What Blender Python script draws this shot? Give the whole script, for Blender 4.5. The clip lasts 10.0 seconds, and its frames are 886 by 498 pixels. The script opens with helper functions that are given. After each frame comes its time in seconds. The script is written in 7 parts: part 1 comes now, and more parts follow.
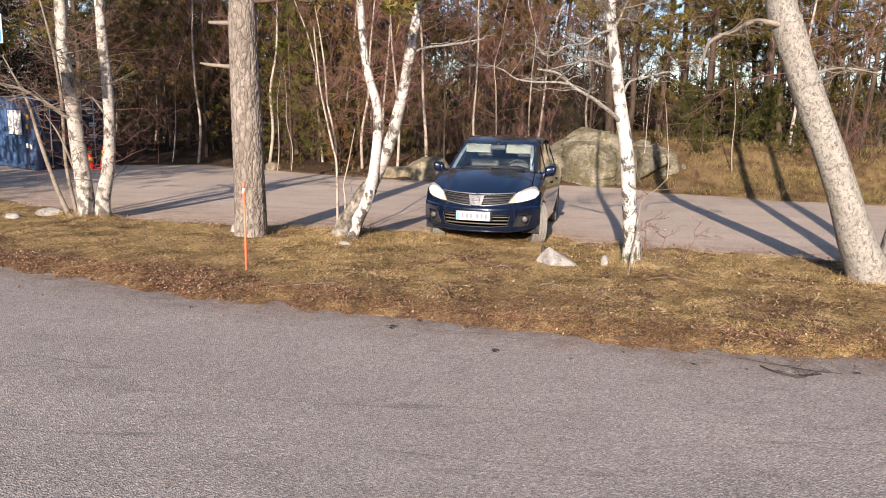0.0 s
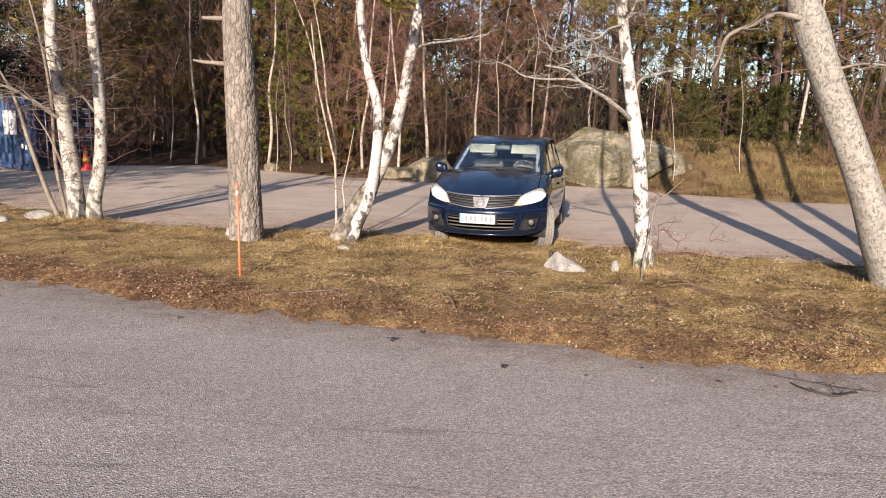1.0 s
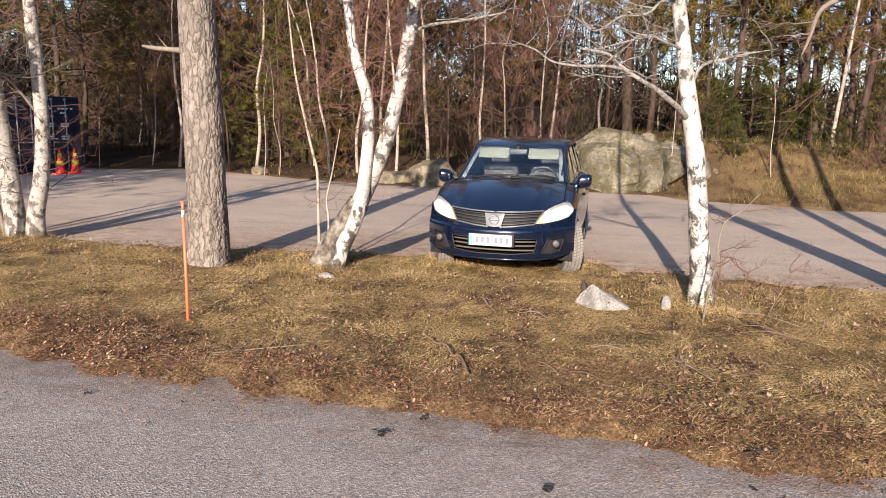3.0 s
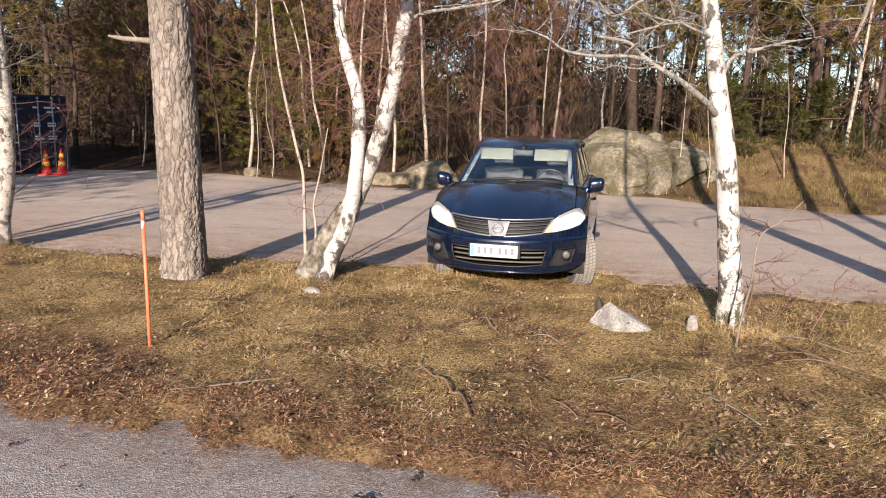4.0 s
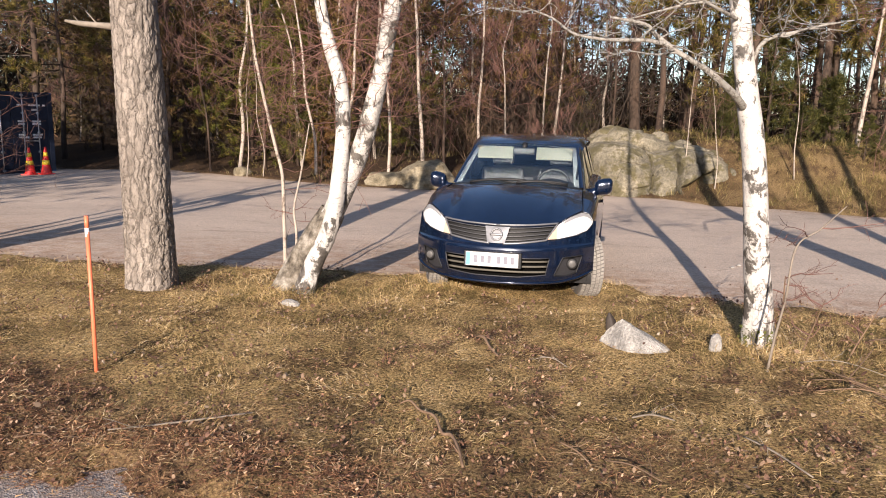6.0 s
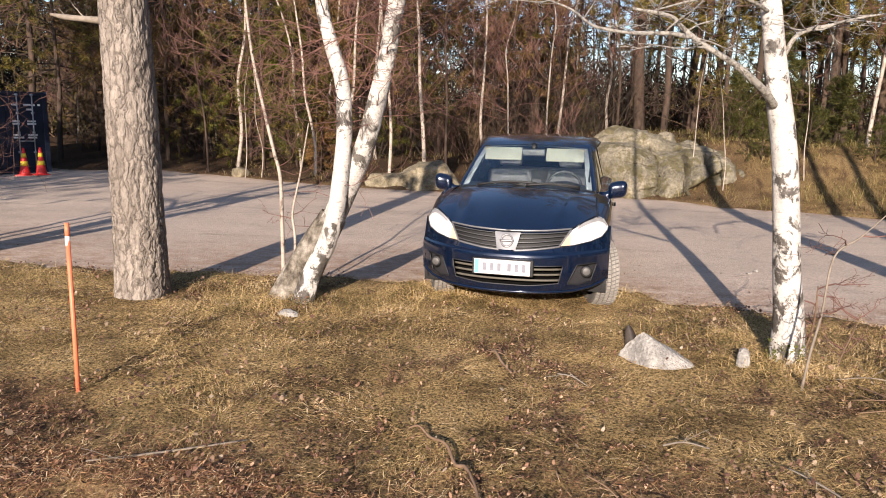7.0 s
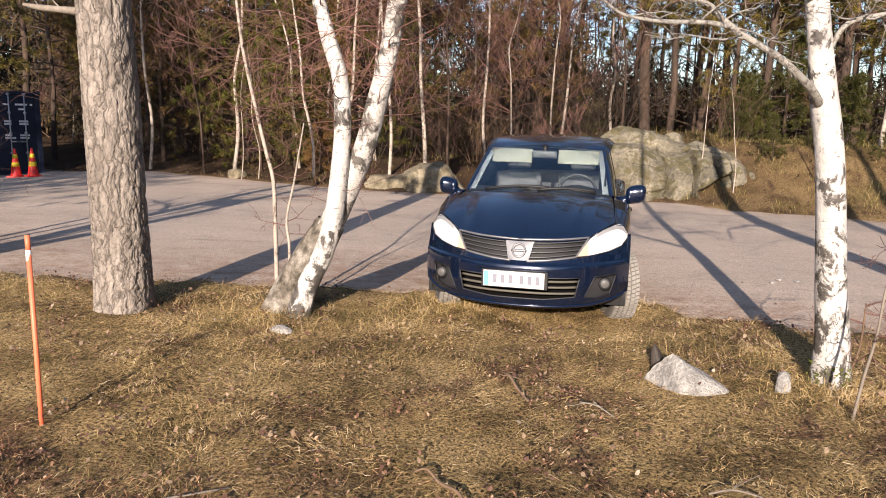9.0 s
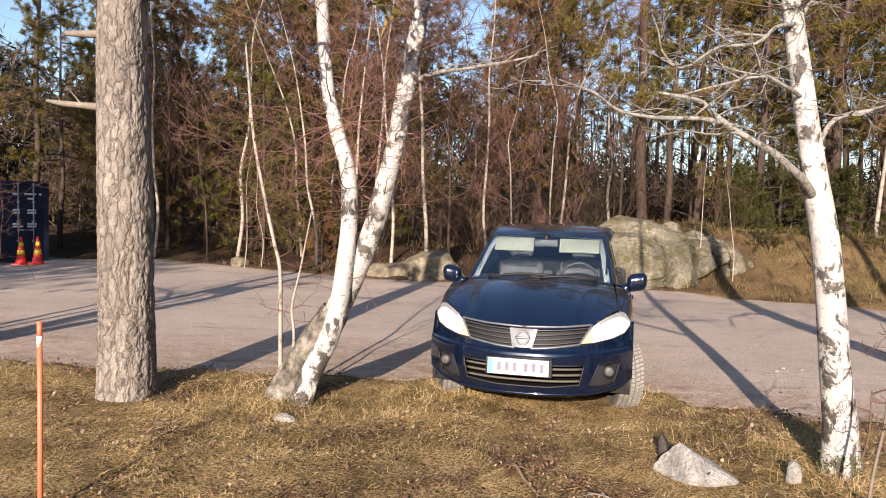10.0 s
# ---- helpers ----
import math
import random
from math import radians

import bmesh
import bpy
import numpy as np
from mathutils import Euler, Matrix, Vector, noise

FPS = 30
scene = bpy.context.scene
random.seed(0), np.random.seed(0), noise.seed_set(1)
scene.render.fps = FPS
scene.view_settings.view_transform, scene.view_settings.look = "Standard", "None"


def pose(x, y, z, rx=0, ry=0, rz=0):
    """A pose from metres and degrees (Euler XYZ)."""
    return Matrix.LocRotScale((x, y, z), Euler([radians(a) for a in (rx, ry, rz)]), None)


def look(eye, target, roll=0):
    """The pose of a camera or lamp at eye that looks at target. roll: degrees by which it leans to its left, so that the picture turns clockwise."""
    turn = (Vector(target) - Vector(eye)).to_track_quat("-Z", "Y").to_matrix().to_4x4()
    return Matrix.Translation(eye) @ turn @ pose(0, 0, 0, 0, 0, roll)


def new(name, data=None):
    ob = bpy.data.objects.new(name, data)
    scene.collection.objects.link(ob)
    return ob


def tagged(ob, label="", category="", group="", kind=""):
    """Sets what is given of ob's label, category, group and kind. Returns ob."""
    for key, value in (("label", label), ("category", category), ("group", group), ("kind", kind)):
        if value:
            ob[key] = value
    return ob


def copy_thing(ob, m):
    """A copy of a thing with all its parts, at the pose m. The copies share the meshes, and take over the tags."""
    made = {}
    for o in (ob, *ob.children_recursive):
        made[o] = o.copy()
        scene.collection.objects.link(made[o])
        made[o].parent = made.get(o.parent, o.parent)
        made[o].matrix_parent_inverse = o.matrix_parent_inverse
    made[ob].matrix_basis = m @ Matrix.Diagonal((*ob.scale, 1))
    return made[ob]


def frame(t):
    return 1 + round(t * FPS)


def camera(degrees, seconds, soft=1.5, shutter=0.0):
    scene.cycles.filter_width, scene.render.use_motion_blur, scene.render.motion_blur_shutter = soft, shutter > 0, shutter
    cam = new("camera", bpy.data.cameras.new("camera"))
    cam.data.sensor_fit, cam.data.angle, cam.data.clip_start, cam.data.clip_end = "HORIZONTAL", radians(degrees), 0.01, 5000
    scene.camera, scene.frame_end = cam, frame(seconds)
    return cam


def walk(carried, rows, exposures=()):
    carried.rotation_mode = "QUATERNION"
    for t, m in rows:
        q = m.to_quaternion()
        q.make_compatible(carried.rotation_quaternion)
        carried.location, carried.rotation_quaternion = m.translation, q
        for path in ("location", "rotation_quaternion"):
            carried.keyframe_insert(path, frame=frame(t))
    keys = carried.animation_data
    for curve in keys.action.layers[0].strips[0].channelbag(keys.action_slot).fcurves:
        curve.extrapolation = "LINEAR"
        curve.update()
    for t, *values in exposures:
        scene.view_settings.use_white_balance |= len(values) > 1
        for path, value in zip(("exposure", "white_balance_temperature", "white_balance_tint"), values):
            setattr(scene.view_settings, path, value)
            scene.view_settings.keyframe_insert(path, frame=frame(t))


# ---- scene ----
cam = camera(63.7, 10.0, 1.0)
EXPOSURE = 1.05
METRES, EYE, TILT, LEAN, TURN = 4.6, 1.753, 1.9, 0.0, 5.7
ROWS = [
    (0.0, 0.0, 0.0, 0.0, 0.3, -12.16, -1.39),
    (0.5, -0.0024, 0.0283, -0.0016, 0.31, -12.15, -1.39),
    (1.0, -0.0075, 0.0841, -0.0058, 0.33, -12.15, -1.34),
    (1.5, -0.0169, 0.1879, -0.0107, 0.32, -12.13, -1.33),
    (2.0, -0.0218, 0.3287, -0.0144, 0.31, -12.12, -1.34),
    (2.5, -0.0224, 0.4001, -0.018, 0.32, -12.13, -1.3),
    (4.0, -0.0205, 0.6258, -0.0316, 0.26, -12.12, -1.29),
    (4.5, -0.018, 0.7005, -0.0367, 0.23, -12.11, -1.31),
    (5.0, -0.0119, 0.7215, -0.0383, 0.22, -12.14, -1.32),
    (5.5, -0.0084, 0.7453, -0.0428, 0.18, -12.13, -1.35),
    (7.0, -0.0241, 0.8468, -0.0504, 0.1, -12.1, -1.4),
    (7.5, -0.0271, 0.9088, -0.0532, 0.08, -12.07, -1.41),
    (8.0, -0.0291, 0.9583, -0.0546, 0.06, -12.05, -1.42),
    (8.5, -0.0315, 0.9604, -0.0552, 0.06, -12.06, -1.41),
    (9.0, -0.0362, 0.9499, -0.0558, 0.05, -12.06, -1.43),
    (9.5, -0.0413, 0.9396, -0.0547, 0.04, -11.92, -1.46),
    (9.6, -0.0418, 0.9386, -0.0548, 0.04, -10.52, -1.47),
    (9.7, -0.0423, 0.9376, -0.0549, 0.04, -8.07, -1.48),
    (9.8, -0.0428, 0.9366, -0.0549, 0.04, -5.28, -1.49),
    (9.9, -0.0433, 0.9356, -0.055, 0.04, -5.0, -1.5),
    (10.0, -0.0438, 0.9347, -0.055, 0.04, -4.98, -1.5),
]
walk(cam, [(t, pose(0, 0, EYE, TILT, LEAN, TURN) @ pose(METRES * x, METRES * y, METRES * z, 90 + pitch, roll, yaw)) for t, x, y, z, yaw, pitch, roll in ROWS], [(0.0, EXPOSURE, 6200, 16), (10.0, EXPOSURE, 6200, 16)])

# ---- daylight: a low winter sun behind the camera ----
SUN_ELEVATION, SUN_HEADING = 18.0, 6.6
world = bpy.data.worlds.new("sky")
scene.world = world
world.use_nodes = True
sky = world.node_tree.nodes.new("ShaderNodeTexSky")
sky.sky_type, sky.sun_disc = "NISHITA", False
sky.sun_elevation, sky.sun_rotation = radians(SUN_ELEVATION), radians(180 + SUN_HEADING)
sky.air_density, sky.dust_density, sky.ozone_density = 1.0, 0.8, 1.6
background = world.node_tree.nodes["Background"]
background.inputs["Strength"].default_value = 0.097
world.node_tree.links.new(sky.outputs[0], background.inputs["Color"])
sun = new("sun", bpy.data.lights.new("sun", "SUN"))
sun.data.energy, sun.data.angle, sun.data.color = 4.6, radians(0.53), (1.0, 0.85, 0.67)
sun.matrix_world = look((0, -30, 20), (30 * math.sin(radians(SUN_HEADING)), -30 + 30 * math.cos(radians(SUN_HEADING)), 20 - 30 * math.tan(radians(SUN_ELEVATION))))


# ---- materials ----
def nodes_of(name):
    m = bpy.data.materials.new(name)
    m.use_nodes = True
    return m, m.node_tree.nodes, m.node_tree.links, m.node_tree.nodes["Principled BSDF"]


def ramp(nodes, stops):
    r = nodes.new("ShaderNodeValToRGB")
    e = r.color_ramp.elements
    while len(e) < len(stops):
        e.new(0.5)
    for el, (pos, col) in zip(e, stops):
        el.position, el.color = pos, (*col, 1.0)
    return r


def noise_at(nodes, links, scale, detail=4.0, rough=0.6, stretch=(1, 1, 1), distort=0.0, own=False, turn=0.0):
    co = nodes.new("ShaderNodeTexCoord")
    mp = nodes.new("ShaderNodeMapping")
    mp.inputs["Scale"].default_value = stretch
    mp.inputs["Rotation"].default_value = (0, 0, turn)
    n = nodes.new("ShaderNodeTexNoise")
    n.inputs["Scale"].default_value, n.inputs["Detail"].default_value = scale, detail
    n.inputs["Roughness"].default_value, n.inputs["Distortion"].default_value = rough, distort
    links.new(co.outputs["Object"], mp.inputs["Vector"])
    if own:
        shift = maths(nodes, links, "MULTIPLY", nodes.new("ShaderNodeObjectInfo").outputs["Random"], 41.0)
        links.new(shift, mp.inputs["Location"])
    links.new(mp.outputs["Vector"], n.inputs["Vector"])
    return n


def mix_colour(nodes, links, fac, a, b, mode="MIX"):
    m = nodes.new("ShaderNodeMix")
    m.data_type, m.blend_type, m.clamp_factor = "RGBA", mode, True
    for sock, v in ((m.inputs[0], fac), (m.inputs[6], a), (m.inputs[7], b)):
        if isinstance(v, (int, float)):
            sock.default_value = v
        elif isinstance(v, tuple):
            sock.default_value = (*v, 1.0)
        else:
            links.new(v, sock)
    return m.outputs[2]


def bump_to(nodes, links, bsdf, height, strength, distance, before=None):
    b = nodes.new("ShaderNodeBump")
    b.inputs["Strength"].default_value, b.inputs["Distance"].default_value = strength, distance
    links.new(height, b.inputs["Height"])
    if before:
        links.new(before.outputs[0], b.inputs["Normal"])
    links.new(b.outputs[0], bsdf.inputs["Normal"])
    return b


def maths(nodes, links, op, a, b=0.5):
    m = nodes.new("ShaderNodeMath")
    m.operation = op
    for sock, v in ((m.inputs[0], a), (m.inputs[1], b)):
        if isinstance(v, (int, float)):
            sock.default_value = v
        else:
            links.new(v, sock)
    return m.outputs[0]


def surface(name, stops, scale=5.0, rough=0.8, bump=0.3, bump_scale=40.0, dist=0.01, stretch=(1, 1, 1), metal=0.0, vary=0.0, island=False, fine=0.25, spec=0.5):
    """A matt surface: a ramp over a coarse noise, a fine noise over it, bump, and some change from piece to piece."""
    m, nodes, links, bsdf = nodes_of(name)
    n1 = noise_at(nodes, links, scale, 5, 0.6, stretch)
    r = ramp(nodes, stops)
    links.new(n1.outputs["Fac"], r.inputs["Fac"])
    col = r.outputs["Color"]
    n2 = noise_at(nodes, links, scale * 9, 3, 0.6, stretch)
    g = ramp(nodes, [(0.3, (1 - fine,) * 3), (0.7, (1 + fine * 0.6,) * 3)])
    links.new(n2.outputs["Fac"], g.inputs["Fac"])
    col = mix_colour(nodes, links, 1.0, col, g.outputs["Color"], "MULTIPLY")
    if vary:
        src = nodes.new("ShaderNodeNewGeometry").outputs["Random Per Island"] if island else nodes.new("ShaderNodeObjectInfo").outputs["Random"]
        v = ramp(nodes, [(0.0, (1 - vary,) * 3), (1.0, (1 + vary,) * 3)])
        links.new(src, v.inputs["Fac"])
        col = mix_colour(nodes, links, 1.0, col, v.outputs["Color"], "MULTIPLY")
    links.new(col, bsdf.inputs["Base Color"])
    bsdf.inputs["Roughness"].default_value, bsdf.inputs["Metallic"].default_value = rough, metal
    bsdf.inputs["Specular IOR Level"].default_value = spec
    if bump:
        n3 = noise_at(nodes, links, bump_scale, 6, 0.65, stretch)
        bump_to(nodes, links, bsdf, n3.outputs["Fac"], bump, dist)
    return m


def islands(name, stops, rough=0.85, through_light=0.0, spec=0.3, patch=0.0, patch_scale=1.6):
    """Leaves, blades and needles: each piece takes its own colour from the ramp."""
    m, nodes, links, bsdf = nodes_of(name)
    geo = nodes.new("ShaderNodeNewGeometry")
    r = ramp(nodes, stops)
    if patch:
        drift = noise_at(nodes, links, patch_scale, 4, 0.6)
        shift = maths(nodes, links, "MULTIPLY", maths(nodes, links, "SUBTRACT", drift.outputs["Fac"], 0.5), patch)
        links.new(maths(nodes, links, "ADD", maths(nodes, links, "MULTIPLY", geo.outputs["Random Per Island"], 0.8), maths(nodes, links, "ADD", shift, 0.1)), r.inputs["Fac"])
    else:
        links.new(geo.outputs["Random Per Island"], r.inputs["Fac"])
    n = noise_at(nodes, links, 1.3, 3)
    g = ramp(nodes, [(0.3, (0.75,) * 3), (0.7, (1.2,) * 3)])
    links.new(n.outputs["Fac"], g.inputs["Fac"])
    col = mix_colour(nodes, links, 1.0, r.outputs["Color"], g.outputs["Color"], "MULTIPLY")
    links.new(col, bsdf.inputs["Base Color"])
    bsdf.inputs["Roughness"].default_value = rough
    bsdf.inputs["Specular IOR Level"].default_value = spec
    if through_light:
        t = nodes.new("ShaderNodeBsdfTranslucent")
        links.new(col, t.inputs["Color"])
        mx = nodes.new("ShaderNodeMixShader")
        mx.inputs[0].default_value = through_light
        links.new(bsdf.outputs[0], mx.inputs[1])
        links.new(t.outputs[0], mx.inputs[2])
        links.new(mx.outputs[0], nodes["Material Output"].inputs["Surface"])
    return m


def plain(name, colour, rough=0.5, metal=0.0, coat=0.0, spec=0.5, dirt=0.12):
    m, nodes, links, bsdf = nodes_of(name)
    n = noise_at(nodes, links, 14.0, 5)
    g = ramp(nodes, [(0.3, tuple(c * (1 - dirt) for c in colour)), (0.7, tuple(min(1.0, c * (1 + dirt)) for c in colour))])
    links.new(n.outputs["Fac"], g.inputs["Fac"])
    links.new(g.outputs["Color"], bsdf.inputs["Base Color"])
    bsdf.inputs["Roughness"].default_value, bsdf.inputs["Metallic"].default_value = rough, metal
    bsdf.inputs["Coat Weight"].default_value, bsdf.inputs["Coat Roughness"].default_value = coat, 0.04
    bsdf.inputs["Specular IOR Level"].default_value = spec
    return m


def asphalt(name, low, high, chip, chips, warm, patch, dark=0.34):
    """Worn road surface: aggregate chips, tar, long wear streaks and fine cracks."""
    m, nodes, links, bsdf = nodes_of(name)
    big = noise_at(nodes, links, 0.7, 5, 0.6, (0.35, 1.0, 1.0))
    r = ramp(nodes, [(0.25, low), (0.75, high)])
    links.new(big.outputs["Fac"], r.inputs["Fac"])
    co = nodes.new("ShaderNodeTexCoord")
    vor = nodes.new("ShaderNodeTexVoronoi")
    vor.inputs["Scale"].default_value = chips
    links.new(co.outputs["Object"], vor.inputs["Vector"])
    bw = nodes.new("ShaderNodeSeparateColor")
    links.new(vor.outputs["Color"], bw.inputs[0])
    cr = ramp(nodes, [(0.0, (dark,) * 3), (0.35, (0.73 + 0.27 * dark,) * 3), (0.75, (1.2 - 0.18 * dark,) * 3), (0.96, (chip,) * 3)])
    links.new(bw.outputs[0], cr.inputs["Fac"])
    col = mix_colour(nodes, links, 1.0, r.outputs["Color"], cr.outputs["Color"], "MULTIPLY")
    tint = ramp(nodes, [(0.0, warm), (1.0, (1.0, 1.0, 1.0))])
    links.new(bw.outputs[1], tint.inputs["Fac"])
    col = mix_colour(nodes, links, 1.0, col, tint.outputs["Color"], "MULTIPLY")
    stain = noise_at(nodes, links, 2.2, 6, 0.7, (0.6, 1.0, 1.0), 0.6)
    sr = ramp(nodes, [(0.30, (patch,) * 3), (0.48, (1.0,) * 3)])
    links.new(stain.outputs["Fac"], sr.inputs["Fac"])
    col = mix_colour(nodes, links, 1.0, col, sr.outputs["Color"], "MULTIPLY")
    crack = noise_at(nodes, links, 1.0, 2, 0.45, (0.09, 1.5, 1.0), 0.0, turn=0.2)
    line = maths(nodes, links, "ABSOLUTE", maths(nodes, links, "SUBTRACT", crack.outputs["Fac"], 0.5), 0)
    lr = ramp(nodes, [(0.0, (0.5,) * 3), (0.003, (1.0,) * 3)])
    links.new(line, lr.inputs["Fac"])
    col = mix_colour(nodes, links, 0.6, col, mix_colour(nodes, links, 1.0, col, lr.outputs["Color"], "MULTIPLY"))
    dust = nodes.new("ShaderNodeAttribute")
    dust.attribute_name = "edge"
    spots = noise_at(nodes, links, 5.0, 6, 0.75, (0.7, 1.0, 1.0))
    sp = ramp(nodes, [(0.38, (0, 0, 0)), (0.62, (0.8,) * 3)])
    links.new(spots.outputs["Fac"], sp.inputs["Fac"])
    col = mix_colour(nodes, links, maths(nodes, links, "MULTIPLY", dust.outputs["Fac"], sp.outputs["Color"]), col, mix_colour(nodes, links, 1.0, col, (0.62, 0.47, 0.36), "MULTIPLY"))
    links.new(col, bsdf.inputs["Base Color"])
    bsdf.inputs["Roughness"].default_value = 0.85
    bsdf.inputs["Specular IOR Level"].default_value = 0.3
    b1 = bump_to(nodes, links, bsdf, vor.outputs["Distance"], 0.9, 0.005)
    n3 = noise_at(nodes, links, 9.0, 6, 0.7)
    bump_to(nodes, links, bsdf, n3.outputs["Fac"], 0.35, 0.02, b1)
    return m


def birch_bark(name, white, dark, amount, net=0.25, blots=6.5, foot=0.0):
    """White bark with black lenticel lines and rough dark patches."""
    m, nodes, links, bsdf = nodes_of(name)
    base = noise_at(nodes, links, 6.0, 5)
    r = ramp(nodes, [(0.3, tuple(c * 0.72 for c in white)), (0.55, white)])
    links.new(base.outputs["Fac"], r.inputs["Fac"])
    lent = noise_at(nodes, links, 11.0, 4, 0.65, (1.0, 1.0, 6.0))
    lr = ramp(nodes, [(0.66 - 0.03 * amount, (0, 0, 0)), (0.74 - 0.03 * amount, (0.8,) * 3)])
    links.new(lent.outputs["Fac"], lr.inputs["Fac"])
    col = mix_colour(nodes, links, lr.outputs["Color"], r.outputs["Color"], tuple(c * 1.6 for c in dark))
    blot = noise_at(nodes, links, blots, 6, 0.72, (1.0, 1.0, 0.7), 0.5)
    br = ramp(nodes, [(0.60 - 0.05 * amount, (0, 0, 0)), (0.66 - 0.05 * amount, (1.0,) * 3)])
    up = nodes.new("ShaderNodeSeparateXYZ")
    links.new(nodes.new("ShaderNodeTexCoord").outputs["Object"], up.inputs[0])
    low = maths(nodes, links, "MAXIMUM", maths(nodes, links, "SUBTRACT", 1.0, maths(nodes, links, "DIVIDE", up.outputs[2], 0.95)), 0.0)
    links.new(maths(nodes, links, "ADD", blot.outputs["Fac"], maths(nodes, links, "MULTIPLY", low, foot)), br.inputs["Fac"])
    grey = noise_at(nodes, links, 30.0, 4)
    gr = ramp(nodes, [(0.35, dark), (0.8, tuple(c * 2.6 for c in dark))])
    links.new(grey.outputs["Fac"], gr.inputs["Fac"])
    col = mix_colour(nodes, links, br.outputs["Color"], col, gr.outputs["Color"])
    crack = noise_at(nodes, links, 17.0, 5, 0.7, (1.0, 1.0, 0.8), 0.4)
    line = maths(nodes, links, "ABSOLUTE", maths(nodes, links, "SUBTRACT", crack.outputs["Fac"], 0.5), 0)
    cl = ramp(nodes, [(0.0, (net,) * 3), (0.03, (0, 0, 0))])
    links.new(line, cl.inputs["Fac"])
    col = mix_colour(nodes, links, cl.outputs["Color"], col, tuple(c * 3.0 for c in dark))
    links.new(col, bsdf.inputs["Base Color"])
    bsdf.inputs["Roughness"].default_value = 0.7
    b1 = bump_to(nodes, links, bsdf, blot.outputs["Fac"], 0.5, 0.03)
    bump_to(nodes, links, bsdf, grey.outputs["Fac"], 0.4, 0.01, b1)
    return m


def pine_bark(name, plate, gap):
    """Old pine bark: long flaky plates parted by thin dark cracks."""
    m, nodes, links, bsdf = nodes_of(name)
    n = noise_at(nodes, links, 24.0, 6, 0.7, (1.0, 1.0, 0.5))
    r = ramp(nodes, [(0.28, tuple(c * 0.68 for c in plate)), (0.5, plate), (0.72, tuple(c * 1.28 for c in plate))])
    links.new(n.outputs["Fac"], r.inputs["Fac"])
    drift = noise_at(nodes, links, 2.2, 4, 0.6, (1.0, 1.0, 0.5))
    d = ramp(nodes, [(0.3, (0.86, 0.84, 0.82)), (0.7, (1.1, 1.09, 1.08))])
    links.new(drift.outputs["Fac"], d.inputs["Fac"])
    col = mix_colour(nodes, links, 1.0, r.outputs["Color"], d.outputs["Color"], "MULTIPLY")
    relief = None
    co = nodes.new("ShaderNodeTexCoord")
    warp = noise_at(nodes, links, 9.0, 4, 0.6)
    off = nodes.new("ShaderNodeVectorMath")
    off.operation = "MULTIPLY_ADD"
    off.inputs[1].default_value = (0.09, 0.09, 0.16)
    links.new(warp.outputs["Color"], off.inputs[0])
    links.new(co.outputs["Object"], off.inputs[2])
    for scale, squash, wide, deep in ((15.0, 0.24, 0.075, 0.72), (36.0, 0.38, 0.05, 0.45)):
        mp = nodes.new("ShaderNodeMapping")
        mp.inputs["Scale"].default_value = (1.0, 1.0, squash)
        links.new(off.outputs[0], mp.inputs["Vector"])
        edge = nodes.new("ShaderNodeTexVoronoi")
        edge.feature = "DISTANCE_TO_EDGE"
        edge.inputs["Scale"].default_value = scale
        links.new(mp.outputs["Vector"], edge.inputs["Vector"])
        cell = nodes.new("ShaderNodeTexVoronoi")
        cell.inputs["Scale"].default_value = scale
        links.new(mp.outputs["Vector"], cell.inputs["Vector"])
        bw = nodes.new("ShaderNodeSeparateColor")
        links.new(cell.outputs["Color"], bw.inputs[0])
        tone = ramp(nodes, [(0.0, (0.78, 0.76, 0.74)), (1.0, (1.18, 1.17, 1.16))])
        links.new(bw.outputs[0], tone.inputs["Fac"])
        col = mix_colour(nodes, links, deep, col, mix_colour(nodes, links, 1.0, col, tone.outputs["Color"], "MULTIPLY"))
        k = ramp(nodes, [(0.0, (deep,) * 3), (wide * 0.4, (deep * 0.6,) * 3), (wide, (0, 0, 0))])
        links.new(edge.outputs["Distance"], k.inputs["Fac"])
        col = mix_colour(nodes, links, k.outputs["Color"], col, gap)
        h = ramp(nodes, [(0.0, (0,) * 3), (wide * 2.2, (1,) * 3)])
        links.new(edge.outputs["Distance"], h.inputs["Fac"])
        b = nodes.new("ShaderNodeBump")
        b.inputs["Strength"].default_value, b.inputs["Distance"].default_value = deep, 0.014
        links.new(h.outputs["Color"], b.inputs["Height"])
        if relief:
            links.new(relief.outputs[0], b.inputs["Normal"])
        relief = b
    links.new(col, bsdf.inputs["Base Color"])
    bsdf.inputs["Roughness"].default_value = 0.92
    bump_to(nodes, links, bsdf, n.outputs["Fac"], 0.6, 0.01, relief)
    return m


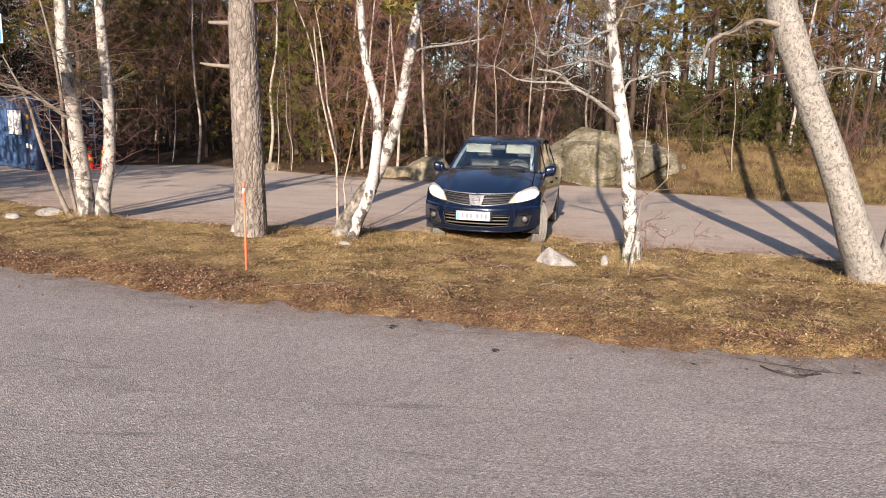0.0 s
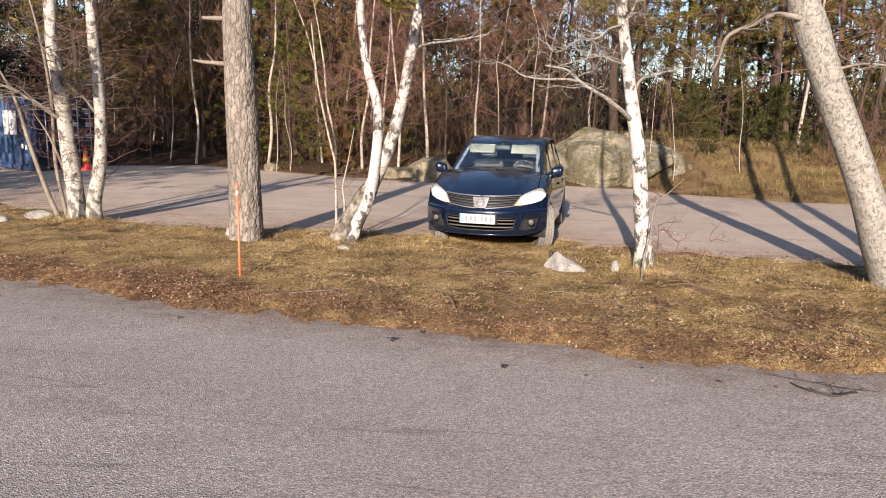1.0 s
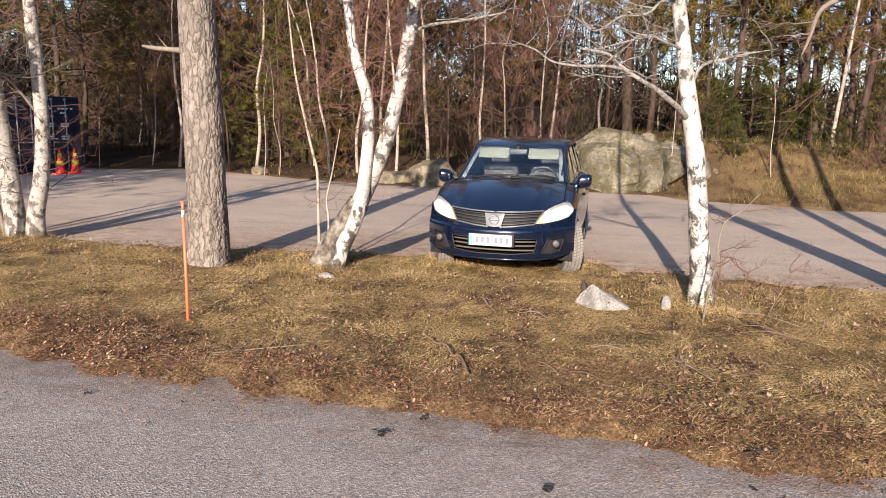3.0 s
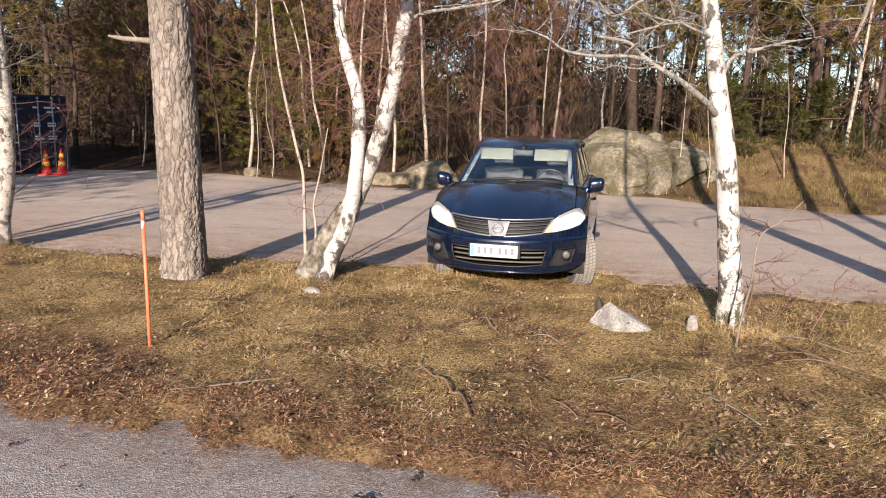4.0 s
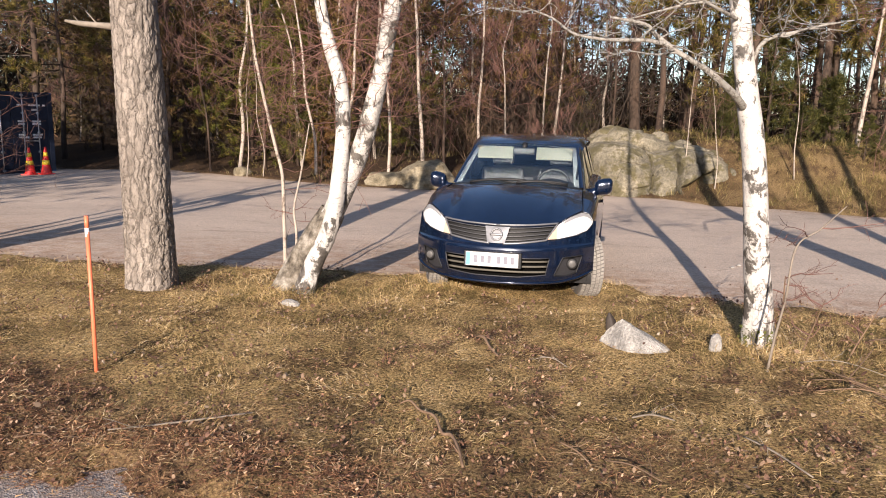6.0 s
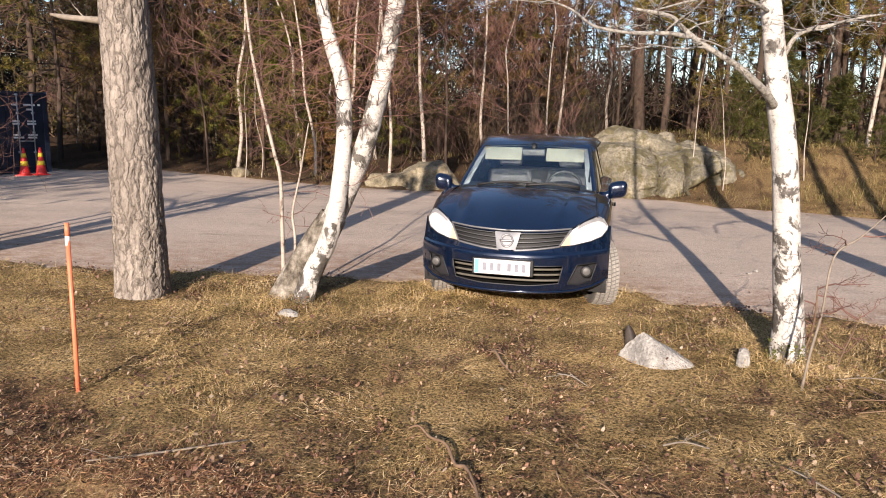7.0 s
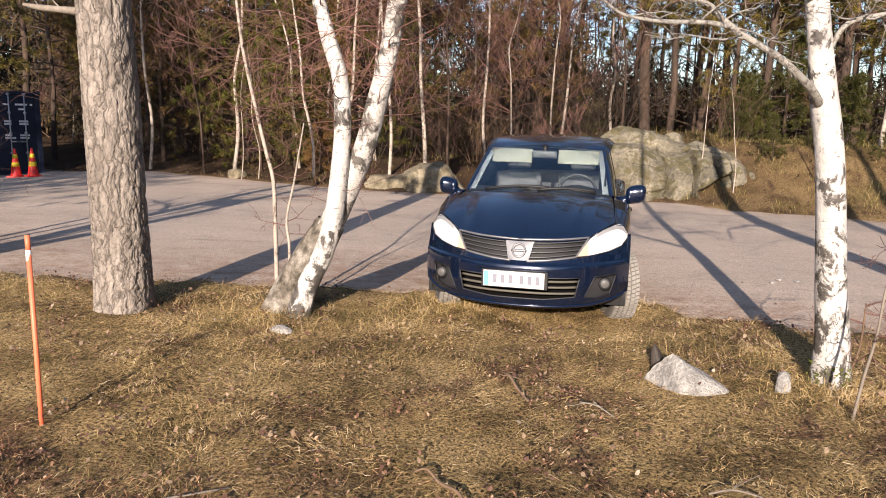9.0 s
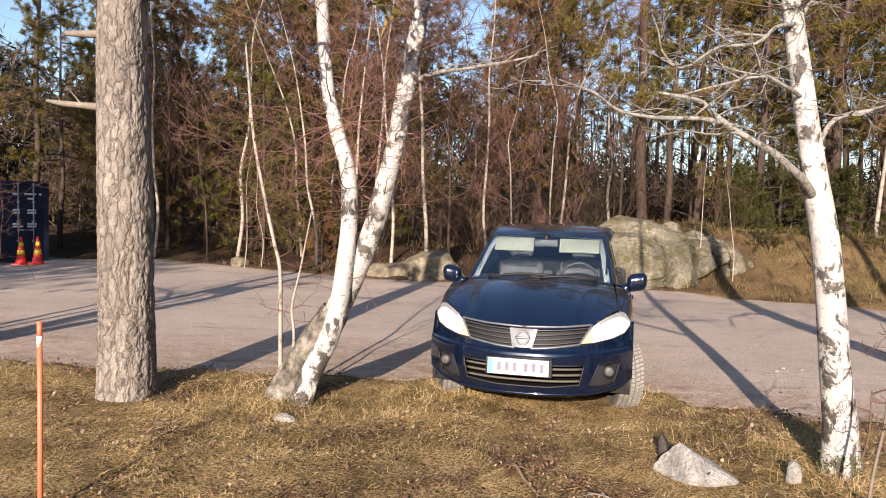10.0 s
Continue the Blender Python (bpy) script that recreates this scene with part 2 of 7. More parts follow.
def soil(name):
    """Verge and forest floor: matted straw, moss and earth, with brown needle litter where the sheet's litter value is high."""
    m, nodes, links, bsdf = nodes_of(name)
    n1 = noise_at(nodes, links, 1.6, 6, 0.65)
    r = ramp(nodes, [(0.25, (0.10, 0.062, 0.030)), (0.42, (0.27, 0.183, 0.08)), (0.54, (0.49, 0.34, 0.15)), (0.74, (0.66, 0.47, 0.225))])
    links.new(n1.outputs["Fac"], r.inputs["Fac"])
    n2 = noise_at(nodes, links, 60.0, 6, 0.75)
    g = ramp(nodes, [(0.40, (0.10,) * 3), (0.62, (1.5,) * 3)])
    links.new(n2.outputs["Fac"], g.inputs["Fac"])
    col = mix_colour(nodes, links, 1.0, r.outputs["Color"], g.outputs["Color"], "MULTIPLY")
    n3 = noise_at(nodes, links, 25.0, 5, 0.7)
    lr = ramp(nodes, [(0.36, (0.04, 0.024, 0.017)), (0.5, (0.15, 0.088, 0.052)), (0.64, (0.33, 0.21, 0.125))])
    links.new(n3.outputs["Fac"], lr.inputs["Fac"])
    at = nodes.new("ShaderNodeAttribute")
    at.attribute_name = "litter"
    col = mix_colour(nodes, links, at.outputs["Fac"], col, lr.outputs["Color"])
    rot = ramp(nodes, [(0.34, (0.03, 0.018, 0.012)), (0.52, (0.09, 0.052, 0.033)), (0.68, (0.24, 0.145, 0.088))])
    links.new(n2.outputs["Fac"], rot.inputs["Fac"])
    hollow = nodes.new("ShaderNodeAttribute")
    hollow.attribute_name = "rot"
    col = mix_colour(nodes, links, maths(nodes, links, "MULTIPLY", hollow.outputs["Fac"], 0.9), col, rot.outputs["Color"])
    humus = ramp(nodes, [(0.3, (0.022, 0.014, 0.009)), (0.55, (0.06, 0.036, 0.021)), (0.75, (0.13, 0.08, 0.045))])
    links.new(n3.outputs["Fac"], humus.inputs["Fac"])
    wd = nodes.new("ShaderNodeAttribute")
    wd.attribute_name = "humus"
    col = mix_colour(nodes, links, wd.outputs["Fac"], col, humus.outputs["Color"])
    links.new(col, bsdf.inputs["Base Color"])
    bsdf.inputs["Roughness"].default_value = 0.95
    bsdf.inputs["Specular IOR Level"].default_value = 0.15
    b1 = bump_to(nodes, links, bsdf, n2.outputs["Fac"], 0.9, 0.03)
    bump_to(nodes, links, bsdf, n3.outputs["Fac"], 0.6, 0.02, b1)
    return m


def outcrop(name):
    """Weathered granite: grey-tan with lichen patches, dark water stains and cracks."""
    m, nodes, links, bsdf = nodes_of(name)
    n1 = noise_at(nodes, links, 1.3, 6, 0.65, own=True)
    r = ramp(nodes, [(0.30, (0.10, 0.088, 0.064)), (0.44, (0.18, 0.16, 0.115)), (0.56, (0.27, 0.24, 0.172)), (0.7, (0.42, 0.36, 0.26))])
    links.new(n1.outputs["Fac"], r.inputs["Fac"])
    n2 = noise_at(nodes, links, 16.0, 6, 0.7)
    g = ramp(nodes, [(0.3, (0.45,) * 3), (0.7, (1.3,) * 3)])
    links.new(n2.outputs["Fac"], g.inputs["Fac"])
    col = mix_colour(nodes, links, 1.0, r.outputs["Color"], g.outputs["Color"], "MULTIPLY")
    moss = noise_at(nodes, links, 2.7, 5, 0.7, own=True)
    mr = ramp(nodes, [(0.48, (0, 0, 0)), (0.56, (0.8,) * 3)])
    links.new(moss.outputs["Fac"], mr.inputs["Fac"])
    col = mix_colour(nodes, links, mr.outputs["Color"], col, (0.10, 0.085, 0.035))
    wob = noise_at(nodes, links, 2.0, 4, own=True)
    co = nodes.new("ShaderNodeTexCoord")
    add = mix_colour(nodes, links, 0.35, co.outputs["Object"], wob.outputs["Color"], "ADD")
    vor = nodes.new("ShaderNodeTexVoronoi")
    vor.feature = "DISTANCE_TO_EDGE"
    vor.inputs["Scale"].default_value = 0.75
    links.new(add, vor.inputs["Vector"])
    cr = ramp(nodes, [(0.0, (0.4,) * 3), (0.004, (0.2,) * 3), (0.01, (0, 0, 0))])
    links.new(vor.outputs["Distance"], cr.inputs["Fac"])
    col = mix_colour(nodes, links, cr.outputs["Color"], col, (0.035, 0.028, 0.022))
    links.new(col, bsdf.inputs["Base Color"])
    bsdf.inputs["Roughness"].default_value = 0.95
    cap = ramp(nodes, [(0.0, (0,) * 3), (0.06, (1,) * 3)])
    links.new(vor.outputs["Distance"], cap.inputs["Fac"])
    b1 = bump_to(nodes, links, bsdf, cap.outputs["Color"], 0.5, 0.03)
    b2 = bump_to(nodes, links, bsdf, n1.outputs["Fac"], 0.7, 0.25, b1)
    bump_to(nodes, links, bsdf, n2.outputs["Fac"], 0.8, 0.05, b2)
    return m


ASPHALT = asphalt("road_asphalt", (0.275, 0.256, 0.236), (0.37, 0.343, 0.315), 1.5, 112.0, (1.08, 0.97, 0.93), 0.84, 0.55)
GRAVEL = asphalt("lot_gravel", (0.43, 0.363, 0.30), (0.555, 0.468, 0.387), 1.22, 70.0, (1.05, 0.98, 0.95), 0.8, 0.78)
SOIL = soil("verge_soil")
BIRCH = birch_bark("birch_bark", (0.60, 0.57, 0.53), (0.05, 0.044, 0.038), 1.35, 0.3, 7.0, 0.075)
BIRCH_SCAR = birch_bark("scarred_birch_bark", (0.54, 0.51, 0.47), (0.06, 0.053, 0.045), 2.3, 0.55, 6.0, 0.05)
BIRCH_RING = birch_bark("ringed_birch_bark", (0.50, 0.465, 0.415), (0.07, 0.06, 0.05), 1.75, 0.5, 10.0, 0.04)
BIRCH_OLD = birch_bark("old_birch_bark", (0.35, 0.335, 0.30), (0.085, 0.075, 0.063), 2.0, 0.9, 34.0)
BIRCH_THIN = birch_bark("thin_birch_bark", (0.42, 0.36, 0.30), (0.08, 0.06, 0.045), 1.3)
PINE = pine_bark("pine_bark", (0.27, 0.24, 0.21), (0.065, 0.052, 0.042))
FOOT_BARK = surface("rough_birch_foot", [(0.34, (0.045, 0.036, 0.027)), (0.5, (0.19, 0.165, 0.13)), (0.7, (0.42, 0.385, 0.33))], 10.0, 0.95, 1.0, 22.0, 0.03)
PINE_FAR = surface("far_pine_bark", [(0.3, (0.04, 0.028, 0.021)), (0.55, (0.095, 0.062, 0.043)), (0.75, (0.17, 0.10, 0.062))], 2.0, 0.9, 0.8, 16.0, 0.04, (1, 1, 0.35), vary=0.25)
TWIG_RED = surface("birch_twigs", [(0.3, (0.06, 0.029, 0.023)), (0.7, (0.245, 0.124, 0.097))], 1.2, 0.8, 0.0, vary=0.3)
TWIG_TAN = surface("tan_twigs", [(0.3, (0.06, 0.036, 0.022)), (0.7, (0.24, 0.155, 0.095))], 1.2, 0.85, 0.0, vary=0.3)
TWIG_GREY = surface("grey_twigs", [(0.3, (0.13, 0.105, 0.083)), (0.7, (0.31, 0.265, 0.21))], 3.0, 0.8, 0.2, 60.0)
TWIG_BROWN = surface("brown_twigs", [(0.3, (0.02, 0.014, 0.010)), (0.7, (0.085, 0.058, 0.038))], 1.2, 0.85, 0.0, vary=0.25)
NEEDLE = islands("pine_needles", [(0.0, (0.05, 0.049, 0.011)), (0.4, (0.15, 0.132, 0.026)), (0.75, (0.27, 0.21, 0.047)), (1.0, (0.36, 0.235, 0.085))], 0.55, 0.4)
NEEDLE_RUST = islands("browned_needles", [(0.0, (0.07, 0.04, 0.016)), (0.4, (0.18, 0.108, 0.042)), (0.75, (0.29, 0.18, 0.075)), (1.0, (0.30, 0.24, 0.07))], 0.7, 0.35)
FOREST_LITTER = islands("forest_litter", [(0.0, (0.025, 0.014, 0.008)), (0.6, (0.085, 0.048, 0.027)), (1.0, (0.20, 0.125, 0.07))], 0.95)
BANK_STRAW = islands("bank_grass", [(0.0, (0.085, 0.082, 0.024)), (0.4, (0.21, 0.17, 0.055)), (0.75, (0.37, 0.285, 0.105)), (1.0, (0.54, 0.43, 0.21))], 0.85, 0.15)
MOSS = islands("moss", [(0.0, (0.06, 0.075, 0.015)), (1.0, (0.16, 0.16, 0.04))], 0.9)
NEEDLE_BRIGHT = islands("young_pine_needles", [(0.0, (0.05, 0.06, 0.010)), (0.6, (0.145, 0.145, 0.025)), (1.0, (0.25, 0.215, 0.05))], 0.55, 0.4)
OAK_BROWN = islands("withered_leaves", [(0.0, (0.10, 0.05, 0.018)), (0.6, (0.22, 0.12, 0.04)), (1.0, (0.32, 0.2, 0.07))], 0.8, 0.2)
SPRUCE = islands("spruce_needles", [(0.0, (0.028, 0.036, 0.011)), (0.6, (0.082, 0.085, 0.02)), (1.0, (0.16, 0.138, 0.038))], 0.55, 0.35)
STRAW = islands("dry_grass", [(0.0, (0.08, 0.08, 0.022)), (0.22, (0.19, 0.155, 0.048)), (0.38, (0.40, 0.285, 0.115)), (0.57, (0.60, 0.425, 0.19)), (0.86, (0.73, 0.54, 0.28)), (1.0, (0.80, 0.66, 0.43))], 0.8, 0.25, patch=1.7, patch_scale=2.6)
LITTER = islands("needle_litter", [(0.0, (0.09, 0.04, 0.025)), (0.3, (0.22, 0.105, 0.06)), (0.6, (0.37, 0.19, 0.095)), (0.85, (0.52, 0.33, 0.17)), (1.0, (0.64, 0.50, 0.32))], 0.9, 0.15)
LEAF = islands("dead_leaves", [(0.0, (0.07, 0.036, 0.027)), (0.5, (0.20, 0.11, 0.075)), (0.8, (0.32, 0.225, 0.145)), (0.95, (0.40, 0.305, 0.205)), (1.0, (0.50, 0.41, 0.30))], 0.8, 0.15)
DARK_LEAF = islands("rotting_leaves", [(0.0, (0.04, 0.022, 0.015)), (0.35, (0.13, 0.066, 0.042)), (0.7, (0.30, 0.165, 0.10)), (1.0, (0.54, 0.37, 0.24))], 0.85, 0.08)
# deep wood: the shade under the front trees is put into these near-black browns
SHADED_WOOD = islands("far_wood", [(0.0, (0.02, 0.013, 0.009)), (0.45, (0.028, 0.018, 0.012)), (0.6, (0.026, 0.023, 0.009)), (0.85, (0.065, 0.048, 0.019)), (1.0, (0.14, 0.08, 0.052))], 0.9)
ROCK = outcrop("granite_outcrop")
TAN_ROCK = surface("tan_boulder", [(0.3, (0.09, 0.075, 0.045)), (0.5, (0.22, 0.185, 0.12)), (0.72, (0.34, 0.295, 0.205))], 4.0, 0.95, 0.9, 18.0, 0.04, fine=0.4)
STONE = surface("pale_granite", [(0.3, (0.20, 0.19, 0.175)), (0.52, (0.40, 0.38, 0.35)), (0.75, (0.54, 0.51, 0.47))], 7.0, 0.85, 1.0, 30.0, 0.03, fine=0.3)


# ---- geometry helpers ----
class Geo:
    """Gathers the points and faces of one mesh."""

    def __init__(self):
        self.v, self.f, self.n = [], [], 0

    def add(self, verts, faces):
        self.v.append(np.asarray(verts, float))
        self.f.extend([[i + self.n for i in f] for f in faces])
        self.n += len(verts)

    def tube(self, pts, rad, n=6, cap=True, rough=0.0, rng=None):
        pts = np.asarray(pts, float)
        rad = np.asarray(rad, float) * np.ones(len(pts))
        t = np.gradient(pts, axis=0)
        t /= np.maximum(np.linalg.norm(t, axis=1), 1e-9)[:, None]
        ref = np.array((0.31, 0.95, 0.05)) if abs(t[:, 2]).mean() > 0.6 else np.array((0.05, 0.1, 0.99))
        a = np.cross(t, ref)
        a /= np.maximum(np.linalg.norm(a, axis=1), 1e-9)[:, None]
        b = np.cross(t, a)
        ang = np.arange(n) * 2 * np.pi / n
        ring = a[:, None] * np.cos(ang)[None, :, None] + b[:, None] * np.sin(ang)[None, :, None]
        r = rad[:, None] * np.ones(n)
        if rough:
            r = r * (1 + rough * rng.uniform(-1, 1, r.shape))
        verts = (pts[:, None] + ring * r[..., None]).reshape(-1, 3)
        m = len(pts)
        if n == 2:
            return self.add(verts, [(2 * i, 2 * i + 1, 2 * i + 3, 2 * i + 2) for i in range(m - 1)])
        faces = [(i * n + j, i * n + (j + 1) % n, (i + 1) * n + (j + 1) % n, (i + 1) * n + j) for i in range(m - 1) for j in range(n)]
        if cap:
            faces += [tuple(range(n))[::-1], tuple((m - 1) * n + j for j in range(n))]
        self.add(verts, faces)

    def grid(self, p, close=False):
        """p: rows x columns x 3."""
        r, c = p.shape[:2]
        k = c if close else c - 1
        self.add(p.reshape(-1, 3), [(i * c + j, i * c + (j + 1) % c, (i + 1) * c + (j + 1) % c, (i + 1) * c + j) for i in range(r - 1) for j in range(k)])

    def box(self, lo, hi, bevel=0.0):
        bm = bmesh.new()
        bmesh.ops.create_cube(bm, size=1.0)
        for v in bm.verts:
            v.co = Vector([(lo[i] + hi[i]) / 2 + v.co[i] * (hi[i] - lo[i]) for i in range(3)])
        if bevel:
            bmesh.ops.bevel(bm, geom=bm.edges[:], offset=bevel, segments=2, affect="EDGES", profile=0.6)
        self.bm(bm)

    def bm(self, bm, m=None):
        if m:
            bm.transform(m)
        bm.verts.index_update()
        self.add([v.co[:] for v in bm.verts] or np.zeros((0, 3)), [[v.index for v in f.verts] for f in bm.faces])
        bm.free()

    def turn(self, m):
        """The same geometry moved by a matrix."""
        a = np.array(m)
        self.v = [v @ a[:3, :3].T + a[:3, 3] for v in self.v]
        return self

    def mesh(self, name, mat, smooth=True):
        me = bpy.data.meshes.new(name)
        v = np.concatenate(self.v) if self.v else np.zeros((0, 3))
        me.from_pydata(v.tolist(), [], self.f)
        if smooth:
            me.polygons.foreach_set("use_smooth", np.ones(len(me.polygons), bool))
        me.materials.append(mat)
        me.update()
        return me


def sharpen(me, degrees=35):
    """Smooth shading that keeps creases."""
    bm = bmesh.new()
    bm.from_mesh(me)
    for e in bm.edges:
        e.smooth = not (len(e.link_faces) == 2 and e.calc_face_angle(0) > radians(degrees))
    bm.to_mesh(me)
    bm.free()
    return me


def part(name, geo, mat, parent, label="", smooth=True, crease=0):
    me = geo if isinstance(geo, bpy.types.Mesh) else geo.mesh(name, mat, smooth)
    if crease:
        sharpen(me, crease)
    ob = new(name, me)
    ob.parent = parent
    return tagged(ob, label)


def thing(name, place, label, category, group="", kind="", turn=0.0, size=1.0):
    ob = new(name)
    ob.empty_display_size = 0.2
    ob.matrix_basis = pose(*place, 0, 0, turn) @ Matrix.Scale(size, 4)
    return tagged(ob, label, category, group, kind)


def quick_mesh(name, verts, faces, mat, smooth=False):
    """One mesh from arrays of equal faces."""
    me = bpy.data.meshes.new(name)
    k = faces.shape[1]
    me.vertices.add(len(verts))
    me.vertices.foreach_set("co", verts.astype(np.float32).ravel())
    me.loops.add(faces.size)
    me.loops.foreach_set("vertex_index", faces.astype(np.int32).ravel())
    me.polygons.add(len(faces))
    me.polygons.foreach_set("loop_start", np.arange(0, faces.size, k, dtype=np.int32))
    me.polygons.foreach_set("use_smooth", np.full(len(faces), smooth))
    me.materials.append(mat)
    me.update(calc_edges=True)
    me.validate()
    return me


def smoothstep(a, b, x):
    t = np.clip((np.asarray(x, float) - a) / (b - a), 0, 1)
    return t * t * (3 - 2 * t)


def lattice(x, y, seed):
    h = np.sin(x * 127.1 + y * 311.7 + seed * 74.7) * 43758.5453
    return h - np.floor(h)


def fbm(x, y, scale, octaves=4, seed=0):
    """Value noise from -1 to 1 over arrays."""
    x, y = np.asarray(x, float) * scale, np.asarray(y, float) * scale
    out, amp, total = 0.0, 1.0, 0.0
    for o in range(octaves):
        xi, yi = np.floor(x), np.floor(y)
        u, v = x - xi, y - yi
        u, v = u * u * (3 - 2 * u), v * v * (3 - 2 * v)
        a, b, c, d = (lattice(xi + i, yi + j, seed + o) for j in (0, 1) for i in (0, 1))
        out = out + amp * ((a * (1 - u) + b * u) * (1 - v) + (c * (1 - u) + d * u) * v)
        total += amp
        amp, x, y = amp * 0.5, x * 2.03 + 5.1, y * 2.03 + 1.7
    return out / total * 2 - 1


# ---- plan of the ground ----
def road_edge(x):
    return np.interp(x, [-60, -20, -12, -5.8, -3.46, -1.8, -0.2, 0.46, 1.35, 2.94, 6, 12, 60], [17, 10.3, 8.7, 7.4, 6.52, 6.3, 5.94, 5.82, 5.67, 5.6, 5.1, 4.0, -5])


def lot_near(x):
    return np.interp(x, [-60, -20, -10, -6.4, -4.5, -3.8, -1.5, 0.6, 1.2, 2.6, 3.8, 8, 20, 60], [22, 16, 12.9, 11.2, 10.75, 10.95, 11.1, 11.1, 10.5, 10.1, 9.95, 9.4, 8, 3])


def lot_far(x):
    return np.interp(x, [-60, -20, -15, -10, -5, -2.8, 1, 3, 3.8, 4.9, 6.5, 8, 14, 60], [34, 30, 26, 23.6, 21, 20.4, 20.6, 20.3, 19.3, 18.9, 18.2, 18.0, 17, 10])


def level(x):
    return -0.06 * np.clip(-11 - np.asarray(x, float), 0, 6)


def verge_share(x, y):
    s = np.minimum(y - road_edge(x), lot_near(x) - y) + 0.26 * fbm(x, y, 1.1, 4, 3) + 0.2 * fbm(x, y, 5.0, 3, 9) + 0.07 * fbm(x, y, 15.0, 2, 10)
    return smoothstep(-0.10, 0.22, s)


def wood_share(x, y):
    return smoothstep(-0.2, 0.4, y - lot_far(x) + 0.3 * fbm(x, y, 0.9, 4, 5))


def ground_height(x, y):
    x, y = np.asarray(x, float), np.asarray(y, float)
    v, w = verge_share(x, y), wood_share(x, y)
    z = level(x) - 0.05 + v * (0.105 + 0.035 * fbm(x, y, 1.2, 3, 11) + 0.022 * fbm(x, y, 6, 3, 12))
    far = y - lot_far(x)
    bank = np.interp(x, [-14, -6, -3.2, 0, 2, 5, 9, 20], [0.35, 0.3, 0.55, 1.0, 1.35, 1.35, 1.1, 0.9])
    z = z + w * (0.09 + 0.05 * fbm(x, y, 1.5, 3, 21) + bank * smoothstep(0.0, 4.5, far) + 0.16 * fbm(x, y, 0.5, 3, 22) * smoothstep(0.5, 4, far))
    hill = np.interp(x, [-80, -10, 0, 3, 9, 80], [0.05, 0.05, 0.04, 0.0, -0.015, -0.02])
    z = z + hill * np.clip(y - 30, 0, 60)
    return z + 0.075 * smoothstep(8.7, 9.6, road_edge(x) - y + 0.25 * fbm(x, y, 0.9, 3, 14))


def sheet(name, xs, ys, height, mat, label, category, extra=None):
    gx, gy = np.meshgrid(xs, ys)
    gz = height(gx, gy)
    r, c = gx.shape
    i = (np.arange(r - 1)[:, None] * c + np.arange(c - 1)[None]).ravel()
    me = quick_mesh(name, np.stack([gx, gy, gz], -1).reshape(-1, 3), np.stack([i, i + 1, i + c + 1, i + c], -1), mat, True)
    if extra is not None:
        for key, f in extra.items():
            a = me.attributes.new(key, "FLOAT", "POINT")
            a.data.foreach_set("value", f(gx, gy).astype(np.float32).ravel())
    return tagged(new(name, me), label, category, kind="structure")


def litter_share(x, y):
    s = y - road_edge(x)
    near = (1 - smoothstep(0.2, 1.1, s + 0.6 * fbm(x, y, 0.8, 3, 31) + 0.14 * np.clip(x + 1.8, -2, 8))) * (0.75 + 0.35 * fbm(x, y, 2.5, 3, 34))
    wood = wood_share(x, y) * (0.75 + 0.5 * fbm(x, y, 0.7, 3, 32)) * np.interp(x, [-3, 3.5, 6], [1.0, 0.7, 0.15])
    patch = smoothstep(0.1, 0.5, fbm(x, y, 1.3, 4, 33)) * 0.5 * smoothstep(8.0, 6.8, y)
    return np.clip(np.maximum(np.maximum(near, wood), patch), 0, 1)


def rot_share(x, y):
    """Hollows filled with dark rotting leaves."""
    s = 0.36 * fbm(x, y, 1.5, 3, 81) + 0.34 * fbm(x, y, 4.5, 3, 82) + 0.42 * fbm(x, y, 13.0, 2, 83)
    lean = 0.08 * smoothstep(0.0, 1.2, x) * smoothstep(7.6, 6.4, y) + 0.10 * smoothstep(-2.4, -3.4, x) * smoothstep(1.6, 0.7, y - road_edge(x))
    return smoothstep(0.02, 0.36, s + lean - 0.10 * smoothstep(6.8, 7.8, y))


def humus_share(x, y):
    return wood_share(x, y) * np.interp(x, [-60, 1, 4.5, 7, 60], [1.0, 1.0, 0.6, 0.38, 0.38]) * np.clip(0.9 + 0.4 * fbm(x, y, 0.8, 3, 36), 0, 1)


def spread(lo, hi, step, out, grow):
    a = list(np.arange(lo, hi, step))
    s = step
    while a[-1] < out:
        s *= grow
        a.append(a[-1] + s)
    return a


xs = sorted({round(-q, 3) for q in spread(9.05, 9.1, 0.15, 400, 1.09)} | {round(q, 3) for q in spread(7.05, 7.1, 0.15, 400, 1.09)} | {round(q, 3) for q in np.arange(-9, 7.01, 0.08)})
ys = sorted({round(q, 3) for q in np.arange(4.6, 8.0, 0.06)} | {round(q, 3) for q in np.arange(8.0, 12.0, 0.09)} | {round(q, 3) for q in np.arange(-9.0, -1.5, 0.2)} | {round(q, 3) for q in spread(12.0, 27.0, 0.2, 600, 1.08)} | {round(-q, 3) for q in spread(-4.4, 10, 0.5, 300, 1.1)})
sheet("ground", np.array(xs), np.array(ys), ground_height, SOIL, "uneven verge and forest floor of straw, moss and needles", "ground", {"litter": litter_share, "humus": humus_share, "rot": rot_share})


